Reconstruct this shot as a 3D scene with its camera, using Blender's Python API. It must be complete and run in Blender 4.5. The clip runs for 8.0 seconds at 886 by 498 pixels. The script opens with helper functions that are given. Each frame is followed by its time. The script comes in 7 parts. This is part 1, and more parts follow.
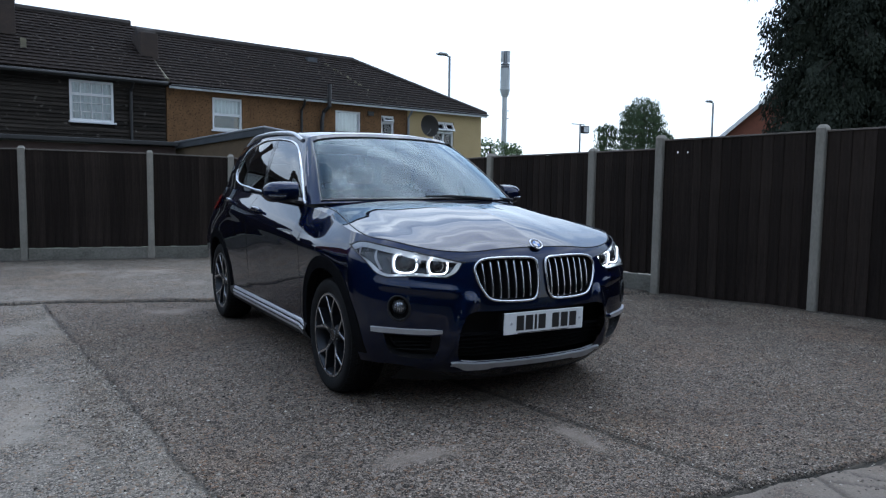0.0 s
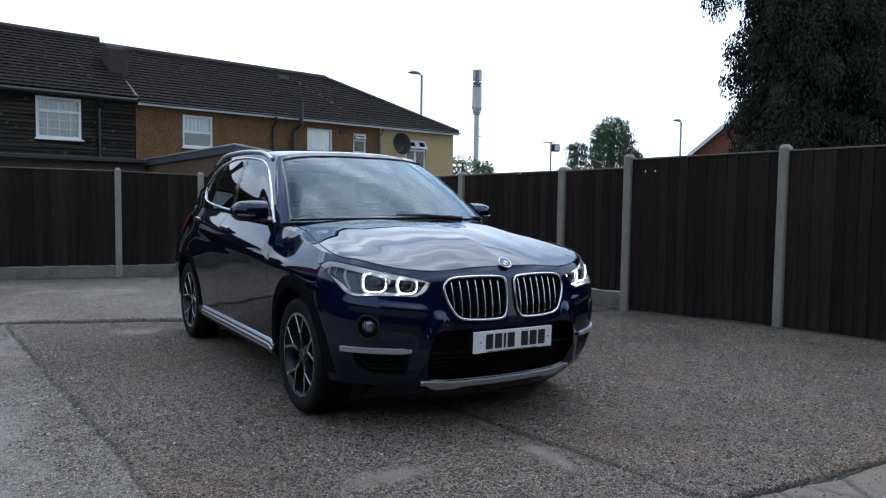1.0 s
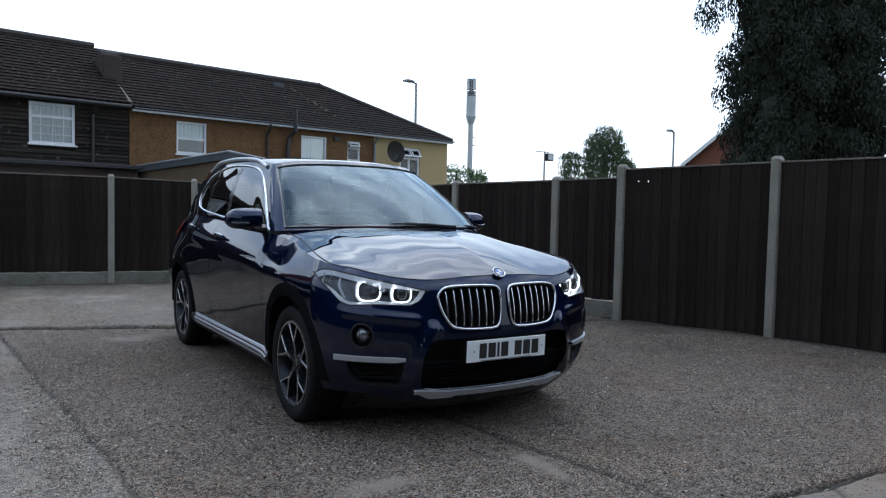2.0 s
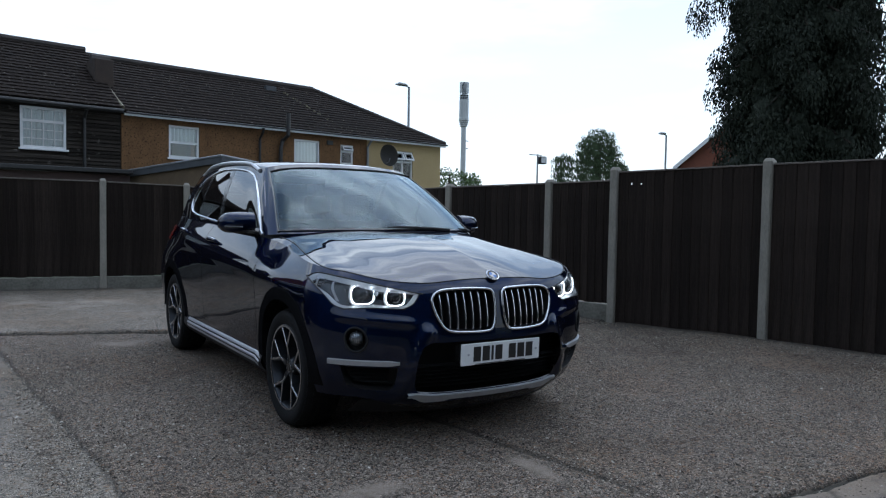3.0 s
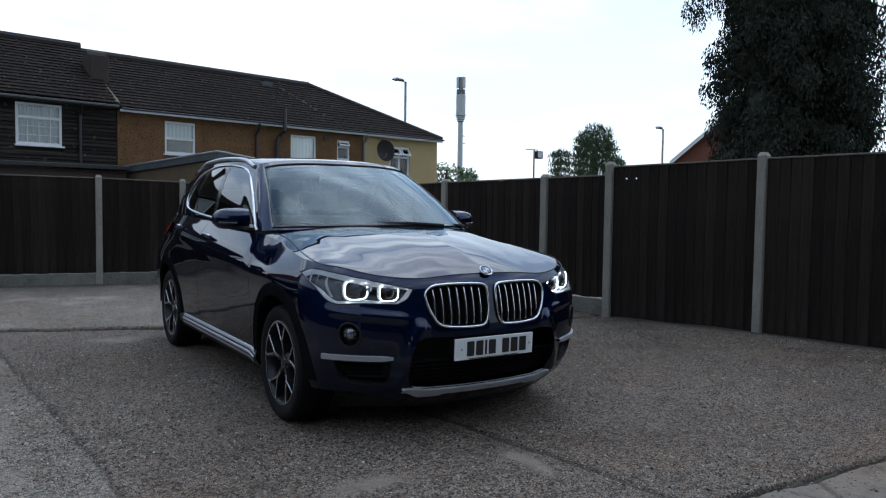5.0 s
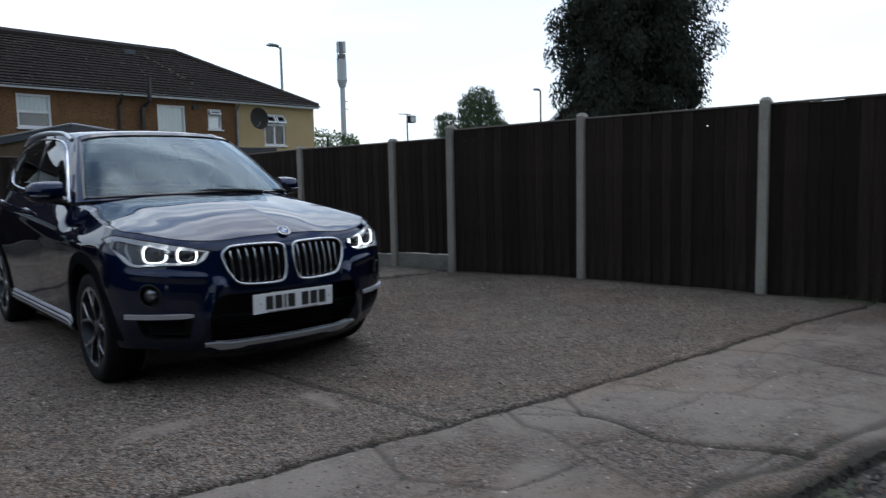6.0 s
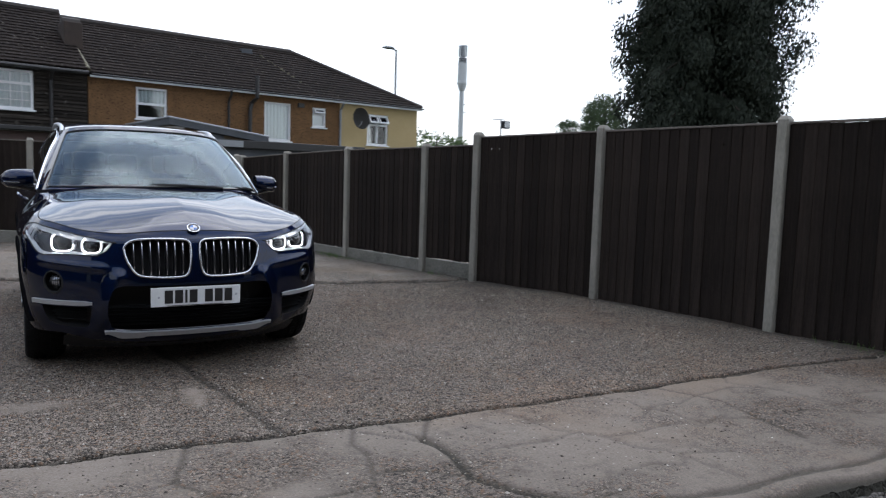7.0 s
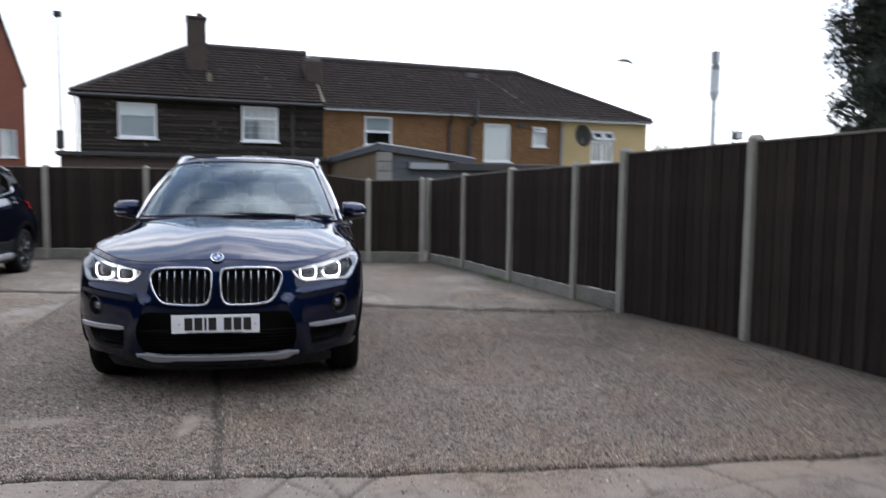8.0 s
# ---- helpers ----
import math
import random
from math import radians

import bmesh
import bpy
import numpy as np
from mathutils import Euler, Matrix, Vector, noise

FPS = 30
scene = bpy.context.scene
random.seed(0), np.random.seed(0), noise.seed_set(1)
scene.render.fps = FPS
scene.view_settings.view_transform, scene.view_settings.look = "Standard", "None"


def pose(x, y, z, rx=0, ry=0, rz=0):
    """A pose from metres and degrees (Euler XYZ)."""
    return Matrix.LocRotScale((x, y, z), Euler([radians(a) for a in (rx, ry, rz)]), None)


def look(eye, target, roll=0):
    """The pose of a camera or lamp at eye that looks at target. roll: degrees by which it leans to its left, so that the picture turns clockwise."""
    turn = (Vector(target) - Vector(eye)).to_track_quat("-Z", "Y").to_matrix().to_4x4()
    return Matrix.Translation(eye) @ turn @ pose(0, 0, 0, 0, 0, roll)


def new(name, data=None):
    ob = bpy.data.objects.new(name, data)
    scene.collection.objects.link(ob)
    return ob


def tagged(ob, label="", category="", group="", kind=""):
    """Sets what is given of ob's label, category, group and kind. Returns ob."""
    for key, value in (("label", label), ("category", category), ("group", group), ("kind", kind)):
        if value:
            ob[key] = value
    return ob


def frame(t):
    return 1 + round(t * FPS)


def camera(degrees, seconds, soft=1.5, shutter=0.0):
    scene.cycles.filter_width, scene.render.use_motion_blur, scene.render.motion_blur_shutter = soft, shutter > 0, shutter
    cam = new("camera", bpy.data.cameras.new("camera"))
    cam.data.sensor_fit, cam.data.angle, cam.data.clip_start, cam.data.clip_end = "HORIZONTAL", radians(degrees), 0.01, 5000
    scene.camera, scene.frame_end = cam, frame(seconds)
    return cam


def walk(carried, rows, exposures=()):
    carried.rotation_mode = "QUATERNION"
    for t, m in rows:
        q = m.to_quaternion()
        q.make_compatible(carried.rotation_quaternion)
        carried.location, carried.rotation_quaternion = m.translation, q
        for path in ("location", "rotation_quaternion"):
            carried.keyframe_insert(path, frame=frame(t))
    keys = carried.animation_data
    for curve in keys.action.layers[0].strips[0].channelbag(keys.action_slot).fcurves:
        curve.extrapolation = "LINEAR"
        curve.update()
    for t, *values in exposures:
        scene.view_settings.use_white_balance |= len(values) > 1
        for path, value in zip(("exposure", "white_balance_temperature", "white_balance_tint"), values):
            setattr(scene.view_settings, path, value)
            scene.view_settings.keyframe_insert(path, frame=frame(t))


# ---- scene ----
cam = camera(62.0, 8.0, 1.2, 0.31)
PATH = [
    (0, (-2.389, -5.277, 1.198), (-1.404, -3.545, 1.026), 0.8),
    (0.5, (-2.377, -5.287, 1.205), (-1.346, -3.58, 1.062), 0.8),
    (1, (-2.379, -5.299, 1.211), (-1.33, -3.601, 1.086), 0.8),
    (2.5, (-2.392, -5.304, 1.216), (-1.322, -3.617, 1.121), 1.3),
    (3, (-2.387, -5.298, 1.214), (-1.307, -3.618, 1.121), 1),
    (3.5, (-2.394, -5.299, 1.215), (-1.312, -3.62, 1.112), 1.3),
    (4, (-2.397, -5.309, 1.218), (-1.317, -3.629, 1.115), 1.3),
    (5.3, (-2.347, -5.337, 1.215), (-1.261, -3.662, 1.108), 0.7),
    (5.5, (-2.309, -5.423, 1.21), (-1.189, -3.771, 1.087), 1.1),
    (5.8, (-2.22, -5.78, 1.198), (-0.95, -4.245, 1.033), -0.54),
    (6, (-2.121, -5.999, 1.2), (-0.825, -4.49, 0.999), -1.2),
    (6.2, (-1.953, -6.15, 1.215), (-0.64, -4.659, 0.984), -2),
    (6.3, (-1.868, -6.193, 1.207), (-0.556, -4.696, 1.024), 0.133),
    (6.5, (-1.639, -6.316, 1.217), (-0.439, -4.725, 1.048), 3.1),
    (6.7, (-1.383, -6.463, 1.277), (-0.289, -4.8, 1.082), 1.4),
    (7, (-0.934, -6.705, 1.24), (0.068, -4.985, 1.048), 1.8),
    (7.2, (-0.634, -6.789, 1.297), (0.233, -4.999, 1.09), -1.2),
    (7.5, (-0.195, -6.83, 1.275), (0.527, -4.975, 1.083), 1.2),
    (7.8, (0.314, -6.831, 1.305), (0.838, -4.913, 1.081), 0.16),
    (8, (0.636, -6.798, 1.325), (0.962, -4.831, 1.164), 0.7),
]
walk(cam, [(t, look(eye, target, roll)) for t, eye, target, roll in PATH],
     exposures=[(0, 0.71, 5580, 8), (1.0, 0.75, 5660, 8), (2.5, 0.71, 5700, 8), (3.0, 0.47, 5660, 7), (3.5, 0.36, 5640, 7), (4.2, 0.38, 5680, 7), (5.5, 0.44, 5760, 7), (6.0, 0.40, 5900, 9), (6.5, 0.64, 6100, 11), (7.5, 1.16, 6230, 13), (8.0, 1.32, 6290, 14)])

# ---- sky and light: a bright overcast afternoon ----
SUN_EL, SUN_AZ = radians(57), radians(42)
world = bpy.data.worlds.new("overcast_sky")
scene.world = world
world.use_nodes = True
wn, wl = world.node_tree.nodes, world.node_tree.links
wn.clear()
sky = wn.new("ShaderNodeTexSky")
sky.sky_type, sky.sun_disc = "NISHITA", False
sky.sun_elevation, sky.sun_rotation = SUN_EL, SUN_AZ
sky.air_density, sky.dust_density = 1.2, 0.15
clear_bg = wn.new("ShaderNodeBackground")
clear_bg.inputs[1].default_value = 0.15
cloud_bg = wn.new("ShaderNodeBackground")
cloud_bg.inputs[0].default_value, cloud_bg.inputs[1].default_value = (0.955, 0.978, 1.0, 1), 1.02
coords, squash, puffs, ramp, blend, out = (wn.new(k) for k in (
    "ShaderNodeTexCoord", "ShaderNodeMapping", "ShaderNodeTexNoise", "ShaderNodeMapRange", "ShaderNodeMixShader", "ShaderNodeOutputWorld"))
squash.inputs["Scale"].default_value = (1.0, 1.0, 4.5)
puffs.inputs["Scale"].default_value, puffs.inputs["Detail"].default_value, puffs.inputs["Roughness"].default_value = 2.2, 6.0, 0.55
ramp.inputs["From Min"].default_value, ramp.inputs["From Max"].default_value = 0.42, 0.62
ramp.inputs["To Min"].default_value, ramp.inputs["To Max"].default_value = 0.30, 0.95
# the cloud is thinner, and so brighter, round the sun
towards, thin, drift, glow = (wn.new(k) for k in ("ShaderNodeVectorMath", "ShaderNodeMapRange", "ShaderNodeMapRange", "ShaderNodeMath"))
towards.operation, glow.operation, thin.interpolation_type = "DOT_PRODUCT", "MULTIPLY", "SMOOTHSTEP"
towards.inputs[1].default_value = (math.sin(SUN_AZ) * math.cos(SUN_EL), math.cos(SUN_AZ) * math.cos(SUN_EL), math.sin(SUN_EL))
for k, v in (("From Min", -0.5), ("From Max", 1.0), ("To Min", 0.42), ("To Max", 1.1)):
    thin.inputs[k].default_value = v
for k, v in (("From Min", 0.36), ("From Max", 0.64), ("To Min", 0.66), ("To Max", 1.5)):
    drift.inputs[k].default_value = v
wl.new(coords.outputs["Generated"], towards.inputs[0])
wl.new(towards.outputs["Value"], thin.inputs["Value"])
wl.new(puffs.outputs["Fac"], drift.inputs["Value"])
# brightest where the sun stands behind the cloud
veil, both_parts = wn.new("ShaderNodeMapRange"), wn.new("ShaderNodeMath")
veil.interpolation_type, both_parts.operation = "SMOOTHSTEP", "ADD"
for k, v in (("From Min", 0.72), ("From Max", 1.0), ("To Min", 0.0), ("To Max", 0.5)):
    veil.inputs[k].default_value = v
wl.new(towards.outputs["Value"], veil.inputs["Value"])
wl.new(thin.outputs["Result"], both_parts.inputs[0])
wl.new(veil.outputs["Result"], both_parts.inputs[1])
wl.new(both_parts.outputs[0], glow.inputs[0])
# low down the haze evens the cloud out
height, haze, evened = wn.new("ShaderNodeSeparateXYZ"), wn.new("ShaderNodeMapRange"), wn.new("ShaderNodeMix")
for k, v in (("From Min", 0.20), ("From Max", 0.48), ("To Min", 0.22), ("To Max", 1.0)):
    haze.inputs[k].default_value = v
evened.inputs[2].default_value = 0.86
wl.new(coords.outputs["Generated"], height.inputs[0])
wl.new(height.outputs["Z"], haze.inputs["Value"])
wl.new(haze.outputs["Result"], evened.inputs[0])
wl.new(drift.outputs["Result"], evened.inputs[3])
wl.new(evened.outputs[0], glow.inputs[1])
wl.new(glow.outputs[0], cloud_bg.inputs[1])
wl.new(coords.outputs["Generated"], squash.inputs["Vector"])
wl.new(squash.outputs["Vector"], puffs.inputs["Vector"])
wl.new(puffs.outputs["Fac"], ramp.inputs["Value"])
wl.new(sky.outputs["Color"], clear_bg.inputs[0])
closed = wn.new("ShaderNodeMix")
closed.inputs[2].default_value = 0.94
wl.new(haze.outputs["Result"], closed.inputs[0])
wl.new(ramp.outputs["Result"], closed.inputs[3])
wl.new(closed.outputs[0], blend.inputs[0])
wl.new(clear_bg.outputs[0], blend.inputs[1])
wl.new(cloud_bg.outputs[0], blend.inputs[2])
wl.new(blend.outputs[0], out.inputs[0])

sun = new("sun", bpy.data.lights.new("sun", "SUN"))
sun.data.energy, sun.data.angle, sun.data.color = 0.3, radians(50), (1.0, 0.96, 0.9)
sun.matrix_world = look((0, 0, 0), (-math.sin(SUN_AZ) * math.cos(SUN_EL), -math.cos(SUN_AZ) * math.cos(SUN_EL), -math.sin(SUN_EL)))


# ---- materials ----
def material(name, base, rough=0.6, metal=0.0, coat=0.0, vary=None, scale=8.0, bump=0.0, bump_scale=60.0, stretch=(1, 1, 1),
             each=0.0, emit=0.0, specular=0.5, speck=None):
    """A surface with colour variation at two scales, fine relief, and a shift from object to object."""
    m = bpy.data.materials.new(name)
    m.use_nodes = True
    n, l = m.node_tree.nodes, m.node_tree.links
    b = n["Principled BSDF"]
    b.inputs["Roughness"].default_value, b.inputs["Metallic"].default_value = rough, metal
    b.inputs["Coat Weight"].default_value, b.inputs["Coat Roughness"].default_value = coat, 0.015
    b.inputs["Coat IOR"].default_value = 1.36
    b.inputs["Specular IOR Level"].default_value = specular
    b.inputs["Base Color"].default_value = (*base, 1)
    if emit:
        b.inputs["Emission Color"].default_value, b.inputs["Emission Strength"].default_value = (*base, 1), emit
    tc, mp = n.new("ShaderNodeTexCoord"), n.new("ShaderNodeMapping")
    mp.inputs["Scale"].default_value = stretch
    l.new(tc.outputs["Object"], mp.inputs["Vector"])
    colour = None
    if vary:
        big, small, add, r = n.new("ShaderNodeTexNoise"), n.new("ShaderNodeTexNoise"), n.new("ShaderNodeMath"), n.new("ShaderNodeMix")
        big.inputs["Scale"].default_value, small.inputs["Scale"].default_value = scale, scale * 9
        big.inputs["Detail"].default_value = small.inputs["Detail"].default_value = 5
        add.operation = "MULTIPLY_ADD"
        add.inputs[1].default_value, add.inputs[2].default_value = 0.55, -0.05
        sub = n.new("ShaderNodeMath")
        sub.operation = "MULTIPLY_ADD"
        sub.inputs[1].default_value = 0.55
        r.data_type, r.clamp_factor = "RGBA", True
        r.inputs[6].default_value, r.inputs[7].default_value = (*base, 1), (*vary, 1)
        l.new(mp.outputs[0], big.inputs["Vector"])
        l.new(mp.outputs[0], small.inputs["Vector"])
        l.new(big.outputs["Fac"], add.inputs[0])
        l.new(small.outputs["Fac"], sub.inputs[0])
        l.new(add.outputs[0], sub.inputs[2])
        steep = n.new("ShaderNodeMapRange")
        steep.inputs["From Min"].default_value, steep.inputs["From Max"].default_value = 0.3, 0.7
        l.new(sub.outputs[0], steep.inputs["Value"])
        l.new(steep.outputs["Result"], r.inputs[0])
        colour = r.outputs[2]
    if speck:
        tint, size, level = speck
        dots, edge, r = n.new("ShaderNodeTexNoise"), n.new("ShaderNodeMapRange"), n.new("ShaderNodeMix")
        dots.inputs["Scale"].default_value, dots.inputs["Detail"].default_value, dots.inputs["Roughness"].default_value = size, 3, 0.6
        edge.inputs["From Min"].default_value, edge.inputs["From Max"].default_value = level, level + 0.07
        r.data_type, r.clamp_factor = "RGBA", True
        r.inputs[7].default_value = (*tint, 1)
        l.new(tc.outputs["Object"], dots.inputs["Vector"])
        l.new(dots.outputs["Fac"], edge.inputs["Value"])
        l.new(edge.outputs["Result"], r.inputs[0])
        l.new(colour, r.inputs[6])
        colour = r.outputs[2]
    if each:
        info, mr, hs = n.new("ShaderNodeObjectInfo"), n.new("ShaderNodeMapRange"), n.new("ShaderNodeHueSaturation")
        mr.inputs["To Min"].default_value, mr.inputs["To Max"].default_value = 1 - each, 1 + each
        l.new(info.outputs["Random"], mr.inputs["Value"])
        l.new(mr.outputs["Result"], hs.inputs["Value"])
        if colour:
            l.new(colour, hs.inputs["Color"])
        else:
            hs.inputs["Color"].default_value = (*base, 1)
        colour = hs.outputs[0]
    if colour:
        l.new(colour, b.inputs["Base Color"])
    if bump:
        t, bp = n.new("ShaderNodeTexNoise"), n.new("ShaderNodeBump")
        t.inputs["Scale"].default_value, t.inputs["Detail"].default_value = bump_scale, 4
        bp.inputs["Strength"].default_value, bp.inputs["Distance"].default_value = bump, 0.01
        l.new(mp.outputs[0], t.inputs["Vector"])
        l.new(t.outputs["Fac"], bp.inputs["Height"])
        l.new(bp.outputs["Normal"], b.inputs["Normal"])
    return m


def glass(name, tint, gloss=1.5, rough=0.0, sheen=(1, 1, 1)):
    """Thin clear sheet: tinted see-through, with a mirror layer that grows towards grazing view."""
    m = bpy.data.materials.new(name)
    m.use_nodes = True
    n, l = m.node_tree.nodes, m.node_tree.links
    n.remove(n["Principled BSDF"])
    see, shine, f, mix = n.new("ShaderNodeBsdfTransparent"), n.new("ShaderNodeBsdfGlossy"), n.new("ShaderNodeFresnel"), n.new("ShaderNodeMixShader")
    see.inputs[0].default_value = (*tint, 1)
    shine.inputs["Roughness"].default_value = rough
    shine.inputs[0].default_value = (*sheen, 1)
    f.inputs[0].default_value = gloss
    l.new(f.outputs[0], mix.inputs[0])
    l.new(see.outputs[0], mix.inputs[1])
    l.new(shine.outputs[0], mix.inputs[2])
    l.new(mix.outputs[0], n["Material Output"].inputs[0])
    return m


def concrete(name, base, stone, size, amount, relief, dirt):
    """Cast concrete with aggregate stones showing, stains, and dirt in its joints and cracks."""
    m = bpy.data.materials.new(name)
    m.use_nodes = True
    n, l = m.node_tree.nodes, m.node_tree.links
    b = n["Principled BSDF"]
    b.inputs["Roughness"].default_value, b.inputs["Specular IOR Level"].default_value = 0.85, 0.3
    tc = n.new("ShaderNodeTexCoord")

    def noise_at(scale, detail=4, rough=0.55):
        t = n.new("ShaderNodeTexNoise")
        t.inputs["Scale"].default_value, t.inputs["Detail"].default_value, t.inputs["Roughness"].default_value = scale, detail, rough
        l.new(tc.outputs["Object"], t.inputs["Vector"])
        return t.outputs["Fac"]

    def ranged(value, lo, hi, to0=0.0, to1=1.0):
        r = n.new("ShaderNodeMapRange")
        for k, v in (("From Min", lo), ("From Max", hi), ("To Min", to0), ("To Max", to1)):
            r.inputs[k].default_value = v
        l.new(value, r.inputs["Value"])
        return r.outputs["Result"]

    def mixed(fac, a, c, mode="MIX"):
        r = n.new("ShaderNodeMix")
        r.data_type, r.blend_type = "RGBA", mode
        for slot, v in ((0, fac), (6, a), (7, c)):
            if isinstance(v, (int, float)):
                r.inputs[slot].default_value = v
            elif isinstance(v, tuple):
                r.inputs[slot].default_value = (*v, 1)
            else:
                l.new(v, r.inputs[slot])
        return r.outputs[2]

    cells = n.new("ShaderNodeTexVoronoi")
    cells.inputs["Scale"].default_value = 1 / size
    l.new(tc.outputs["Object"], cells.inputs["Vector"])
    sep = n.new("ShaderNodeSeparateColor")
    l.new(cells.outputs["Color"], sep.inputs[0])
    seams = n.new("ShaderNodeTexVoronoi")
    seams.feature = "DISTANCE_TO_EDGE"
    seams.inputs["Scale"].default_value = 1 / size
    l.new(tc.outputs["Object"], seams.inputs["Vector"])
    tone = mixed(ranged(sep.outputs[0], 0.0, 1.0), tuple(0.3 * v for v in stone), tuple(min(1.0, 2.05 * v) for v in stone))
    tone = mixed(ranged(seams.outputs["Distance"], 0.03, 0.15), tuple(0.13 * v for v in stone), tone)
    warm = mixed(ranged(sep.outputs[1], 0.86, 0.92), tone, (stone[0] * 1.15, stone[1] * 0.9, stone[2] * 0.72))
    paste = mixed(ranged(noise_at(90, 3), 0.3, 0.7), tuple(0.8 * v for v in base), tuple(1.2 * v for v in base))
    worn = ranged(noise_at(0.9, 6, 0.65), 0.5 - 0.3 * amount, 0.62 - 0.3 * amount, 0.16 * amount, 1.0)
    shown = n.new("ShaderNodeMath")
    shown.operation = "MULTIPLY"
    l.new(worn, shown.inputs[0])
    l.new(ranged(sep.outputs[2], 0.12, 0.3), shown.inputs[1])
    bare, covered, brown = n.new("ShaderNodeAttribute"), n.new("ShaderNodeMath"), n.new("ShaderNodeAttribute")
    bare.attribute_name, brown.attribute_name, covered.operation = "bare", "brown", "MULTIPLY"
    l.new(shown.outputs[0], covered.inputs[0])
    l.new(ranged(bare.outputs["Fac"], 0.0, 1.0, 1.0, 0.15), covered.inputs[1])
    shown = covered
    paste = mixed(bare.outputs["Fac"], paste, tuple(1.04 * v for v in base))
    col = mixed(shown.outputs[0], paste, warm)
    litter = n.new("ShaderNodeMath")
    litter.operation = "MULTIPLY"
    l.new(brown.outputs["Fac"], litter.inputs[0])
    l.new(ranged(noise_at(26, 5, 0.7), 0.46, 0.60, 0.0, 0.75), litter.inputs[1])
    col = mixed(litter.outputs[0], col, (0.105, 0.066, 0.036))
    col = mixed(ranged(noise_at(0.45, 5, 0.6), 0.35, 0.7, 0.0, 1.0), col, (0.66, 0.655, 0.645), "MULTIPLY")
    col = mixed(ranged(noise_at(5, 5, 0.7), 0.52, 0.72, 0.0, 1.0), col, (0.62, 0.61, 0.59), "MULTIPLY")
    col = mixed(ranged(noise_at(11, 4, 0.75), 0.53, 0.66, 0.0, 0.5 * amount ** 0.3), col, (0.66, 0.64, 0.60), "MULTIPLY")
    col = mixed(ranged(noise_at(0.75, 4, 0.6), 0.5, 0.62, 0.0, 1.0), col, (1.0, 0.93, 0.86), "MULTIPLY")
    at = n.new("ShaderNodeAttribute")
    at.attribute_name = "dirt"
    col = mixed(at.outputs["Fac"], col, dirt)
    l.new(col, b.inputs["Base Color"])
    bp = n.new("ShaderNodeBump")
    bp.inputs["Strength"].default_value, bp.inputs["Distance"].default_value = relief, 0.006
    height = n.new("ShaderNodeMath")
    height.operation = "MULTIPLY_ADD"
    l.new(ranged(seams.outputs["Distance"], 0.0, 0.3, 0.0, 2.0), height.inputs[0])
    l.new(shown.outputs[0], height.inputs[1])
    l.new(noise_at(160, 3), height.inputs[2])
    l.new(height.outputs[0], bp.inputs["Height"])
    l.new(bp.outputs["Normal"], b.inputs["Normal"])
    return m


PAINT = material("navy_metallic_paint", (0.0016, 0.0072, 0.030), 0.40, 0.9, 1.0, (0.0020, 0.0088, 0.037), 300, specular=0.06)
PAINT_2 = material("blue_black_paint", (0.006, 0.012, 0.026), 0.4, 0.9, 1.0, (0.008, 0.016, 0.034), 300, specular=0.1)
for m in (PAINT, PAINT_2):
    m.node_tree.nodes["Principled BSDF"].inputs["Specular Tint"].default_value = (0.035, 0.11, 0.21, 1)
    m.node_tree.nodes["Principled BSDF"].inputs["Coat IOR"].default_value = 1.5
CHROME = material("satin_chrome", (0.72, 0.73, 0.75), 0.18, 1.0, vary=(0.62, 0.63, 0.66), scale=30)
SILVER = material("silver_trim", (0.5, 0.51, 0.53), 0.36, 0.55, vary=(0.42, 0.43, 0.45), scale=20, bump=0.05)
PLASTIC = material("black_plastic", (0.007, 0.007, 0.0075), 0.55, specular=0.3, vary=(0.012, 0.012, 0.0125), scale=25, bump=0.15, bump_scale=300)
ARCH_BLACK = material("dull_black_plastic", (0.006, 0.006, 0.0065), 0.95, specular=0.0, vary=(0.010, 0.010, 0.0105), scale=25, bump=0.15, bump_scale=300)
GLOSS_BLACK = material("gloss_black", (0.008, 0.008, 0.009), 0.12, vary=(0.012, 0.012, 0.013), scale=20)
RUBBER = material("tyre_rubber", (0.007, 0.007, 0.0074), 0.75, specular=0.15, vary=(0.010, 0.0098, 0.0095), scale=12, bump=0.2, bump_scale=120)
ALLOY = material("grey_alloy", (0.022, 0.024, 0.028), 0.35, 0.7, vary=(0.034, 0.036, 0.040), scale=25)
ALLOY_CUT = material("machined_alloy", (0.55, 0.56, 0.58), 0.25, 1.0, vary=(0.45, 0.46, 0.48), scale=40)
GLASS_FRONT = glass("windscreen_glass", (0.85, 0.92, 0.9), 1.52, sheen=(0.78, 0.92, 1.0))
GLASS_SIDE = glass("side_glass", (0.30, 0.33, 0.32), 1.75)
GLASS_REAR = glass("privacy_glass", (0.10, 0.11, 0.11), 1.6)
LENS = glass("lamp_lens", (0.93, 0.95, 0.97), 1.4)
PANE = glass("window_pane", (0.93, 0.96, 0.96), 1.75)
GLOW = material("lamp_ring_glow", (1.0, 0.98, 0.95), 0.4, emit=3.6)
LAMP_SILVER = material("lamp_silver", (0.92, 0.93, 0.95), 0.22, 0.45, vary=(0.8, 0.81, 0.83), scale=14)
LAMP_INNER = material("lamp_inner", (0.20, 0.21, 0.225), 0.25, 0.6, vary=(0.07, 0.073, 0.08), scale=16)
LAMP_GREY = material("lamp_reflector", (0.5, 0.52, 0.55), 0.12, 0.75, vary=(0.2, 0.21, 0.23), scale=20)
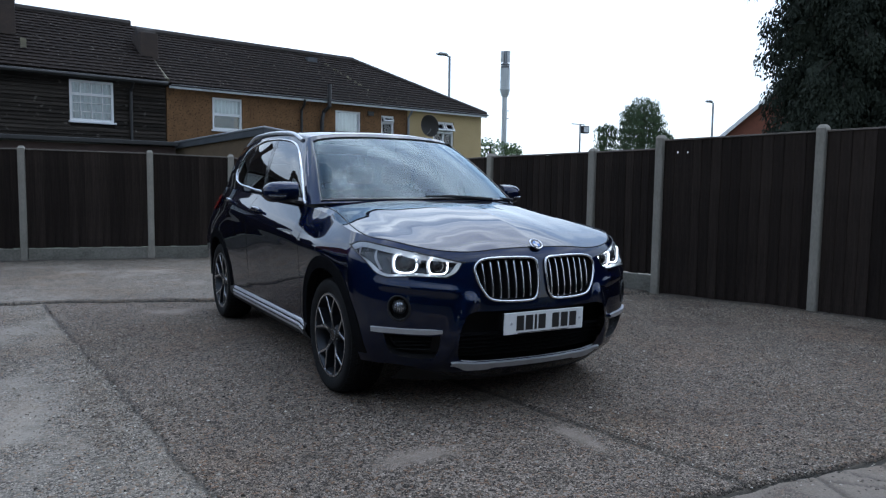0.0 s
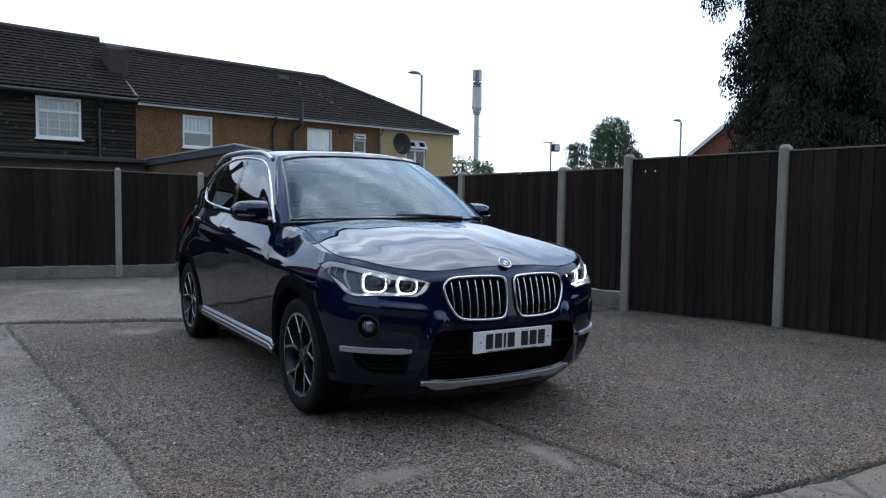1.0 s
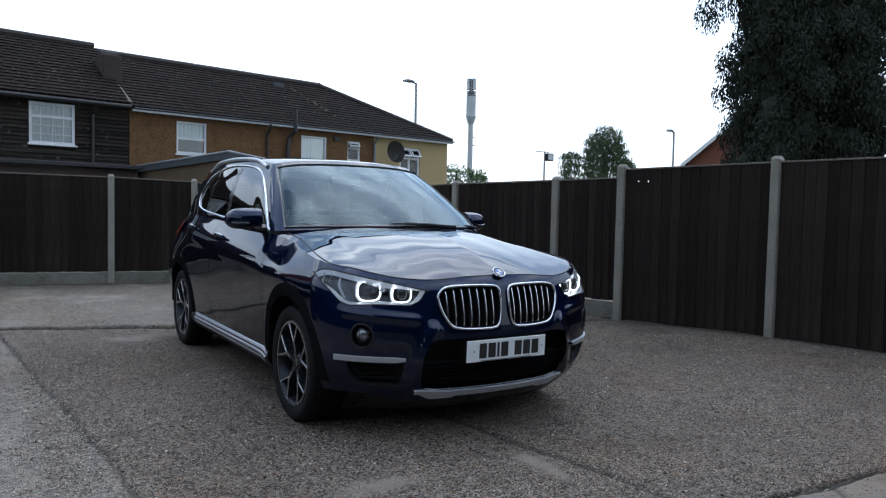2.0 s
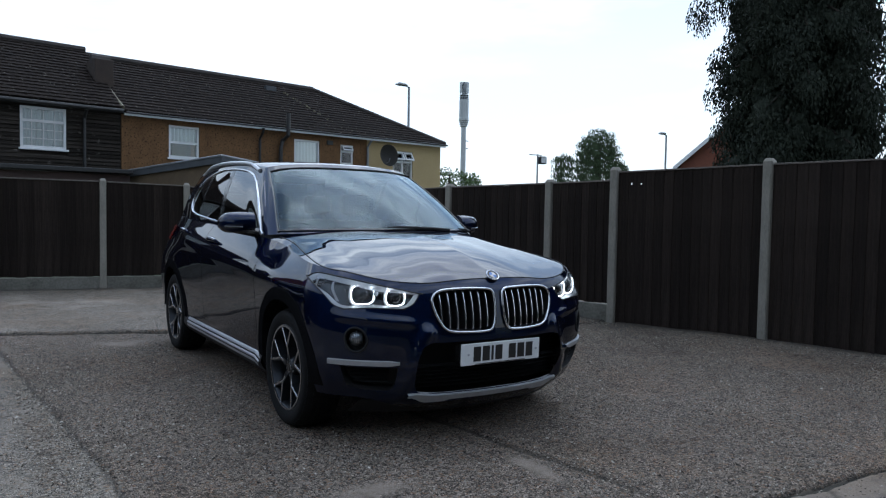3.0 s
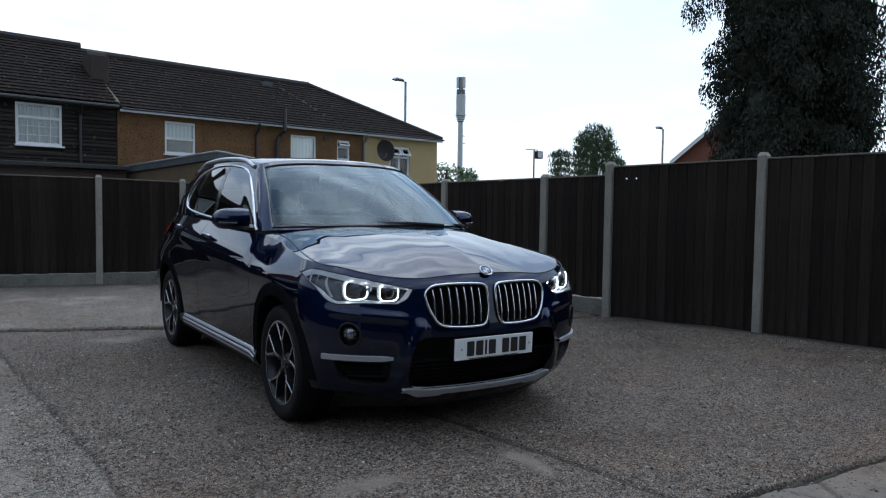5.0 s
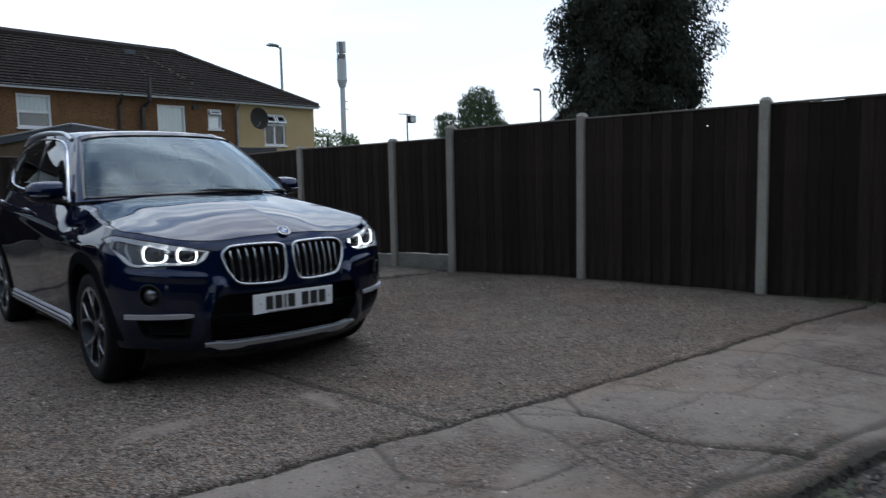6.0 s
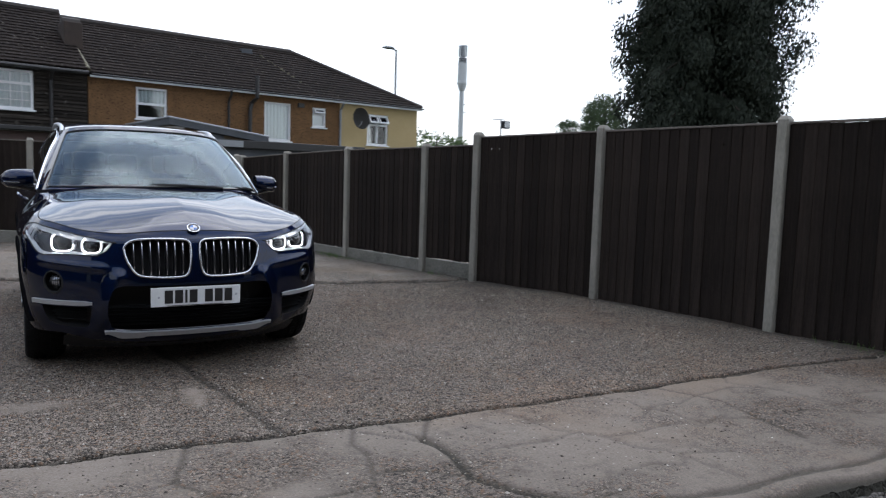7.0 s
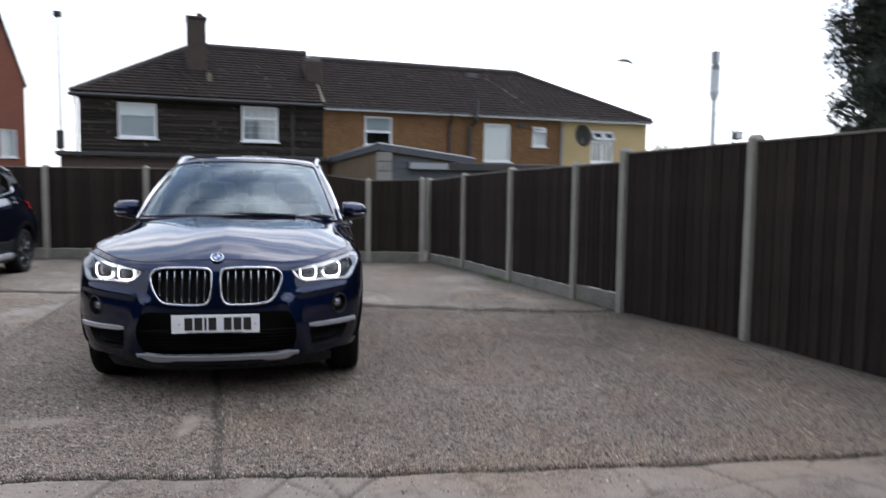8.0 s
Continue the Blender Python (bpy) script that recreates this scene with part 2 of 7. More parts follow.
RED_LENS = material("red_lens", (0.35, 0.01, 0.01), 0.15, coat=1.0, vary=(0.28, 0.008, 0.008), scale=30)
LEATHER = material("dark_trim", (0.03, 0.03, 0.032), 0.6, vary=(0.045, 0.044, 0.043), scale=15, bump=0.1, bump_scale=200)
PLATE_WHITE = material("plate_white", (0.72, 0.73, 0.72), 0.35, vary=(0.66, 0.67, 0.66), scale=8)
INK = material("plate_black", (0.012, 0.012, 0.012), 0.4, vary=(0.02, 0.02, 0.02), scale=20)
BADGE_BLUE = material("badge_blue", (0.03, 0.12, 0.38), 0.25, coat=1.0, vary=(0.025, 0.1, 0.33), scale=30)
BADGE_WHITE = material("badge_white", (0.5, 0.51, 0.53), 0.25, coat=1.0, vary=(0.44, 0.45, 0.46), scale=30)
SLAB_STONY = concrete("aggregate_concrete", (0.250, 0.207, 0.168), (0.262, 0.213, 0.169), 0.0115, 1.0, 1.0, (0.026, 0.025, 0.019))
SLAB_PLAIN = concrete("worn_concrete", (0.190, 0.158, 0.128), (0.184, 0.149, 0.118), 0.0115, 0.12, 0.5, (0.03, 0.026, 0.018))
SLAB_BACK = concrete("grey_concrete", (0.270, 0.237, 0.196), (0.242, 0.209, 0.170), 0.0115, 0.5, 0.6, (0.008, 0.008, 0.007))
RUBBLE = concrete("rubble", (0.11, 0.101, 0.088), (0.12, 0.108, 0.094), 0.03, 1.0, 1.0, (0.03, 0.028, 0.02))
SOIL = material("soil", (0.05, 0.045, 0.032), 0.95, vary=(0.045, 0.06, 0.025), scale=0.6, bump=0.4)
PEBBLE = material("loose_stones", (0.2, 0.18, 0.15), 0.95, specular=0.08)
pn, pl = PEBBLE.node_tree.nodes, PEBBLE.node_tree.links
piece, shade = pn.new("ShaderNodeNewGeometry"), pn.new("ShaderNodeValToRGB")
for spot, tint in ((0.0, (0.022, 0.020, 0.017)), (0.16, (0.07, 0.06, 0.050)), (0.48, (0.17, 0.143, 0.112)), (0.62, (0.18, 0.142, 0.108)), (0.74, (0.25, 0.218, 0.178)), (0.93, (0.34, 0.305, 0.255)), (1.0, (0.56, 0.52, 0.45))):
    e = shade.color_ramp.elements[0] if spot == 0 else shade.color_ramp.elements[-1] if spot == 1 else shade.color_ramp.elements.new(spot)
    e.color = (*tint, 1)
pl.new(piece.outputs["Random Per Island"], shade.inputs[0])
pl.new(shade.outputs[0], pn["Principled BSDF"].inputs["Base Color"])
TIMBER = material("dark_stained_fence", (0.009, 0.0068, 0.0055), 0.9, vary=(0.034, 0.0256, 0.0205), scale=5, bump=0.6, bump_scale=40, stretch=(10, 10, 0.5), each=0.3, specular=0.12)
TIMBER_TOP = material("weathered_capping", (0.16, 0.14, 0.12), 0.85, vary=(0.09, 0.075, 0.06), scale=10, bump=0.4, stretch=(1, 1, 1))
POST = material("concrete_post", (0.285, 0.262, 0.22), 0.85, vary=(0.175, 0.165, 0.133), scale=7, bump=0.5, bump_scale=90, stretch=(1, 1, 0.4), each=0.1)
GRAVEL_BOARD = material("concrete_gravel_board", (0.2, 0.188, 0.162), 0.9, vary=(0.09, 0.088, 0.068), scale=4, bump=0.5, bump_scale=60, each=0.12)
BOARD = material("black_weatherboard", (0.0055, 0.0045, 0.0038), 0.9, specular=0.1, vary=(0.055, 0.047, 0.039), scale=1.6, bump=0.4, bump_scale=30, stretch=(0.5, 9, 14), each=0.45, speck=((0.12, 0.11, 0.095), 7.0, 0.63))
ROUGHCAST = material("brown_roughcast", (0.2, 0.112, 0.05), 0.95, speck=((0.05, 0.028, 0.016), 22, 0.56), vary=(0.10, 0.055, 0.027), scale=4, bump=1.0, bump_scale=45, specular=0.2)
CREAM = material("cream_render", (0.42, 0.32, 0.16), 0.9, vary=(0.36, 0.27, 0.13), scale=2, bump=0.2)
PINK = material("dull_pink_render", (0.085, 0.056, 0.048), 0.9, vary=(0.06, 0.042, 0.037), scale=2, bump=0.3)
TILE = material("brown_concrete_tile", (0.027, 0.0205, 0.017), 0.95, specular=0.1, vary=(0.012, 0.0092, 0.008), scale=2.5, bump=0.5, bump_scale=40, speck=((0.15, 0.135, 0.11), 13, 0.64))
RIDGE = material("ridge_tile", (0.05, 0.04, 0.035), 0.85, vary=(0.03, 0.025, 0.022), scale=4, bump=0.5)
LICHEN = material("pale_lead_and_lichen", (0.2, 0.18, 0.12), 0.9, vary=(0.09, 0.08, 0.055), scale=9, bump=0.5)
CHIMNEY_BRICK = material("sooty_brick", (0.055, 0.037, 0.027), 0.9, vary=(0.026, 0.02, 0.017), scale=5, bump=0.6, bump_scale=25)
RED_BRICK = material("red_brick", (0.19, 0.066, 0.037), 0.9, vary=(0.125, 0.046, 0.029), scale=6, bump=0.4, bump_scale=20)
UPVC = material("white_window_frame", (0.72, 0.73, 0.73), 0.4, vary=(0.62, 0.63, 0.63), scale=4)
CURTAIN = material("net_curtain", (0.60, 0.65, 0.67), 0.9, vary=(0.36, 0.41, 0.44), scale=6, stretch=(8, 8, 0.5))
BLIND = material("white_blind", (0.84, 0.86, 0.86), 0.8, vary=(0.78, 0.81, 0.82), scale=3)
ROOM_SHADE = material("room_shade", (0.03, 0.032, 0.035), 0.9, vary=(0.045, 0.045, 0.045), scale=2)
FELT = material("grey_roof_felt", (0.075, 0.08, 0.088), 0.8, vary=(0.05, 0.055, 0.06), scale=4, bump=0.3)
BLOCK = material("grey_blockwork", (0.23, 0.22, 0.2), 0.9, vary=(0.16, 0.155, 0.14), scale=5, bump=0.5)
PIPE = material("black_pipe", (0.015, 0.014, 0.014), 0.5, vary=(0.025, 0.024, 0.022), scale=10)
GALVANISED = material("galvanised_steel", (0.30, 0.31, 0.32), 0.5, 0.4, vary=(0.24, 0.25, 0.26), scale=6)
MAST_GREY = material("pale_mast_grey", (0.5, 0.52, 0.52), 0.55, vary=(0.42, 0.44, 0.44), scale=3)
BARK = material("bark", (0.05, 0.038, 0.028), 0.95, vary=(0.03, 0.024, 0.018), scale=10, bump=0.8, stretch=(3, 3, 0.5))
CONIFER = material("conifer_green", (0.010, 0.014, 0.0085), 0.8, vary=(0.034, 0.042, 0.027), scale=2.6, specular=0.25)
WILLOW = material("willow_green", (0.034, 0.056, 0.022), 0.7, vary=(0.06, 0.088, 0.036), scale=0.8, specular=0.3)
SHRUB = material("shrub_green", (0.06, 0.1, 0.035), 0.7, vary=(0.12, 0.17, 0.07), scale=0.8, specular=0.3)
GRASS = material("grass", (0.06, 0.12, 0.025), 0.8, vary=(0.11, 0.17, 0.045), scale=10)


# ---- mesh helpers ----
def finish(bm, name, mat, smooth=False, angle=None):
    me = bpy.data.meshes.new(name)
    bmesh.ops.recalc_face_normals(bm, faces=bm.faces[:])
    bm.to_mesh(me)
    bm.free()
    me.materials.append(mat)
    if smooth:
        me.shade_smooth()
        if angle:
            me.set_sharp_from_angle(angle=radians(angle))
    return me


def part(name, bm, mat, parent=None, label="", smooth=False, angle=40):
    """Links a bmesh as one mesh object under a thing or a part."""
    ob = new(name, finish(bm, name, mat, smooth, angle))
    ob.parent = parent
    if label:
        ob["label"] = label
    return ob


def thing(name, m, label, category, group="", kind=""):
    ob = new(name)
    ob.empty_display_size = 0.1
    ob.matrix_basis = m
    return tagged(ob, label, category, group, kind)


def box(bm, x0, x1, y0, y1, z0, z1, bevel=0.0):
    vs = [bm.verts.new(p) for p in ((x0, y0, z0), (x1, y0, z0), (x1, y1, z0), (x0, y1, z0), (x0, y0, z1), (x1, y0, z1), (x1, y1, z1), (x0, y1, z1))]
    fs = [bm.faces.new([vs[i] for i in f]) for f in ((0, 3, 2, 1), (4, 5, 6, 7), (0, 1, 5, 4), (1, 2, 6, 5), (2, 3, 7, 6), (3, 0, 4, 7))]
    if bevel:
        bmesh.ops.bevel(bm, geom=list({e for f in fs for e in f.edges}), offset=bevel, segments=2, affect="EDGES", profile=0.5)
    return bm


def boxed(*a, **k):
    return box(bmesh.new(), *a, **k)


def tube(bm, pts, r, n=8, closed=False, flat=1.0):
    """A round bar along points; r may be a list; flat squashes it along its second axis."""
    pts = [Vector(p) for p in pts]
    rs = r if isinstance(r, (list, tuple)) else [r] * len(pts)
    rings, side = [], None
    for i, p in enumerate(pts):
        a = pts[i - 1] if (i or closed) else p
        b = pts[(i + 1) % len(pts)] if (i + 1 < len(pts) or closed) else p
        d = (b - a).normalized()
        ref = side if side and abs(side.dot(d)) < 0.95 else (Vector((0, 0, 1)) if abs(d.z) < 0.9 else Vector((1, 0, 0)))
        side = (ref - d * ref.dot(d)).normalized()
        up = d.cross(side)
        rings.append([bm.verts.new(p + rs[i] * (math.cos(t) * side + flat * math.sin(t) * up)) for t in (2 * math.pi * k / n for k in range(n))])
    for i in range(len(rings) - (0 if closed else 1)):
        a, b = rings[i], rings[(i + 1) % len(rings)]
        for k in range(n):
            bm.faces.new((a[k], a[(k + 1) % n], b[(k + 1) % n], b[k]))
    if not closed:
        bm.faces.new(rings[0][::-1])
        bm.faces.new(rings[-1])
    return bm


def lathe(bm, prof, axis="z", n=24, centre=(0, 0, 0), cap=False):
    """Turns (radius, height) pairs round an axis."""
    c = Vector(centre)
    rings = []
    for r, h in prof:
        ring = []
        for k in range(n):
            a = 2 * math.pi * k / n
            u, v = r * math.cos(a), r * math.sin(a)
            ring.append(bm.verts.new(c + Vector({"z": (u, v, h), "x": (h, u, v), "y": (u, h, v)}[axis])))
        rings.append(ring)
    for a, b in zip(rings, rings[1:]):
        for k in range(n):
            bm.faces.new((a[k], a[(k + 1) % n], b[(k + 1) % n], b[k]))
    if cap:
        bm.faces.new(rings[0])
        bm.faces.new(rings[-1])
    bmesh.ops.remove_doubles(bm, verts=bm.verts[:], dist=1e-5)
    return bm


def sheet(bm, rows):
    """A grid of faces over rows of points."""
    vs = [[bm.verts.new(p) for p in row] for row in rows]
    for a, b in zip(vs, vs[1:]):
        for k in range(len(a) - 1):
            bm.faces.new((a[k], a[k + 1], b[k + 1], b[k]))
    return bm


def slab(bm, pts, z0, z1):
    """An upright prism over a plan outline."""
    lo, hi = [bm.verts.new((x, y, z0)) for x, y in pts], [bm.verts.new((x, y, z1)) for x, y in pts]
    bm.faces.new(lo[::-1])
    bm.faces.new(hi)
    for k in range(len(pts)):
        j = (k + 1) % len(pts)
        bm.faces.new((lo[k], lo[j], hi[j], hi[k]))
    return bm


def spline(xs, ys):
    """A smooth curve through the given pairs, clamped at its ends."""
    xs, ys = np.array(xs, float), np.array(ys, float)
    d = np.gradient(ys, xs)

    def at(x):
        x = float(min(max(x, xs[0]), xs[-1]))
        i = int(min(max(np.searchsorted(xs, x) - 1, 0), len(xs) - 2))
        h = xs[i + 1] - xs[i]
        t = (x - xs[i]) / h
        return float((2 * t**3 - 3 * t**2 + 1) * ys[i] + (t**3 - 2 * t**2 + t) * h * d[i] + (3 * t**2 - 2 * t**3) * ys[i + 1] + (t**3 - t**2) * h * d[i + 1])
    return at


def ease(t):
    t = min(max(t, 0.0), 1.0)
    return t * t * (3 - 2 * t)


def outline(pts, n=14, closed=True):
    """A rounded outline through the corners given (Catmull-Rom)."""
    out_pts, k = [], len(pts)
    for i in range(k if closed else k - 1):
        p = [np.array(pts[(i + j) % k] if closed else pts[min(max(i + j, 0), k - 1)], float) for j in (-1, 0, 1, 2)]
        for s in range(n):
            t = s / n
            out_pts.append(tuple(0.5 * (2 * p[1] + (p[2] - p[0]) * t + (2 * p[0] - 5 * p[1] + 4 * p[2] - p[3]) * t * t + (3 * p[1] - p[0] - 3 * p[2] + p[3]) * t**3)))
    if not closed:
        out_pts.append(tuple(pts[-1]))
    return out_pts


# ---- ground: one sheet to the horizon, and the yard's cast slabs on it ----
bm = bmesh.new()
sheet(bm, [[(x, y, -0.07) for x in (-1500, -60, -8, 8, 60, 1500)] for y in (-1500, -60, -10, 9, 60, 1500)])
tagged(part("ground", bm, SOIL), "flat soil and grass round the yard", "ground", kind="structure")

# finer where the joints lie close to the path
GX = np.concatenate([np.arange(-9.0, -5.0, 0.06), np.arange(-5.0, -3.2, 0.03), np.arange(-3.2, 5.0, 0.02), np.arange(5.0, 6.3, 0.04)])
GY = np.concatenate([np.arange(-8.4, -5.4, 0.05), np.arange(-5.4, -2.9, 0.014), np.arange(-2.9, 1.0, 0.025), np.arange(1.0, 3.6, 0.016), np.arange(3.6, 8.4, 0.06)])
X, Y = np.meshgrid(GX, GY)
rng = np.random.default_rng(4)
BACK_JOINT = [(-9, 4.4), (-2.6, 2.9), (-2.1, 2.84), (-0.77, 2.34), (1.08, 1.47), (1.6, 1.34), (2.25, 1.12), (3.3, 0.93), (6.3, 0.5)]
FRONT_CRACK = [(-9, -3.05), (-1.7, -3.22), (-0.8, -3.30), (0.16, -3.37), (0.49, -3.41), (0.95, -3.43), (1.8, -3.48), (2.7, -3.51), (3.6, -3.53), (4.54, -3.62), (6.3, -3.7)]
LEFT_JOINT = [(-1.70, -3.25), (-1.82, -2.3), (-2.01, -0.2), (-2.18, 1.65), (-2.26, 2.75)]
MID_JOINT = [(0.16, -3.37), (0.0, -2.05), (-0.2, -0.4), (-0.45, 2.1)]
KERB_TOP = [(-9, -4.4), (0.36, -4.62), (1.0, -4.72), (1.3, -4.755), (2.27, -4.83), (6.3, -5.15)]
KERB_FOOT = [(-9, -4.6), (0.36, -4.81), (1.05, -4.87), (1.95, -4.96), (6.3, -5.3)]
SPLIT = [(0.74, -3.69), (0.77, -3.92), (0.70, -4.2), (0.80, -4.38), (0.92, -4.53), (1.0, -4.72)]
FORKS = [[(0.49, -3.42), (0.38, -3.65), (0.40, -3.78), (0.30, -4.1), (0.2, -4.5)], [(0.47, -3.5), (0.72, -3.75), (0.74, -3.7)],
         [(0.95, -3.4), (0.84, -3.55), (0.76, -3.68)], [(0.62, -3.4), (0.70, -3.6), (0.74, -3.69)], [(0.70, -4.2), (0.52, -4.05), (0.36, -4.0)],
         [(-0.3, -3.36), (-0.42, -3.75), (-0.2, -4.1), (0.3, -4.1)], [(1.2, -4.6), (0.9, -4.6), (0.6, -4.62)],
         [(2.4, -3.4), (2.6, -3.9), (2.5, -4.5)], [(1.1, 1.5), (0.9, 2.4), (1.3, 3.4)], [(1.62, 1.0), (2.0, 0.6), (2.7, 0.3)]]
crazing = random.Random(21)
for x0, y0, x1, y1 in ((-2.6, -3.3, -2.2, -4.5), (-1.4, -3.3, -1.0, -4.5), (1.3, -3.45, 1.75, -4.75), (1.0, -3.95, 2.4, -4.15), (2.0, -3.4, 2.2, -4.1), (2.3, -4.1, 3.6, -4.6), (3.0, -3.5, 3.3, -4.9), (3.3, -4.2, 4.7, -4.3), (0.95, -4.5, 1.9, -4.45), (-0.2, -3.9, -1.0, -4.1), (1.9, -3.9, 3.1, -3.75)):
    n = 7
    FORKS.append([(x0 + (x1 - x0) * k / n + crazing.uniform(-0.09, 0.09), y0 + (y1 - y0) * k / n + crazing.uniform(-0.07, 0.07)) for k in range(n + 1)])
WOBBLE = sum(np.sin(X * a + Y * b + c) / (1 + i) for i, (a, b, c) in enumerate(rng.uniform(-9, 9, (9, 3)))) * 0.012
FINE = rng.normal(0, 1, X.shape)


def from_line(pts):
    best = np.full(X.shape, 9.0)
    for (x0, y0), (x1, y1) in zip(pts, pts[1:]):
        dx, dy = x1 - x0, y1 - y0
        t = np.clip(((X + WOBBLE - x0) * dx + (Y + WOBBLE - y0) * dy) / (dx * dx + dy * dy), 0, 1)
        best = np.minimum(best, np.hypot(X + WOBBLE - x0 - t * dx, Y + WOBBLE - y0 - t * dy))
    return best


Z = 0.006 * np.sin(X * 0.9 + 0.4) * np.sin(Y * 0.7) + 0.0012 * FINE
DIRT = np.zeros(X.shape)
for line, width, deep, dark in ((BACK_JOINT, 0.032, 0.045, 1.0), (FRONT_CRACK, 0.020, 0.024, 1.0), (LEFT_JOINT, 0.014, 0.009, 0.6), (MID_JOINT, 0.02, 0.008, 0.62),
                                (KERB_TOP, 0.018, 0.012, 0.7), (KERB_FOOT, 0.032, 0.03, 1.0), (SPLIT, 0.019, 0.022, 1.0), *((f, 0.010, 0.006, 0.6 if k < 10 else 0.3) for k, f in enumerate(FORKS))):
    d = from_line(line) / (width * (1 + 2.2 * np.abs(WOBBLE) / 0.012 * 0.25))
    Z -= deep * np.exp(-d**4)
    DIRT = np.maximum(DIRT, dark * np.exp(-(d / 0.95) ** 4))
below_kerb = Y < np.interp(X, *zip(*KERB_FOOT))
Z -= below_kerb * (0.035 + 0.012 * np.abs(FINE))
Z += 0.018 * np.clip((Y - np.interp(X, *zip(*BACK_JOINT)) - 0.01) / 0.03, 0, 1)
FENCE_FOOT = [(5.64, -8.2), (5.17, -5.5), (4.69, -2.71), (4.41, -0.8), (3.9, 0.81), (3.32, 3.42), (2.55, 6.5), (2.4, 6.2), (-9, 7.95)]
foot = from_line(FENCE_FOOT)
DIRT = np.clip(DIRT + 0.55 * np.exp(-(foot / 0.14) ** 2) + 0.12 * np.exp(-(foot / 0.6) ** 2), 0, 1)
patches = np.sin(X * 5.1 + 2 * np.sin(Y * 2.3)) * np.sin(Y * 6.3 + 2 * np.sin(X * 3.1)) + 0.35 * FINE
DIRT = np.clip(DIRT + 0.4 * np.clip(patches, 0, 1) * np.exp(-((X - 3.0) / 1.2) ** 2 - ((Y + 0.1) / 1.1) ** 2), 0, 1)
Z += 0.02 * np.exp(-(foot / 0.1) ** 2) * (0.6 + 0.4 * np.sin(X * 7) * np.sin(Y * 5))

ROUGH_EDGE = sum(np.sin(X * a + Y * b + c) / (1 + 0.5 * i) for i, (a, b, c) in enumerate(np.random.default_rng(9).uniform(-16, 16, (14, 3))))
BARE_SPOTS = ((-2.42, -1.05, 0.24, 1.15), (-2.75, -2.3, 0.4, 0.5), (-0.92, -2.48, 0.26, 0.10), (-0.10, -2.6, 0.07, 0.3), (-2.35, 1.5, 0.3, 0.7), (-1.62, -2.95, 0.16, 0.2), (-1.1, 1.9, 0.5, 0.2))


def spotted(x, y, edge, spots):
    best = np.full(np.shape(x), 9.0)
    for cx, cy, rx, ry in spots:
        best = np.minimum(best, np.hypot((x - cx) / rx, (y - cy) / ry))
    return np.clip((1.05 - best + 0.22 * edge) / 0.9, 0, 1)


BARE = spotted(X, Y, ROUGH_EDGE, BARE_SPOTS)
BROWN = spotted(X, Y, ROUGH_EDGE, ((2.95, -0.25, 1.2, 1.2), (2.0, -0.4, 0.6, 0.5), (-2.08, -0.9, 0.10, 0.85), (3.9, -1.7, 0.6, 1.4), (0.9, -2.6, 0.6, 0.2), (1.6, 0.9, 0.5, 0.25)))

y_back, y_front, y_kerb, y_foot = (np.interp(X, *zip(*line)) for line in (BACK_JOINT, FRONT_CRACK, KERB_TOP, KERB_FOOT))
x_left, x_mid = np.interp(Y, [p[1] for p in LEFT_JOINT], [p[0] for p in LEFT_JOINT]), np.interp(Y, [p[1] for p in MID_JOINT], [p[0] for p in MID_JOINT])
REGION = np.where(Y > y_back, 0, np.where(Y > y_front, np.where(X < x_left, 1, np.where(X < x_mid, 2, 3)), np.where(Y > y_kerb, 4, np.where(Y > y_foot, 5, 6))))
yard = thing("yard_pavement", pose(0, 0, 0), "weathered concrete yard of large cracked slabs with stones showing", "pavement", kind="structure")
for region, name, mat, words in ((0, "concrete_slab", SLAB_BACK, "plain grey slab behind the joint"), (1, "concrete_slab", SLAB_BACK, "worn slab with bare smooth patches"),
                                 (2, "concrete_slab", SLAB_STONY, ""), (3, "concrete_slab", SLAB_STONY, ""), (4, "concrete_slab", SLAB_PLAIN, "cracked smoother slab"),
                                 (5, "kerb_strip", SLAB_PLAIN, "narrow concrete edging"), (6, "rubble_strip", RUBBLE, "broken dark rubble strip")):
    jj, ii = np.nonzero(REGION[:-1, :-1] == region)
    w = X.shape[1]
    quads = np.stack([jj * w + ii, jj * w + ii + 1, (jj + 1) * w + ii + 1, (jj + 1) * w + ii], 1)
    used, flat = np.unique(quads, return_inverse=True)
    me = bpy.data.meshes.new(name)
    me.from_pydata(np.stack([X.ravel()[used], Y.ravel()[used], Z.ravel()[used]], 1), [], flat.reshape(-1, 4))
    me.attributes.new("dirt", "FLOAT", "POINT").data.foreach_set("value", DIRT.ravel()[used].astype(np.float32))
    me.attributes.new("bare", "FLOAT", "POINT").data.foreach_set("value", BARE.ravel()[used].astype(np.float32))
    me.attributes.new("brown", "FLOAT", "POINT").data.foreach_set("value", BROWN.ravel()[used].astype(np.float32))
    me.materials.append(mat)
    me.shade_smooth()
    ob = new(name, me)
    ob.parent = yard
    if words:
        ob["label"] = words

# stones standing out of the worn concrete, and loose grit along the fence foot
def right_edge(y):
    return np.interp(y, [-8.1, -5.4, -2.68, -0.8, 0.81, 3.5, 6.5], [5.62, 5.10, 4.65, 4.37, 3.86, 3.28, 2.5])


def scatter(n, x0, x1, y0, y1):
    return rng.uniform(x0, x1, n), rng.uniform(y0, y1, n)


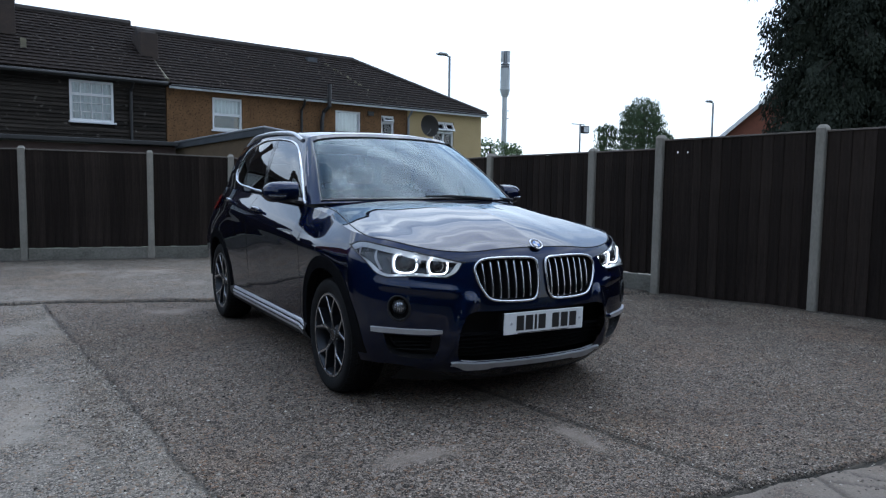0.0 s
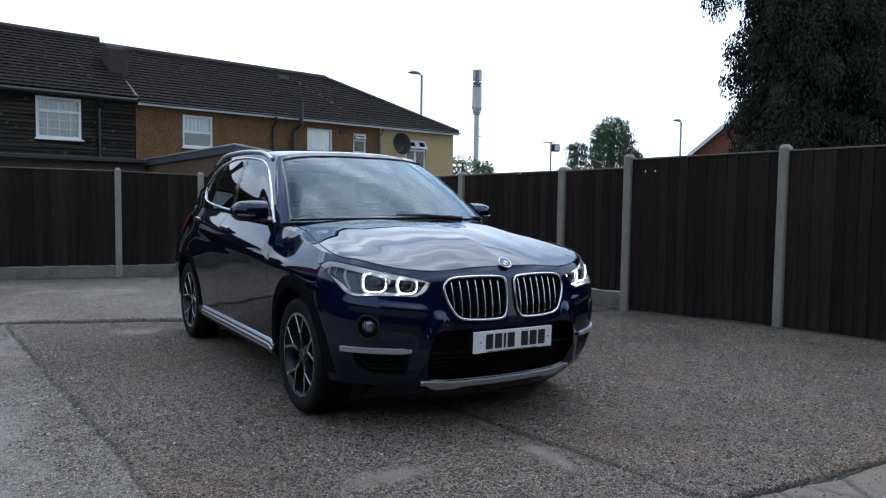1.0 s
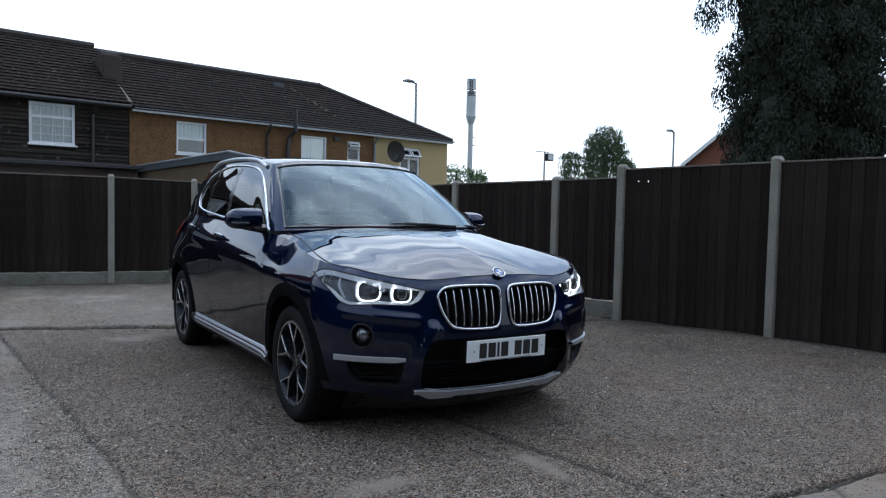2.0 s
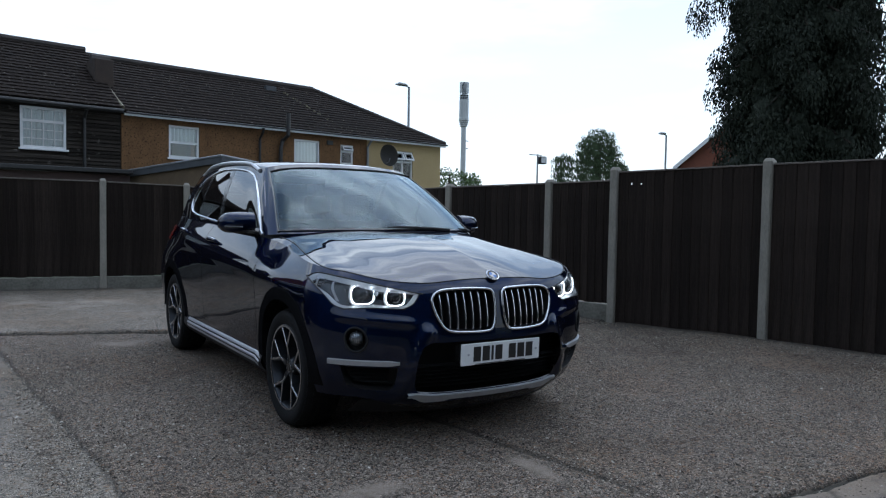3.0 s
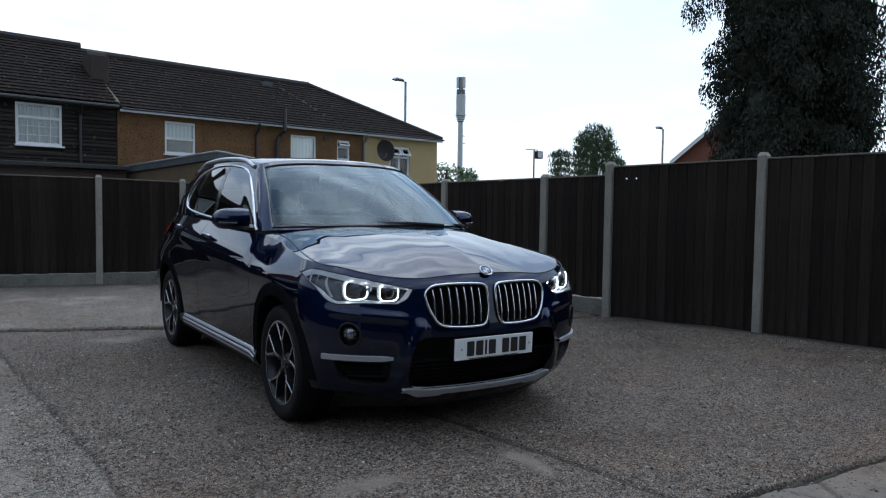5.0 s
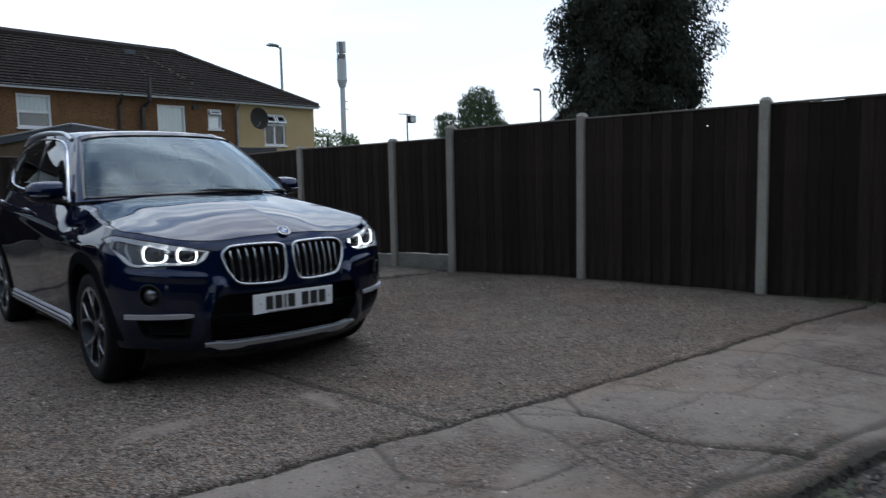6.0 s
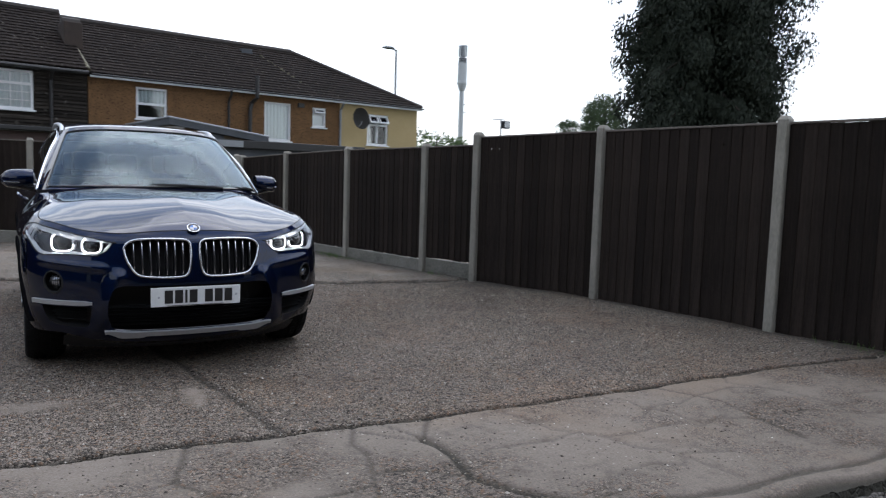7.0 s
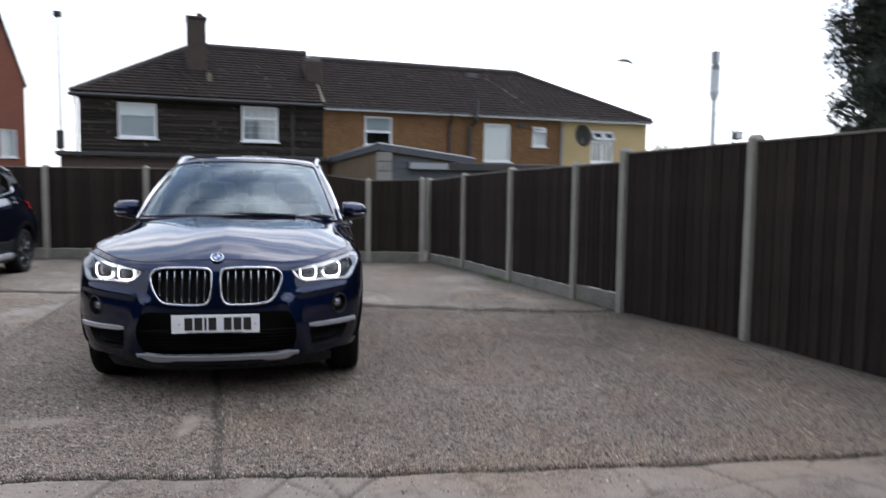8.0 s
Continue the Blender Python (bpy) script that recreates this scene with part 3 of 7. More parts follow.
sx, sy = scatter(125000, -2.15, 5.0, -3.4, 1.6)
worn = sum(np.sin(sx * a + sy * b + c) for a, b, c in rng.uniform(-4, 4, (6, 3)))
thick = (rng.uniform(-2.6, 2.6, len(sx)) < worn + 0.5) & ~((sx < 0.05) & (sy < -2.2) & (rng.random(len(sx)) < 0.75))
thick &= spotted(sx, sy, 0.0, BARE_SPOTS) < rng.uniform(0.05, 0.9, len(sx))
sx, sy = sx[thick], sy[thick]
lx, ly = scatter(16000, -4.5, -1.7, -4.4, 2.5)
px, py = scatter(2500, -1.7, 2.4, -4.6, -3.4)
ey = rng.uniform(-7.0, 4.5, 9000)
ex = right_edge(ey) - np.abs(rng.normal(0, 0.10, 9000)) - 0.02
bx, by = rng.normal(2.9, 0.65, 2600), rng.normal(-0.1, 0.6, 2600)
jx = rng.uniform(-2.2, -1.93, 900)
jy = rng.normal(-0.9, 0.7, 900)
sx, sy = np.concatenate([sx, lx, px, ex, bx, jx]), np.concatenate([sy, ly, py, ey, by, jy])
keep = sx < right_edge(sy) - 0.01
sx, sy = sx[keep], sy[keep]
sr = rng.uniform(0.0029, 0.0076, len(sx)) * np.where(rng.random(len(sx)) < 0.05, 1.8, 1.0)
sa, sz = rng.uniform(0, 3.1, len(sx)), 0.006 * np.sin(sx * 0.9 + 0.4) * np.sin(sy * 0.7)
tip = np.array([(1, 0.15, -0.1), (0.1, 0.8, -0.1), (-1, 0.1, -0.1), (-0.1, -0.75, -0.1), (0.1, 0.1, 0.5)])
verts = np.stack([sx[:, None] + sr[:, None] * (tip[:, 0] * np.cos(sa)[:, None] - tip[:, 1] * np.sin(sa)[:, None]),
                  sy[:, None] + sr[:, None] * (tip[:, 0] * np.sin(sa)[:, None] + tip[:, 1] * np.cos(sa)[:, None]),
                  sz[:, None] + 0.0012 + sr[:, None] * tip[:, 2]], 2).reshape(-1, 3)
faces = (np.arange(len(sx))[:, None, None] * 5 + np.array([(0, 1, 4), (1, 2, 4), (2, 3, 4), (3, 0, 4)])).reshape(-1, 3)
me = bpy.data.meshes.new("loose_stones")
me.from_pydata(verts, [], faces)
me.materials.append(PEBBLE)
tagged(new("loose_stones", me), "small stones standing out of the worn concrete and loose grit", "gravel", kind="stuff")


# ---- fences ----
def fence_post(fence, x, y, yaw, top, base=-0.05):
    h, w, bm = top - base, 0.046, bmesh.new()
    box(bm, -w, w, -0.058, 0.058, 0, h - 0.035)
    cap = [bm.verts.new(p) for p in ((-w, -0.058, h - 0.035), (w, -0.058, h - 0.035), (w, 0.058, h - 0.035), (-w, 0.058, h - 0.035))]
    tip = [bm.verts.new((0.55 * v.co.x, 0.55 * v.co.y, h)) for v in cap]
    bm.faces.new(tip)
    for k in range(4):
        bm.faces.new((cap[k], cap[(k + 1) % 4], tip[(k + 1) % 4], tip[k]))
    bmesh.ops.bevel(bm, geom=[e for e in bm.edges if abs(e.verts[0].co.z - e.verts[1].co.z) > 0.5], offset=0.008, segments=2, affect="EDGES")
    ob = part("post", bm, POST, fence, "weathered grey concrete post", smooth=True)
    ob.matrix_basis = pose(x, y, base, 0, 0, yaw)
    return ob


BOARDS = {}


def fence_board(h, v):
    """Feather-edged board: thick at one side, thin at the other, with an uneven foot."""
    key = (round(h, 2), v)
    if key not in BOARDS:
        r = random.Random(v)
        bm = bmesh.new()
        w, foot_z = 0.066, r.uniform(0, 0.012)
        pts = ((-w, -0.006), (w, -0.017), (w, 0.0), (-w, 0.0))
        rows = []
        for z in (foot_z, h * 0.5, h):
            rows.append([bm.verts.new((x + r.uniform(-0.002, 0.002), y - (0.003 * r.random() if z else 0), z)) for x, y in pts])
        for a, b in zip(rows, rows[1:]):
            for k in range(4):
                bm.faces.new((a[k], a[(k + 1) % 4], b[(k + 1) % 4], b[k]))
        bm.faces.new(rows[0][::-1])
        bm.faces.new(rows[-1])
        BOARDS[key] = finish(bm, "board", TIMBER)
    return BOARDS[key]


def fence_panel(fence, a, b, top_a, top_b, gravel, base=0.0, knots=()):
    """Boards, rails and capping between two posts; with a concrete gravel board under it where gravel is its height."""
    a, b = Vector((*a, 0)), Vector((*b, 0))
    run = b - a
    yaw, length = math.degrees(math.atan2(run.y, run.x)), run.length
    top = min(top_a, top_b)
    rake = top_b - top_a
    lift = base + (gravel + 0.004 if gravel else -0.04)
    ob = new("panel")
    ob.parent, ob.matrix_basis = fence, pose(a.x, a.y, lift, 0, 0, yaw)
    h, h_a = top - lift, top_a - lift
    n = max(3, round((length - 0.1) / 0.106))
    gap = (length - 0.1) / n
    for k in range(n):
        knot = [z for i, z in knots if i == k]
        h_k = h_a + rake * (k + 0.5) / n
        if knot:
            bm, z = bmesh.new(), knot[0] - lift
            for x0, x1, z0, z1 in ((-0.066, -0.008, 0, h_k - 0.02), (0.008, 0.066, 0, h_k - 0.02), (-0.008, 0.008, 0, z - 0.008), (-0.008, 0.008, z + 0.008, h_k - 0.02)):
                box(bm, x0, x1, -0.014, 0.0, z0, z1)
            board = new("board", finish(bm, "board", TIMBER))
        else:
            board = new("board", fence_board(h_k - 0.02, random.randrange(6)))
        board.parent = ob
        board.matrix_basis = pose(0.05 + gap * (k + 0.5), random.uniform(-0.002, 0.002), 0, 0, random.uniform(-0.25, 0.25), 0)
    for z in (0.2, h * 0.55, h - 0.12):
        part("rail", boxed(0.05, length - 0.05, 0.003, 0.04, z, z + 0.05), TIMBER, ob)
    cap = boxed(0.052, length - 0.052, -0.024, 0.044, h_a - 0.022, h_a - 0.004, bevel=0.004)
    for v in cap.verts:
        v.co.z += rake * v.co.x / length
    part("capping", cap, TIMBER_TOP, ob, "pale weathered capping strip")
    if gravel:
        g = part("gravel_board", boxed(0.05, length - 0.05, -0.024, 0.026, 0, gravel + 0.05, bevel=0.006), GRAVEL_BOARD, fence, "grey concrete gravel board stained at its foot")
        g.matrix_basis = pose(a.x, a.y, base - 0.05, 0, 0, yaw)


RIGHT_POSTS = [(2.60, 6.55, 1.53), (3.00, 5.27, 1.60), (3.32, 3.42, 1.65), (3.67, 1.69, 1.672), (3.90, 0.82, 1.798), (4.41, -0.79, 1.84),
               (4.69, -2.71, 1.85), (5.00, -4.55, 1.865), (5.32, -6.38, 1.87), (5.64, -8.20, 1.87)]
BACK_POSTS = [(2.41, 6.22, 1.54), (1.465, 6.363, 1.51), (0.455, 6.515, 1.635), (-0.71, 6.69, 1.665), (-2.40, 6.94, 1.68), (-4.15, 7.21, 1.68), (-5.95, 7.48, 1.68), (-7.75, 7.75, 1.68)]
for posts, flip in ((RIGHT_POSTS, False), (BACK_POSTS, True)):
    fence = thing("fence", pose(0, 0, 0), "dark brown stained feather-edge fence between concrete posts" + (" on concrete gravel boards" if flip else ""), "fence", "yard fences")
    for k, (x, y, top) in enumerate(posts):
        j = min(k, len(posts) - 2)
        fence_post(fence, x, y, math.degrees(math.atan2(posts[j + 1][1] - posts[j][1], posts[j + 1][0] - posts[j][0])), top)
    for k, (p, q) in enumerate(zip(posts, posts[1:])):
        low = flip or k < 4
        a, b = (q, p) if flip else (p, q)
        drop = 0.035 if low else 0.05
        top_a, top_b = a[2] - drop, (b[2] if b[2] - a[2] < 0.1 else a[2] + 0.02) - drop
        # the boards face the yard
        fence_panel(fence, a[:2], b[:2], top_a, top_b, (0.17 if flip else (0.15, 0.15, 0.17, 0.2)[k]) if low else 0.0, 0.03 if flip else 0.0, () if flip else {4: ((1, 1.60), (2, 1.60)), 5: ((12, 1.62),)}.get(k, ()))

# added plain walls the camera never sees; they close the yard and darken reflections
for name, args in (("wall_west", (-8.1, -7.95, -10.0, 7.9, -0.06, 1.9)), ("wall_south", (-8.1, 6.2, -11.2, -11.0, -0.06, 5.2))):
    tagged(part(name, boxed(*args), TIMBER), "added unseen dark wall closing the yard and darkening reflections", "wall", kind="structure")


# ---- houses behind the yard; local x runs along the wall, local y away from the yard ----
HOUSE = pose(0.8, 13.85, 0.03, 0, 0, math.degrees(math.atan(0.182)))


def pierced(bm, x0, x1, z0, z1, holes, thick, y=0.0):
    """An upright wall with openings right through it."""
    xs = sorted({x0, x1, *(v for h in holes for v in h[:2])})
    zs = sorted({z0, z1, *(v for h in holes for v in h[2:])})
    for xa, xb in zip(xs, xs[1:]):
        for za, zb in zip(zs, zs[1:]):
            cx, cz = (xa + xb) / 2, (za + zb) / 2
            if not any(h[0] < cx < h[1] and h[2] < cz < h[3] for h in holes):
                box(bm, xa, xb, y, y + thick, za, zb)
    bmesh.ops.remove_doubles(bm, verts=bm.verts[:], dist=1e-4)
    inner = [f for f in bm.faces if sum(1 for g in bm.faces if g is not f and (g.calc_center_median() - f.calc_center_median()).length < 1e-4)]
    bmesh.ops.delete(bm, geom=inner, context="FACES")
    return bm


def window(house, x0, x1, z0, z1, kind, y=0.0):
    """White frame set in the opening, with its sashes, panes, sill and curtain."""
    ob = new("window")
    ob.parent = house
    w = 0.055
    bm = bmesh.new()
    for b in ((x0, x1, z0, z0 + w), (x0, x1, z1 - w, z1), (x0, x0 + w, z0 + w, z1 - w), (x1 - w, x1, z0 + w, z1 - w)):
        box(bm, b[0], b[1], y + 0.03, y + 0.10, b[2], b[3])
    bars = []
    split = z0 + (z1 - z0) * (0.66 if kind != "half" else 0.48)
    if kind in ("grid", "top", "half", "vents"):
        bars.append((x0 + w, x1 - w, split - 0.03, split + 0.03))
    if kind == "grid":
        for k in (1, 2, 3):
            xm = x0 + (x1 - x0) * k / 4
            bars.append((xm - 0.006, xm + 0.006, z0 + w, z1 - w))
        for f in (0.24, 0.45):
            zm = z0 + (z1 - z0) * f
            bars.append((x0 + w, x1 - w, zm - 0.006, zm + 0.006))
    if kind == "vents":
        xm = (x0 + x1) / 2
        bars.append((xm - 0.03, xm + 0.03, z0 + w, z1 - w))
    for b in bars:
        box(bm, b[0], b[1], y + 0.034, y + 0.094, b[2], b[3])
    part("frame", bm, UPVC, ob)
    part("sill", boxed(x0 - 0.04, x1 + 0.04, y - 0.05, y + 0.1, z0 - 0.045, z0 - 0.003, bevel=0.008), UPVC, ob)
    p = part("pane", boxed(x0 + w, x1 - w, y + 0.06, y + 0.066, z0 + w, z1 - w), PANE, ob)
    p.visible_shadow = False
    # flat dark sheet; the unlit room's shade is put into its colour
    part("room_shade", boxed(x0 - 0.02, x1 + 0.02, y + 0.55, y + 0.57, z0 - 0.02, z1 + 0.02), ROOM_SHADE, ob)
    bm = bmesh.new()
    drop = split if kind in ("half", "vents") else z0
    sheet(bm, [[(x0 + (x1 - x0) * k / 40, y + 0.14 + 0.018 * math.sin(k * 1.25), z) for k in range(41)] for z in (drop, z1)])
    part("curtain", bm, CURTAIN if kind == "grid" else BLIND, ob, "pale net curtain" if kind == "grid" else "white blind", smooth=True)
    if kind in ("vents", "top"):
        # top lights propped open
        n = 2 if kind == "vents" else 1
        for k in range(n):
            xa, xb = x0 + 0.03 + (x1 - x0 - 0.06) * k / n + 0.02, x0 + 0.03 + (x1 - x0 - 0.06) * (k + 1) / n - 0.02
            sash = new("vent_sash", finish(ring_frame(xa - (xa + xb) / 2, xb - (xa + xb) / 2, -(z1 - split - 0.05), 0, 0.045, 0.045), "vent_sash", UPVC))
            sash.parent = ob
            sash.matrix_basis = pose((xa + xb) / 2, y - 0.01, z1 - 0.03, -32, 0, 0)
            pane = new("vent_pane", finish(boxed(xa - (xa + xb) / 2 + 0.045, xb - (xa + xb) / 2 - 0.045, 0.018, 0.024, -(z1 - split - 0.05) + 0.045, -0.045), "vent_pane", PANE))
            pane.parent = sash
    return ob


def ring_frame(x0, x1, z0, z1, w, deep):
    bm = bmesh.new()
    for b in ((x0, x1, z0, z0 + w), (x0, x1, z1 - w, z1), (x0, x0 + w, z0 + w, z1 - w), (x1 - w, x1, z0 + w, z1 - w)):
        box(bm, b[0], b[1], 0, deep, b[2], b[3])
    return bm


def tiled_slope(bm, x0, x1, hip0, hip1, y0, z0, y1, z1, course=0.172):
    """Courses of interlocking tiles, each lapping the one below, cut back along the hips."""
    n = max(2, round(math.hypot(y1 - y0, z1 - z0) / course))
    nrm = Vector((0, -(z1 - z0), y1 - y0)).normalized()
    for k in range(n):
        a, b = k / n, (k + 1.12) / n
        xa, xb = x0 + hip0 * k / n, x1 - hip1 * k / n
        m = max(2, int((xb - xa) / 0.06))
        rows = [[], [], []]
        for i in range(m + 1):
            x = xa + (xb - xa) * i / m
            roll = (0.0, 0.005, 0.006, 0.002)[i % 4] + random.uniform(-0.002, 0.002)
            lo = Vector((x, y0 + (y1 - y0) * a, z0 + (z1 - z0) * a)) + nrm * (0.028 + roll)
            hi = Vector((x, y0 + (y1 - y0) * min(b, 1), z0 + (z1 - z0) * min(b, 1))) + nrm * (0.004 + roll)
            rows[0].append(lo - nrm * 0.026)
            rows[1].append(lo)
            rows[2].append(hi)
        sheet(bm, rows)
    return bm


def shell_roof(bm, pts):
    """The roof's solid underlay: four planes from eaves to ridge."""
    vs = [bm.verts.new(p) for p in pts]
    for f in ((0, 1, 5, 4), (1, 2, 5), (2, 3, 4, 5), (3, 0, 4)):
        bm.faces.new([vs[i] for i in f])
    bm.faces.new([vs[i] for i in (3, 2, 1, 0)])
    return bm


EAVE, DEEP = 3.46, 5.2

# brown roughcast terrace with the cream end
terrace = thing("terraced_house", HOUSE, "brown roughcast terraced house with cream rendered end and brown tiled roof", "house", "houses behind the yard")
W2, W3, W4, W5 = (1.05, 1.85, 2.50, 3.31), (4.66, 5.52, 2.15, 3.26), (6.25, 6.72, 2.63, 3.22), (8.26, 9.09, 2.2, 3.18)
part("wall", pierced(bmesh.new(), -0.10, 7.22, -0.1, EAVE, [W2, W3, W4], 0.24), ROUGHCAST, terrace, "brown roughcast wall")
part("wall", pierced(bmesh.new(), 7.222, 10.3, -0.1, EAVE, [W5], 0.24, -0.003), CREAM, terrace, "cream rendered wall")
part("side_wall", boxed(10.06, 10.3, 0.245, DEEP, -0.1, EAVE), CREAM, terrace)
part("back_wall", boxed(-0.1, 10.05, DEEP - 0.24, DEEP, -0.1, EAVE), ROUGHCAST, terrace)
for w, kind in ((W2, "half"), (W3, "full"), (W4, "top"), (W5, "vents")):
    window(terrace, *w, kind)
roof = part("roof", shell_roof(bmesh.new(), [(-0.1, -0.18, EAVE + 0.05), (10.37, -0.18, EAVE + 0.05), (10.37, DEEP + 0.2, EAVE + 0.05), (-0.1, DEEP + 0.2, EAVE + 0.05), (-0.1, 2.5, 5.16), (6.85, 2.5, 5.16)]), TILE, terrace)
tiles = part("roof_tiles", tiled_slope(bmesh.new(), -0.1, 10.37, 0.0, 3.52, -0.2, EAVE + 0.06, 2.5, 5.17), TILE, roof, "brown interlocking concrete tiles")
tiles["kind"] = "stuff"
part("ridge_tiles", tube(bmesh.new(), [(-0.1, 2.5, 5.2), (6.85, 2.5, 5.2)], 0.09, 8), RIDGE, roof)
part("hip_tiles", tube(bmesh.new(), [(6.85, 2.5, 5.2), (10.37, -0.18, EAVE + 0.08)], 0.07, 8), RIDGE, roof)
bm = bmesh.new()
for k in range(34):
    t = random.random()
    w, s = random.uniform(0.01, 0.05), random.uniform(-0.05, 0.05)
    box(bm, 5.40 + t * 0.75 + s, 5.40 + t * 0.75 + s + w, 2.0 - t * 1.5, 2.03 - t * 1.5, 4.915 - t * 0.945, 4.945 - t * 0.945)
part("lichen_streak", bm, LICHEN, roof, "pale lichen streak below a vent")["kind"] = "stuff"
part("roof_vent", boxed(4.9, 5.25, 2.0, 2.16, 4.88, 5.02, bevel=0.01), FELT, roof)
part("fascia", boxed(-0.1, 10.37, -0.2, -0.17, EAVE - 0.045, EAVE + 0.012), UPVC, terrace, "white fascia board")
bm = tube(bmesh.new(), [(-0.08, -0.25, EAVE + 0.02), (10.39, -0.25, EAVE + 0.03)], 0.024, 8)
part("gutter", bm, PIPE, terrace)
part("downpipe", tube(bmesh.new(), [(3.55, -0.25, EAVE - 0.02), (3.55, -0.22, EAVE - 0.14), (3.55, -0.06, EAVE - 0.3), (3.55, -0.06, 0)], 0.036, 8), PIPE, terrace)
part("soil_pipe", tube(bmesh.new(), [(4.17, -0.1, 0), (4.17, -0.1, EAVE - 0.5), (4.22, -0.1, EAVE - 0.3), (4.3, -0.28, EAVE - 0.15), (4.3, -0.28, 3.92)], 0.055, 10), PIPE, terrace)
part("downpipe", tube(bmesh.new(), [(7.22, -0.06, 0), (7.22, -0.06, EAVE - 0.25), (7.22, -0.24, EAVE - 0.06)], 0.036, 8), GALVANISED, terrace)
party = part("chimney_stub", boxed(-0.42, 0.02, 0.85, 1.5, 4.02, 4.86, bevel=0.02), CHIMNEY_BRICK, terrace, "stub of a sooty chimney stack")
part("cap", tube(bmesh.new(), [(-0.42, 1.17, 4.88), (0.02, 1.17, 4.88)], 0.12, 8), RIDGE, party)
part("verge", tube(bmesh.new(), [(-0.14, -0.15, EAVE + 0.12), (-0.14, 0.8, 4.12), (-0.2, 2.5, 5.22)], 0.07, 6), LICHEN, terrace, "mortared verge with lichen")
part("eave_vent", boxed(5.75, 5.95, -0.05, 0.0, EAVE - 0.28, EAVE - 0.16), PIPE, terrace)

dish = thing("satellite_dish", HOUSE @ pose(7.8, -0.05, 3.02), "dark grey round satellite dish on a bracket at the wall", "satellite dish")
bm = lathe(bmesh.new(), [(0.0, -0.14), (0.12, -0.15), (0.22, -0.175), (0.31, -0.215), (0.335, -0.235), (0.335, -0.225), (0.30, -0.2), (0.0, -0.12)], "y", 28)
bmesh.ops.transform(bm, matrix=pose(0.1, -0.42, 0, 12, 0, -76), verts=bm.verts[:])
part("reflector", bm, material("dish_grey", (0.06, 0.058, 0.055), 0.6, vary=(0.04, 0.04, 0.038), scale=5), dish, smooth=True)
part("bracket", tube(bmesh.new(), [(0, 0.02, -0.15), (0, -0.3, -0.14), (-0.02, -0.42, 0)], 0.02, 8), GALVANISED, dish)
part("feed_arm", tube(bmesh.new(), [(-0.05, -0.25, -0.3), (-0.2, -0.6, -0.22), (-0.2, -0.62, -0.15)], 0.015, 6), GALVANISED, dish)

# black weatherboarded house
boarded = thing("weatherboarded_house", HOUSE, "black weatherboarded house with hipped brown tiled roof and white windows", "house", "houses behind the yard")
W0, W1 = (-5.26, -4.36, 2.5, 3.38), (-2.26, -1.32, 2.51, 3.43)
part("wall", pierced(bmesh.new(), -6.12, -0.104, 2.0, EAVE + 0.06, [W0, W1], 0.2, 0.04), BOARD, boarded)
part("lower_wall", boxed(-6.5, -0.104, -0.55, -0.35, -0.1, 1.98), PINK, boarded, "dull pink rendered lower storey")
part("side_wall", boxed(-6.12, -5.92, 0.245, DEEP, 0, EAVE + 0.06), BOARD, boarded)
part("ledge", boxed(-6.6, -0.104, -0.75, 0.03, 2.0, 2.1, bevel=0.015), PIPE, boarded, "dark felted ledge over the lower storey")
h = 0.088
for k in range(int((EAVE + 0.02 - 2.12) / h)):
    z = 2.12 + k * h
    cuts = [w for w in (W0, W1) if z + h > w[2] - 0.05 and z < w[3] + 0.03]
    edges = [-6.14] + [v for w in cuts for v in (w[0] - 0.01, w[1] + 0.01)] + [-0.12]
    for xa, xb in zip(edges[::2], edges[1::2]):
        bm = bmesh.new()
        vs = [bm.verts.new(p) for p in ((xa, 0.0, z), (xb, 0.0, z), (xb, 0.03, z + h), (xa, 0.03, z + h), (xa, 0.038, z), (xb, 0.038, z), (xb, 0.038, z + h), (xa, 0.038, z + h))]
        for f in ((0, 1, 2, 3), (4, 5, 1, 0), (3, 2, 6, 7), (0, 3, 7, 4), (1, 5, 6, 2)):
            bm.faces.new([vs[i] for i in f])
        part("weatherboard", bm, BOARD, boarded)
window(boarded, *W0, "full", 0.0)
window(boarded, *W1, "grid", 0.0)
roof = part("roof", shell_roof(bmesh.new(), [(-6.3, -0.18, EAVE + 0.11), (-0.15, -0.18, EAVE + 0.11), (-0.15, DEEP + 0.2, EAVE + 0.11), (-6.3, DEEP + 0.2, EAVE + 0.11), (-3.45, 2.5, 5.3), (-0.15, 2.5, 5.3)]), TILE, boarded)
tiles = part("roof_tiles", tiled_slope(bmesh.new(), -6.3, -0.15, 2.85, 0.0, -0.2, EAVE + 0.12, 2.5, 5.31), TILE, roof, "brown interlocking concrete tiles")
tiles["kind"] = "stuff"
part("ridge_tiles", tube(bmesh.new(), [(-3.45, 2.5, 5.33), (-0.15, 2.5, 5.33)], 0.09, 8), RIDGE, roof)
part("hip_tiles", tube(bmesh.new(), [(-3.45, 2.5, 5.33), (-6.3, -0.18, EAVE + 0.13)], 0.07, 8), RIDGE, roof)
part("gutter", tube(bmesh.new(), [(-6.35, -0.25, EAVE + 0.04), (-0.15, -0.25, EAVE + 0.04)], 0.05, 8), PIPE, boarded)
part("downpipe", tube(bmesh.new(), [(-0.95, -0.25, EAVE), (-0.95, -0.05, EAVE - 0.2), (-0.95, -0.05, 2.1)], 0.036, 8), PIPE, boarded)
part("downpipe", tube(bmesh.new(), [(-6.2, -0.25, EAVE), (-6.2, -0.05, EAVE - 0.2), (-6.2, -0.05, 2.1)], 0.036, 8), UPVC, boarded)
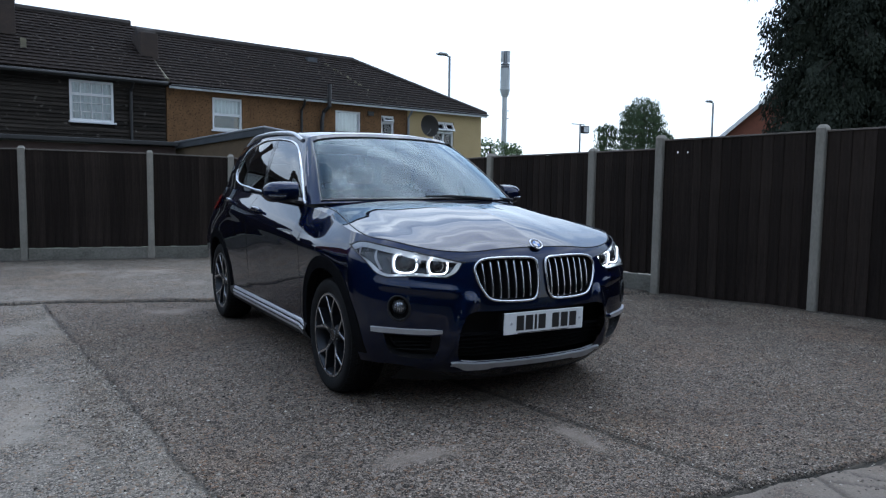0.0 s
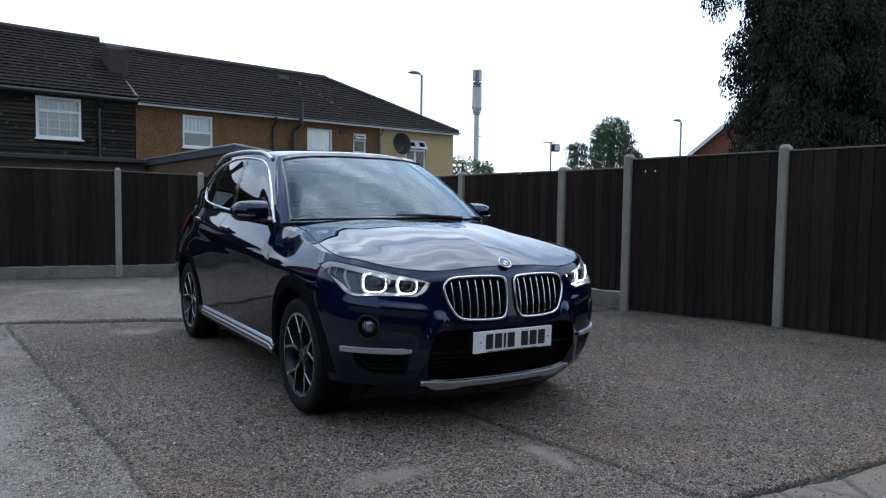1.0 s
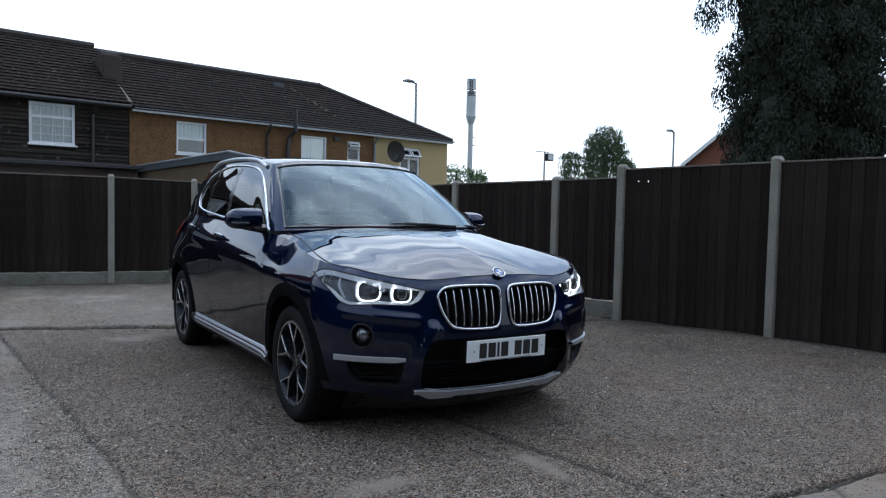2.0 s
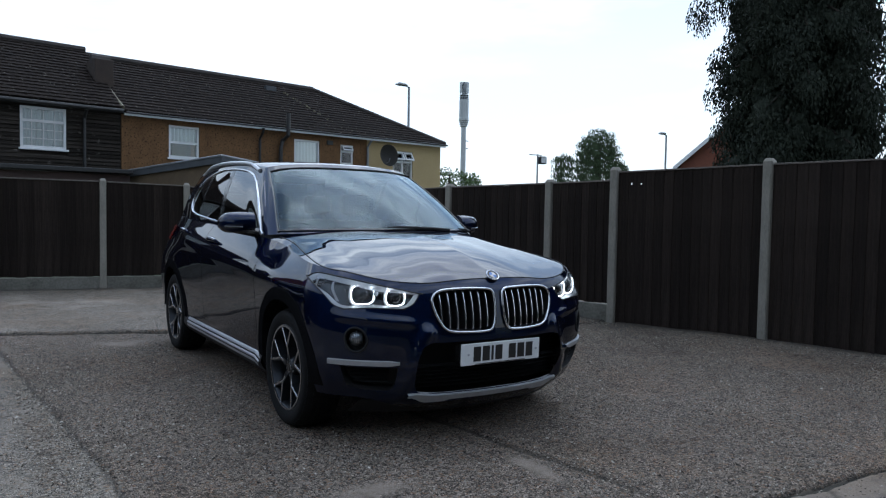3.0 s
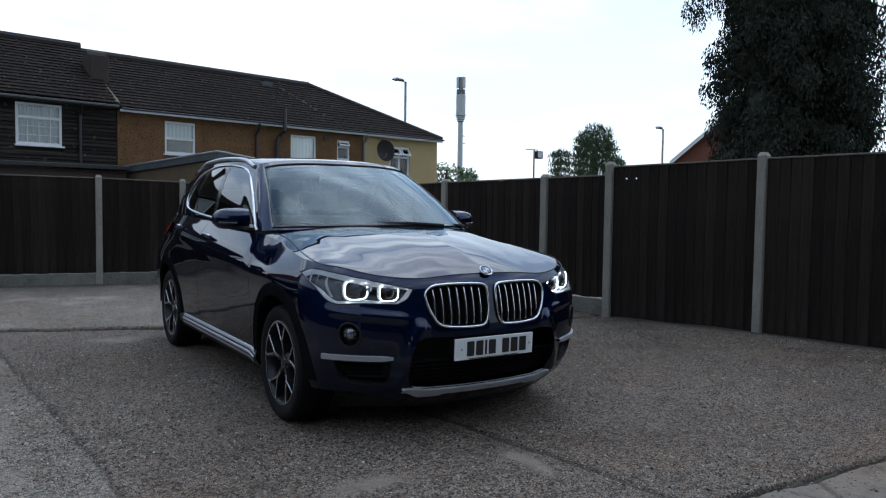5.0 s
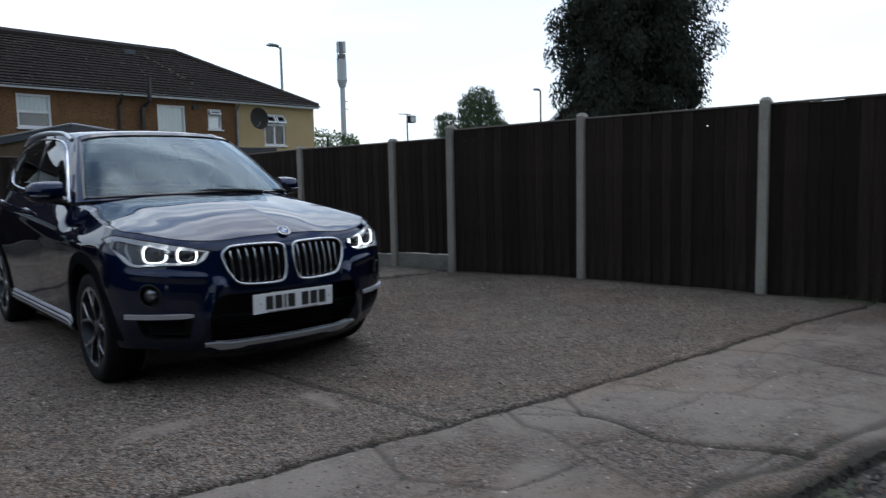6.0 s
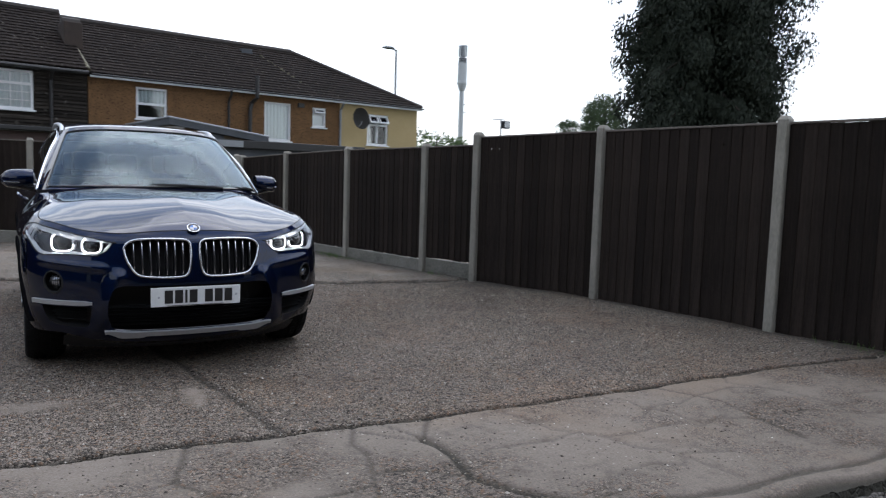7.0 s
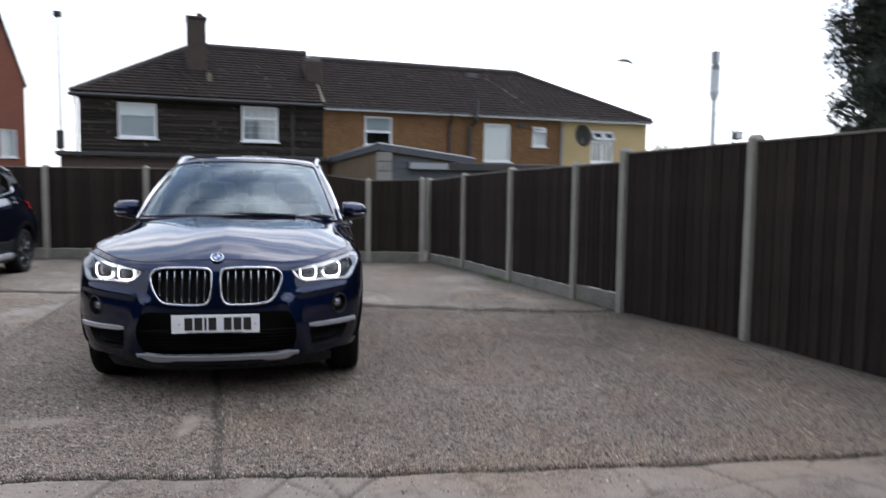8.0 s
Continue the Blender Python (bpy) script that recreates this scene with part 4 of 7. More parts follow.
stack = part("chimney", boxed(-3.60, -3.08, 1.1, 1.65, 4.1, 5.82, bevel=0.015), CHIMNEY_BRICK, boarded, "tall sooty brick chimney stack")
part("crown", boxed(-3.63, -3.05, 1.07, 1.68, 5.80, 5.88, bevel=0.02), CHIMNEY_BRICK, stack)
part("pot", lathe(bmesh.new(), [(0.09, 5.88), (0.08, 5.98), (0.1, 6.0), (0.0, 6.0)], "z", 12, (-3.25, 1.37, 0)), CHIMNEY_BRICK, stack)
bm = tube(bmesh.new(), [(-3.6, 1.08, 5.6), (-3.6, 1.08, 6.35)], 0.015, 6)
tube(bm, [(-3.95, 1.08, 6.1), (-3.45, 1.08, 6.32)], 0.01, 6)
for k in range(4):
    tube(bm, [(-3.9 + k * 0.13, 0.95, 6.12 + k * 0.058), (-3.9 + k * 0.13, 1.2, 6.12 + k * 0.058)], 0.007, 5)
part("aerial", bm, GALVANISED, stack)
part("flashing", boxed(-3.1, -2.98, 0.55, 0.6, 3.85, 4.3), LICHEN, boarded)

# single-storey extension between the house and the back fence
ext = thing("house_extension", pose(0, 0, 0), "single-storey extension with brown boarded side, grey block corner and felt roof", "extension")
corner = [(1.93, 9.77, 2.30), (4.1, 10.3, 2.03), (3.6, 14.2, 1.95), (0.85, 13.7, 2.1)]
bm = bmesh.new()
lo, hi = [bm.verts.new((x, y, -0.1)) for x, y, z in corner], [bm.verts.new((x, y, z - 0.1)) for x, y, z in corner]
bm.faces.new(hi)
for k in range(4):
    bm.faces.new((lo[k], lo[(k + 1) % 4], hi[(k + 1) % 4], hi[k]))
part("wall", bm, material("tan_board", (0.13, 0.09, 0.05), 0.9, vary=(0.085, 0.06, 0.035), scale=3, bump=0.3), ext, "stained tan wall")
bm = bmesh.new()
mid = Vector((2.6, 12.0, 0))
rim = [(Vector((x, y, 0)) - mid) * 1.05 + mid + Vector((0, 0, z)) for x, y, z in corner]
lo, hi = [bm.verts.new(p + Vector((0, 0, -0.12))) for p in rim], [bm.verts.new(p + Vector((0, 0, 0.02))) for p in rim]
bm.faces.new(hi)
bm.faces.new(lo[::-1])
for k in range(4):
    bm.faces.new((lo[k], lo[(k + 1) % 4], hi[(k + 1) % 4], hi[k]))
part("roof", bm, FELT, ext, "grey felt roof with deep fascia")
part("roof_edge", tube(bmesh.new(), [p + Vector((0, 0, 0.03)) for p in rim], 0.022, 6, closed=True), GALVANISED, ext, "pale weathered roof edge")
z = 0.0
while z < 2.0:
    part("block", boxed(1.86, 2.2, 9.70, 9.92, z, z + 0.205, bevel=0.006), BLOCK, ext)
    z += 0.215
run = Vector((4.1 - 1.93, 10.3 - 9.77, 0))
side_out = Vector((run.y, -run.x, 0)).normalized()
for k in range(7):
    z = 1.30 + 0.125 * k
    reach_x = min(0.97, max(0.0, (2.19 - z - 0.12) / 0.27))
    if reach_x < 0.17:
        continue
    bm = bmesh.new()
    p0, p1 = Vector((1.93, 9.77, 0)) + run * 0.13, Vector((1.93, 9.77, 0)) + run * reach_x
    vs = [bm.verts.new(p + side_out * d + Vector((0, 0, zz))) for p in (p0, p1) for d, zz in ((0.004, z), (0.034, z), (0.014, z + 0.122), (0.004, z + 0.122))]
    for f in ((0, 1, 2, 3), (7, 6, 5, 4), (0, 4, 5, 1), (1, 5, 6, 2), (2, 6, 7, 3), (3, 7, 4, 0)):
        bm.faces.new([vs[i] for i in f])
    part("cladding_board", bm, FELT, ext, "grey horizontal cladding board")
annex = thing("flat_roofed_annex", pose(2.62, 9.8, 0, 0, 0, 10), "low annex with dark flat roof behind the fence", "extension")
part("wall", boxed(0.1, 4.0, 0.12, 2.5, -0.1, 1.76), FELT, annex)
part("roof", boxed(0, 4.2, 0, 2.7, 1.762, 1.94, bevel=0.012), PIPE, annex, "dark felt flat roof")
part("fascia_board", boxed(-0.02, 0.9, -0.03, 0.0, 1.78, 1.92), GALVANISED, annex, "pale grey fascia board")

# red brick house at the yard's far corner
red = thing("red_brick_house", pose(-8.9, 19.5, 0, 0, 0, 26), "red brick house with a steep gable and white window", "house")
part("wall", pierced(bmesh.new(), -6.0, 0.0, -0.1, 4.6, [(-0.75, -0.28, 2.2, 3.1)], 0.24), RED_BRICK, red)
part("side_wall", boxed(-0.24, 0.0, 0.245, 7.0, -0.1, 4.6), RED_BRICK, red)
bm = bmesh.new()
gable = [bm.verts.new(p) for p in ((-6.0, 0, 4.602), (0, 0, 4.602), (-3.0, 0, 13.4), (-6.0, 0.24, 4.602), (0, 0.24, 4.602), (-3.0, 0.24, 13.4))]
for f in ((0, 1, 2), (5, 4, 3), (1, 4, 5, 2), (0, 2, 5, 3)):
    bm.faces.new([gable[i] for i in f])
part("gable", bm, RED_BRICK, red)
bm = bmesh.new()
vs = [bm.verts.new(p) for p in ((0.08, -0.08, 4.5), (-3.0, -0.08, 14.5), (-3.0, 7, 14.5), (0.08, 7, 4.5), (-6.08, -0.08, 4.5), (-6.08, 7, 4.5))]
bm.faces.new([vs[i] for i in (0, 3, 2, 1)])
bm.faces.new([vs[i] for i in (1, 2, 5, 4)])
part("roof", bm, TILE, red)
window(red, -0.75, -0.28, 2.2, 3.1, "full")

# gable of a brick house beyond the right-hand fence
far = thing("far_brick_house", pose(28.67, 16.3, 0.58, 0, 0, -60), "far red brick house with white bargeboard behind a tree", "house")
bm = bmesh.new()
gable = [bm.verts.new(p) for p in ((-3.2, 0, 0), (-0.3, 0, 0), (-0.3, 0, 4.5), (-1.0, 0, 5.13), (-3.2, 0, 3.3), (-3.2, 3, 0), (-0.3, 3, 0), (-0.3, 3, 4.5), (-1.0, 3, 5.13), (-3.2, 3, 3.3))]
for f in ((0, 1, 2, 3, 4), (9, 8, 7, 6, 5), (0, 4, 9, 5), (1, 6, 7, 2)):
    bm.faces.new([gable[i] for i in f])
part("wall", bm, RED_BRICK, far)
bm = bmesh.new()
for ax, az in ((-3.5, 3.0), (-0.1, 4.4)):
    vs = [bm.verts.new(p) for p in ((ax, -0.3, az + 0.15), (-1.0, -0.3, 5.33), (-1.0, 3, 5.33), (ax, 3, az + 0.15), (ax, -0.3, az), (-1.0, -0.3, 5.18), (-1.0, 3, 5.18), (ax, 3, az))]
    for f in ((0, 1, 2, 3), (7, 6, 5, 4), (0, 4, 5, 1), (3, 2, 6, 7)):
        bm.faces.new([vs[i] for i in f])
part("roof", bm, TILE, far)
bm = bmesh.new()
for ax, az in ((-3.5, 2.95), (-0.1, 4.35)):
    vs = [bm.verts.new(p) for p in ((ax, -0.34, az), (-1.0, -0.34, 5.13), (-1.0, -0.34, 5.35), (ax, -0.34, az + 0.22))]
    bm.faces.new(vs)
    vs2 = [bm.verts.new(v.co + Vector((0, 0.03, 0))) for v in vs]
    bm.faces.new(vs2[::-1])
    for k in range(4):
        bm.faces.new((vs[k], vs[(k + 1) % 4], vs2[(k + 1) % 4], vs2[k]))
part("bargeboard", bm, UPVC, far)


# ---- poles ----
def street_lamp(x, y, top, yaw, label="tall galvanised street lamp with a single head"):
    ob = thing("street_lamp", pose(x, y, -0.07, 0, 0, yaw), label, "street lamp", "street lamps")
    part("column", tube(bmesh.new(), [(0, 0, 0), (0, 0, 1.2), (0, 0, 1.25), (0, 0, top)], [0.09, 0.09, 0.06, 0.045], 10), GALVANISED, ob, smooth=True)
    part("arm", tube(bmesh.new(), [(0, 0, top - 0.02), (-0.3, 0, top + 0.03)], 0.03, 8), GALVANISED, ob)
    bm = tube(bmesh.new(), [(-0.1, 0, top + 0.04), (-0.25, 0, top + 0.06), (-0.5, 0, top + 0.05), (-0.66, 0, top - 0.01)], [0.05, 0.12, 0.13, 0.05], 10, flat=1.0)
    for v in bm.verts:
        v.co.z = top + 0.04 + (v.co.z - top - 0.04) * 0.55
    part("lamp_head", bm, GALVANISED, ob, smooth=True)
    return ob


street_lamp(12.45, 20.5, 6.36, 10)
street_lamp(27.3, 20.2, 5.5, 10)
pole = thing("floodlight_pole", pose(10.9, 10.6, -0.07), "thin pole with a floodlight and crossbar", "floodlight")
part("column", tube(bmesh.new(), [(0, 0, 0), (0, 0, 3.0)], [0.03, 0.022], 8), GALVANISED, pole)
part("crossbar", tube(bmesh.new(), [(-0.3, 0, 2.98), (0.14, 0.0, 2.98)], 0.014, 6), GALVANISED, pole)
lamp = part("floodlight", boxed(0.03, 0.27, -0.09, 0.09, 2.74, 2.95, bevel=0.03), PIPE, pole)
part("lens", boxed(0.06, 0.24, -0.096, -0.091, 2.77, 2.92), LAMP_GREY, lamp)

mast = thing("phone_mast", pose(19.6, 27.1, -0.07), "pale grey phone mast with a thicker aerial head", "mast")
part("pole", tube(bmesh.new(), [(0, 0, 0), (0, 0, 5.9)], [0.16, 0.13], 16), MAST_GREY, mast, smooth=True)
bm = lathe(bmesh.new(), [(0.13, 5.9), (0.15, 5.95), (0.24, 6.25), (0.26, 6.4), (0.25, 6.42)], "z", 16)
part("collar", bm, MAST_GREY, mast, smooth=True)
for k in range(4):
    part("collar_ring", lathe(bmesh.new(), [(0.14 + 0.026 * k, 5.93 + 0.1 * k), (0.2 + 0.026 * k, 5.95 + 0.1 * k), (0.2 + 0.026 * k, 5.99 + 0.1 * k), (0.14 + 0.026 * k, 6.0 + 0.1 * k)], "z", 16), MAST_GREY, mast)
part("lower_shroud", lathe(bmesh.new(), [(0.0, 6.42), (0.25, 6.42), (0.25, 7.35), (0.0, 7.36)], "z", 16), MAST_GREY, mast)
for k in range(3):
    part("spacer_ring", lathe(bmesh.new(), [(0.14, 7.37 + 0.09 * k), (0.24, 7.38 + 0.09 * k), (0.24, 7.42 + 0.09 * k), (0.14, 7.43 + 0.09 * k)], "z", 16), GALVANISED, mast)
part("core", tube(bmesh.new(), [(0, 0, 7.3), (0, 0, 8.25)], 0.12, 10), GALVANISED, mast)
for k in range(3):
    bm = boxed(-0.1, 0.1, -0.23, -0.14, 7.66, 8.25, bevel=0.02)
    bmesh.ops.transform(bm, matrix=pose(0, 0, 0, 0, 0, 120 * k + 20), verts=bm.verts[:])
    part("aerial_panel", bm, MAST_GREY, mast)
bm = tube(bmesh.new(), [(0, 0, 5.2), (0.3, 0, 5.2)], 0.025, 6)
tube(bm, [(0, 0, 4.8), (0.3, 0, 4.8)], 0.025, 6)
tube(bm, [(0, 0, 2.9), (-0.25, 0, 2.9)], 0.025, 6)
part("step_pegs", bm, GALVANISED, mast)

corner_lamp = thing("yard_flood_pole", pose(-8.55, 21.7, -0.07), "tall thin pole with a floodlight on its top", "floodlight")
part("column", tube(bmesh.new(), [(0, 0, 0), (0, 0, 7.3)], [0.07, 0.045], 8), GALVANISED, corner_lamp)
part("floodlight", boxed(-0.13, 0.15, -0.15, 0.08, 7.3, 7.5, bevel=0.03), PIPE, corner_lamp)
aerial = thing("wall_floodlight", HOUSE @ pose(-6.5, -0.4, 2.1), "dark box floodlight standing on the ledge", "floodlight")
part("housing", boxed(-0.1, 0.08, -0.08, 0.08, 0.06, 0.5, bevel=0.02), PIPE, aerial)
part("stem", tube(bmesh.new(), [(0, 0, 0), (0, 0, 0.1)], 0.02, 6), PIPE, aerial)


# ---- trees ----
def leaf_cloud(spots, size, droop, n, seed, ratio=0.5, long=0.8):
    """Many small pointed sprays round each spot, hanging by droop; long stretches the clumps downwards."""
    r = random.Random(seed)
    verts, faces = [], []
    for (x, y, z, spread) in spots:
        for _ in range(n):
            d = Vector((r.gauss(0, 1), r.gauss(0, 1), r.gauss(0, 0.8)))
            d = d.normalized() * (spread * r.random() ** 0.45)
            if long > 1:
                d = Vector((d.x, d.y, d.z * long - 0.35 * spread * (long - 1)))
            p = Vector((x, y, z)) + d
            out = Vector((d.x, d.y, 0)) / (spread + 1e-6)
            tip = (out * r.uniform(0.3, 1.0) + Vector((r.uniform(-0.5, 0.5), r.uniform(-0.5, 0.5), r.uniform(-1, 0.5) - droop))).normalized() * size * r.uniform(0.6, 1.4)
            wide = tip.cross(Vector((r.uniform(-1, 1), r.uniform(-1, 1), r.uniform(-1, 1)))).normalized() * size * ratio * r.uniform(0.6, 1.2)
            c = len(verts)
            verts += [p, p + tip * 0.5 + wide * 0.5, p + tip, p + tip * 0.45 - wide * 0.5]
            faces.append((c, c + 1, c + 2, c + 3))
    me = bpy.data.meshes.new("crown")
    me.from_pydata(verts, [], faces)
    return me


def clump_cores(spots, long, seed):
    """Ragged solid hearts of the foliage clumps, hung with the sprays."""
    r = random.Random(seed)
    ball = bmesh.new()
    bmesh.ops.create_icosphere(ball, subdivisions=2, radius=1.0)
    unit, tris = [v.co.copy() for v in ball.verts], [[v.index for v in f.verts] for f in ball.faces]
    ball.free()
    verts, faces = [], []
    for x, y, z, spread in spots:
        c = len(verts)
        for u in unit:
            k = spread * 0.52 * r.uniform(0.5, 1.2)
            verts.append((x + u.x * k, y + u.y * k, z + u.z * k * long - 0.35 * spread * (long - 1)))
        faces += [[c + i for i in f] for f in tris]
    me = bpy.data.meshes.new("inner_foliage")
    me.from_pydata(verts, [], faces)
    return me


def crown(me, mat, parent, name="crown"):
    me.materials.append(mat)
    ob = new(name, me)
    ob.parent = parent
    return ob


conifer = thing("conifer_tree", pose(8.28, 1.31, -0.07), "large dark conifer with drooping sprays behind the fence", "tree")
part("trunk", tube(bmesh.new(), [(0, 0, 0), (0.05, 0, 2), (0, 0.05, 6), (0, 0, 9.8)], [0.32, 0.26, 0.16, 0.04], 10), BARK, conifer, smooth=True)
r = random.Random(11)
spots = []
for k in range(170):
    z = 1.0 + 8.7 * (k / 170)
    a = k * 2.4 + r.uniform(-0.4, 0.4)
    reach = (1.22 + 0.14 * math.sin(z * 2.3 + a)) * (1.0 if z < 6.5 else max(0.15, 1 - (z - 6.5) / 3.6)) * r.uniform(0.72, 1.10)
    bm = bmesh.new()
    tube(bm, [(0, 0, z + 0.1), (0.5 * reach * math.cos(a), 0.5 * reach * math.sin(a), z + 0.25), (reach * math.cos(a), reach * math.sin(a), z - 0.05)], [0.045, 0.03, 0.01], 5)
    part("branch", bm, BARK, conifer)
    for f, s in ((0.25, 0.42), (0.52, 0.38), (0.78, 0.32), (1.0, 0.23)):
        spots.append((reach * f * math.cos(a + r.uniform(-0.15, 0.15)), reach * f * math.sin(a + r.uniform(-0.15, 0.15)), z + 0.15 - 0.35 * f * f, s * r.uniform(0.75, 1.3)))
crown(leaf_cloud(spots, 0.058, 1.5, 480, 5, 0.5, 1.45), CONIFER, conifer)
crown(clump_cores([p for p in spots if math.hypot(p[0], p[1]) < 1.0], 1.3, 6), CONIFER, conifer, "inner_foliage")

willow = thing("weeping_tree", pose(31.2, 29.0, -0.07), "far weeping tree with hanging green foliage", "tree")
part("trunk", tube(bmesh.new(), [(0, 0, 0), (0, 0, 3), (0.2, 0, 6)], [0.3, 0.22, 0.1], 8), BARK, willow)
spots = []
r = random.Random(3)
for k in range(46):
    a, q = r.uniform(0, 6.28), r.random() ** 0.5
    rad = 1.35 * q
    topz = 6.75 - 1.3 * q * q + r.uniform(-0.2, 0.2)
    for s in range(6):
        spots.append((rad * math.cos(a) * (1 + 0.05 * s), rad * math.sin(a) * (1 + 0.05 * s), topz - 0.5 * s, 0.3))
for k in range(16):
    a, q = r.uniform(0, 6.28), r.random() ** 0.5
    for s in range(5):
        spots.append((-1.55 + 0.7 * q * math.cos(a), 1.45 + 0.7 * q * math.sin(a), 5.2 - 0.4 * q - 0.5 * s, 0.3))
        spots.append((0.95 + 0.5 * q * math.cos(a), -0.95 + 0.5 * q * math.sin(a), 4.7 - 0.4 * q - 0.5 * s, 0.28))
crown(leaf_cloud(spots, 0.16, 2.0, 55, 8, 0.3), WILLOW, willow)

shrub = thing("leafy_tree", pose(14.3, 20.4, -0.07), "far bright green leafy tree top behind the fence", "tree")
part("trunk", tube(bmesh.new(), [(0, 0, 0), (0, 0, 1.4), (0.1, 0, 3)], [0.14, 0.1, 0.03], 8), BARK, shrub)
spots = []
for k in range(34):
    a, q, t = r.uniform(0, 6.28), r.random() ** 0.5, r.random()
    spots.append((1.15 * q * math.cos(a) + 0.35 * (1 - t), 1.15 * q * math.sin(a), 1.5 + 1.95 * t * (1 - 0.35 * q * q), 0.3))
crown(leaf_cloud(spots, 0.11, 0.1, 90, 9, 0.7), SHRUB, shrub)

# grass and moss at the fence foot
verts, faces = [], []
for cx, cy, n, spread in ((3.22, 3.75, 520, 0.25), (3.3, 3.2, 60, 0.15), (4.80, -3.45, 110, 0.2), (3.66, 1.45, 50, 0.1), (4.95, -3.9, 60, 0.15)):
    for _ in range(n):
        x, y, a, hgt = cx + random.gauss(0, spread * 0.35), cy + random.gauss(0, spread), random.random() * 6.28, random.uniform(0.025, 0.085)
        c, bx, by = len(verts), 0.004 * math.cos(a), 0.004 * math.sin(a)
        verts += [(x - bx, y - by, 0), (x + bx, y + by, 0), (x + random.uniform(-0.03, 0.03), y + random.uniform(-0.03, 0.03), hgt)]
        faces.append((c, c + 1, c + 2))
me = bpy.data.meshes.new("grass_tufts")
me.from_pydata(verts, [], faces)
me.materials.append(GRASS)
tagged(new("grass_tufts", me), "small tufts of grass and weeds at the fence foot", "grass", kind="stuff")


# ---- the car: nose towards -y, wheels on the ground at z = 0 ----
POWER = 2.1
NOSE = spline((0.16, 0.24, 0.32, 0.42, 0.50, 0.58, 0.66, 0.76, 0.84, 0.90, 0.96), (-2.00, -2.09, -2.125, -2.155, -2.162, -2.162, -2.154, -2.135, -2.110, -2.062, -1.985))
NOSE_W = spline((0.16, 0.24, 0.34, 0.44, 0.56, 0.70, 0.84, 0.96), (0.80, 0.855, 0.892, 0.904, 0.906, 0.903, 0.895, 0.862))
NOSE_D = 0.50
FLANK = spline((0.16, 0.24, 0.32, 0.42, 0.55, 0.68, 0.80, 0.88, 0.94, 0.98, 1.03, 1.08, 1.13, 1.2), (0.80, 0.85, 0.88, 0.893, 0.902, 0.908, 0.914, 0.913, 0.889, 0.860, 0.822, 0.785, 0.749, 0.70))
TAIL = spline((0.16, 0.3, 0.5, 0.7, 0.9, 1.05, 1.2), (2.10, 2.20, 2.26, 2.265, 2.22, 2.16, 2.08))
TAIL_W = spline((0.16, 0.3, 0.5, 0.7, 0.9, 1.05, 1.2), (0.76, 0.84, 0.875, 0.88, 0.84, 0.775, 0.71))
TAIL_D = 0.42
Q_NOSE, Q_TAIL = 1.1, 1.0
Q_SIDE = 2.26 - TAIL_D - (-2.16 + NOSE_D)
WHEELS_Y, WHEEL_Z, WHEEL_R, ARCH_R = (-1.335, 1.335), 0.335, 0.335, 0.382


def half_width(y, z):
    """How far the flank stands out from the middle at a place along the car."""
    a = ease((y + 1.66) / 0.55)
    # the shoulder line climbs towards the tail
    high = z - 0.065 * max(-0.4, y + 0.5) * ease((z - 0.6) / 0.25)
    w = NOSE_W(z) + (FLANK(high) - NOSE_W(z)) * a
    start = 1.35 - 0.5 * ease((z - 0.75) / 0.25)
    b = ease((y - start) / (1.87 - start))
    w += (TAIL_W(z) - w) * b
    for wy in WHEELS_Y:
        w += 0.018 * math.exp(-((y - wy) / 0.42) ** 2) * ease((z - 0.45) / 0.2) * (1 - ease((z - 0.80) / 0.14))
    w -= 0.045 * ease((z - 0.82) / 0.2) * ease((-0.70 - y) / 0.35)
    return w


def nose_relief(x, z):
    """Pressed forms of the bumper: the slanting ribs beside the lower opening."""
    ax, az, bx, bz = 0.425, 0.605, 0.535, 0.30
    t = min(1.0, max(0.0, ((x - ax) * (bx - ax) + (z - az) * (bz - az)) / ((bx - ax) ** 2 + (bz - az) ** 2)))
    d = math.hypot(x - ax - t * (bx - ax), z - az - t * (bz - az))
    rib = 0.024 * math.exp(-(d / 0.040) ** 2)
    shelf = 0.010 * math.exp(-((z - 0.655 - 0.10 * (x - 0.45)) / 0.022) ** 2) * ease((x - 0.44) / 0.08) * ease((0.88 - x) / 0.1)
    return rib + shelf


def skin(q, z):
    """The body's side, from the middle of the nose (q = 0) along the flank to the middle of the tail."""
    if q <= Q_NOSE:
        t, w = math.pi / 2 * q / Q_NOSE, half_width(NOSE(z) + NOSE_D, z)
        x = w * math.sin(t) ** (2 / POWER)
        return Vector((x, NOSE(z) + NOSE_D * (1 - max(0.0, math.cos(t)) ** (2 / POWER)) - nose_relief(x, z), z))
    if q <= Q_NOSE + Q_SIDE:
        y0, y1 = NOSE(z) + NOSE_D, TAIL(z) - TAIL_D
        y = y0 + (y1 - y0) * (q - Q_NOSE) / Q_SIDE
        return Vector((half_width(y, z), y, z))
    t, w = math.pi / 2 * min(1.0, (q - Q_NOSE - Q_SIDE) / Q_TAIL), half_width(TAIL(z) - TAIL_D, z)
    return Vector((w * max(0.0, math.cos(t)) ** (2 / 2.4), TAIL(z) - TAIL_D * (1 - math.sin(t) ** (2 / 2.4)), z))


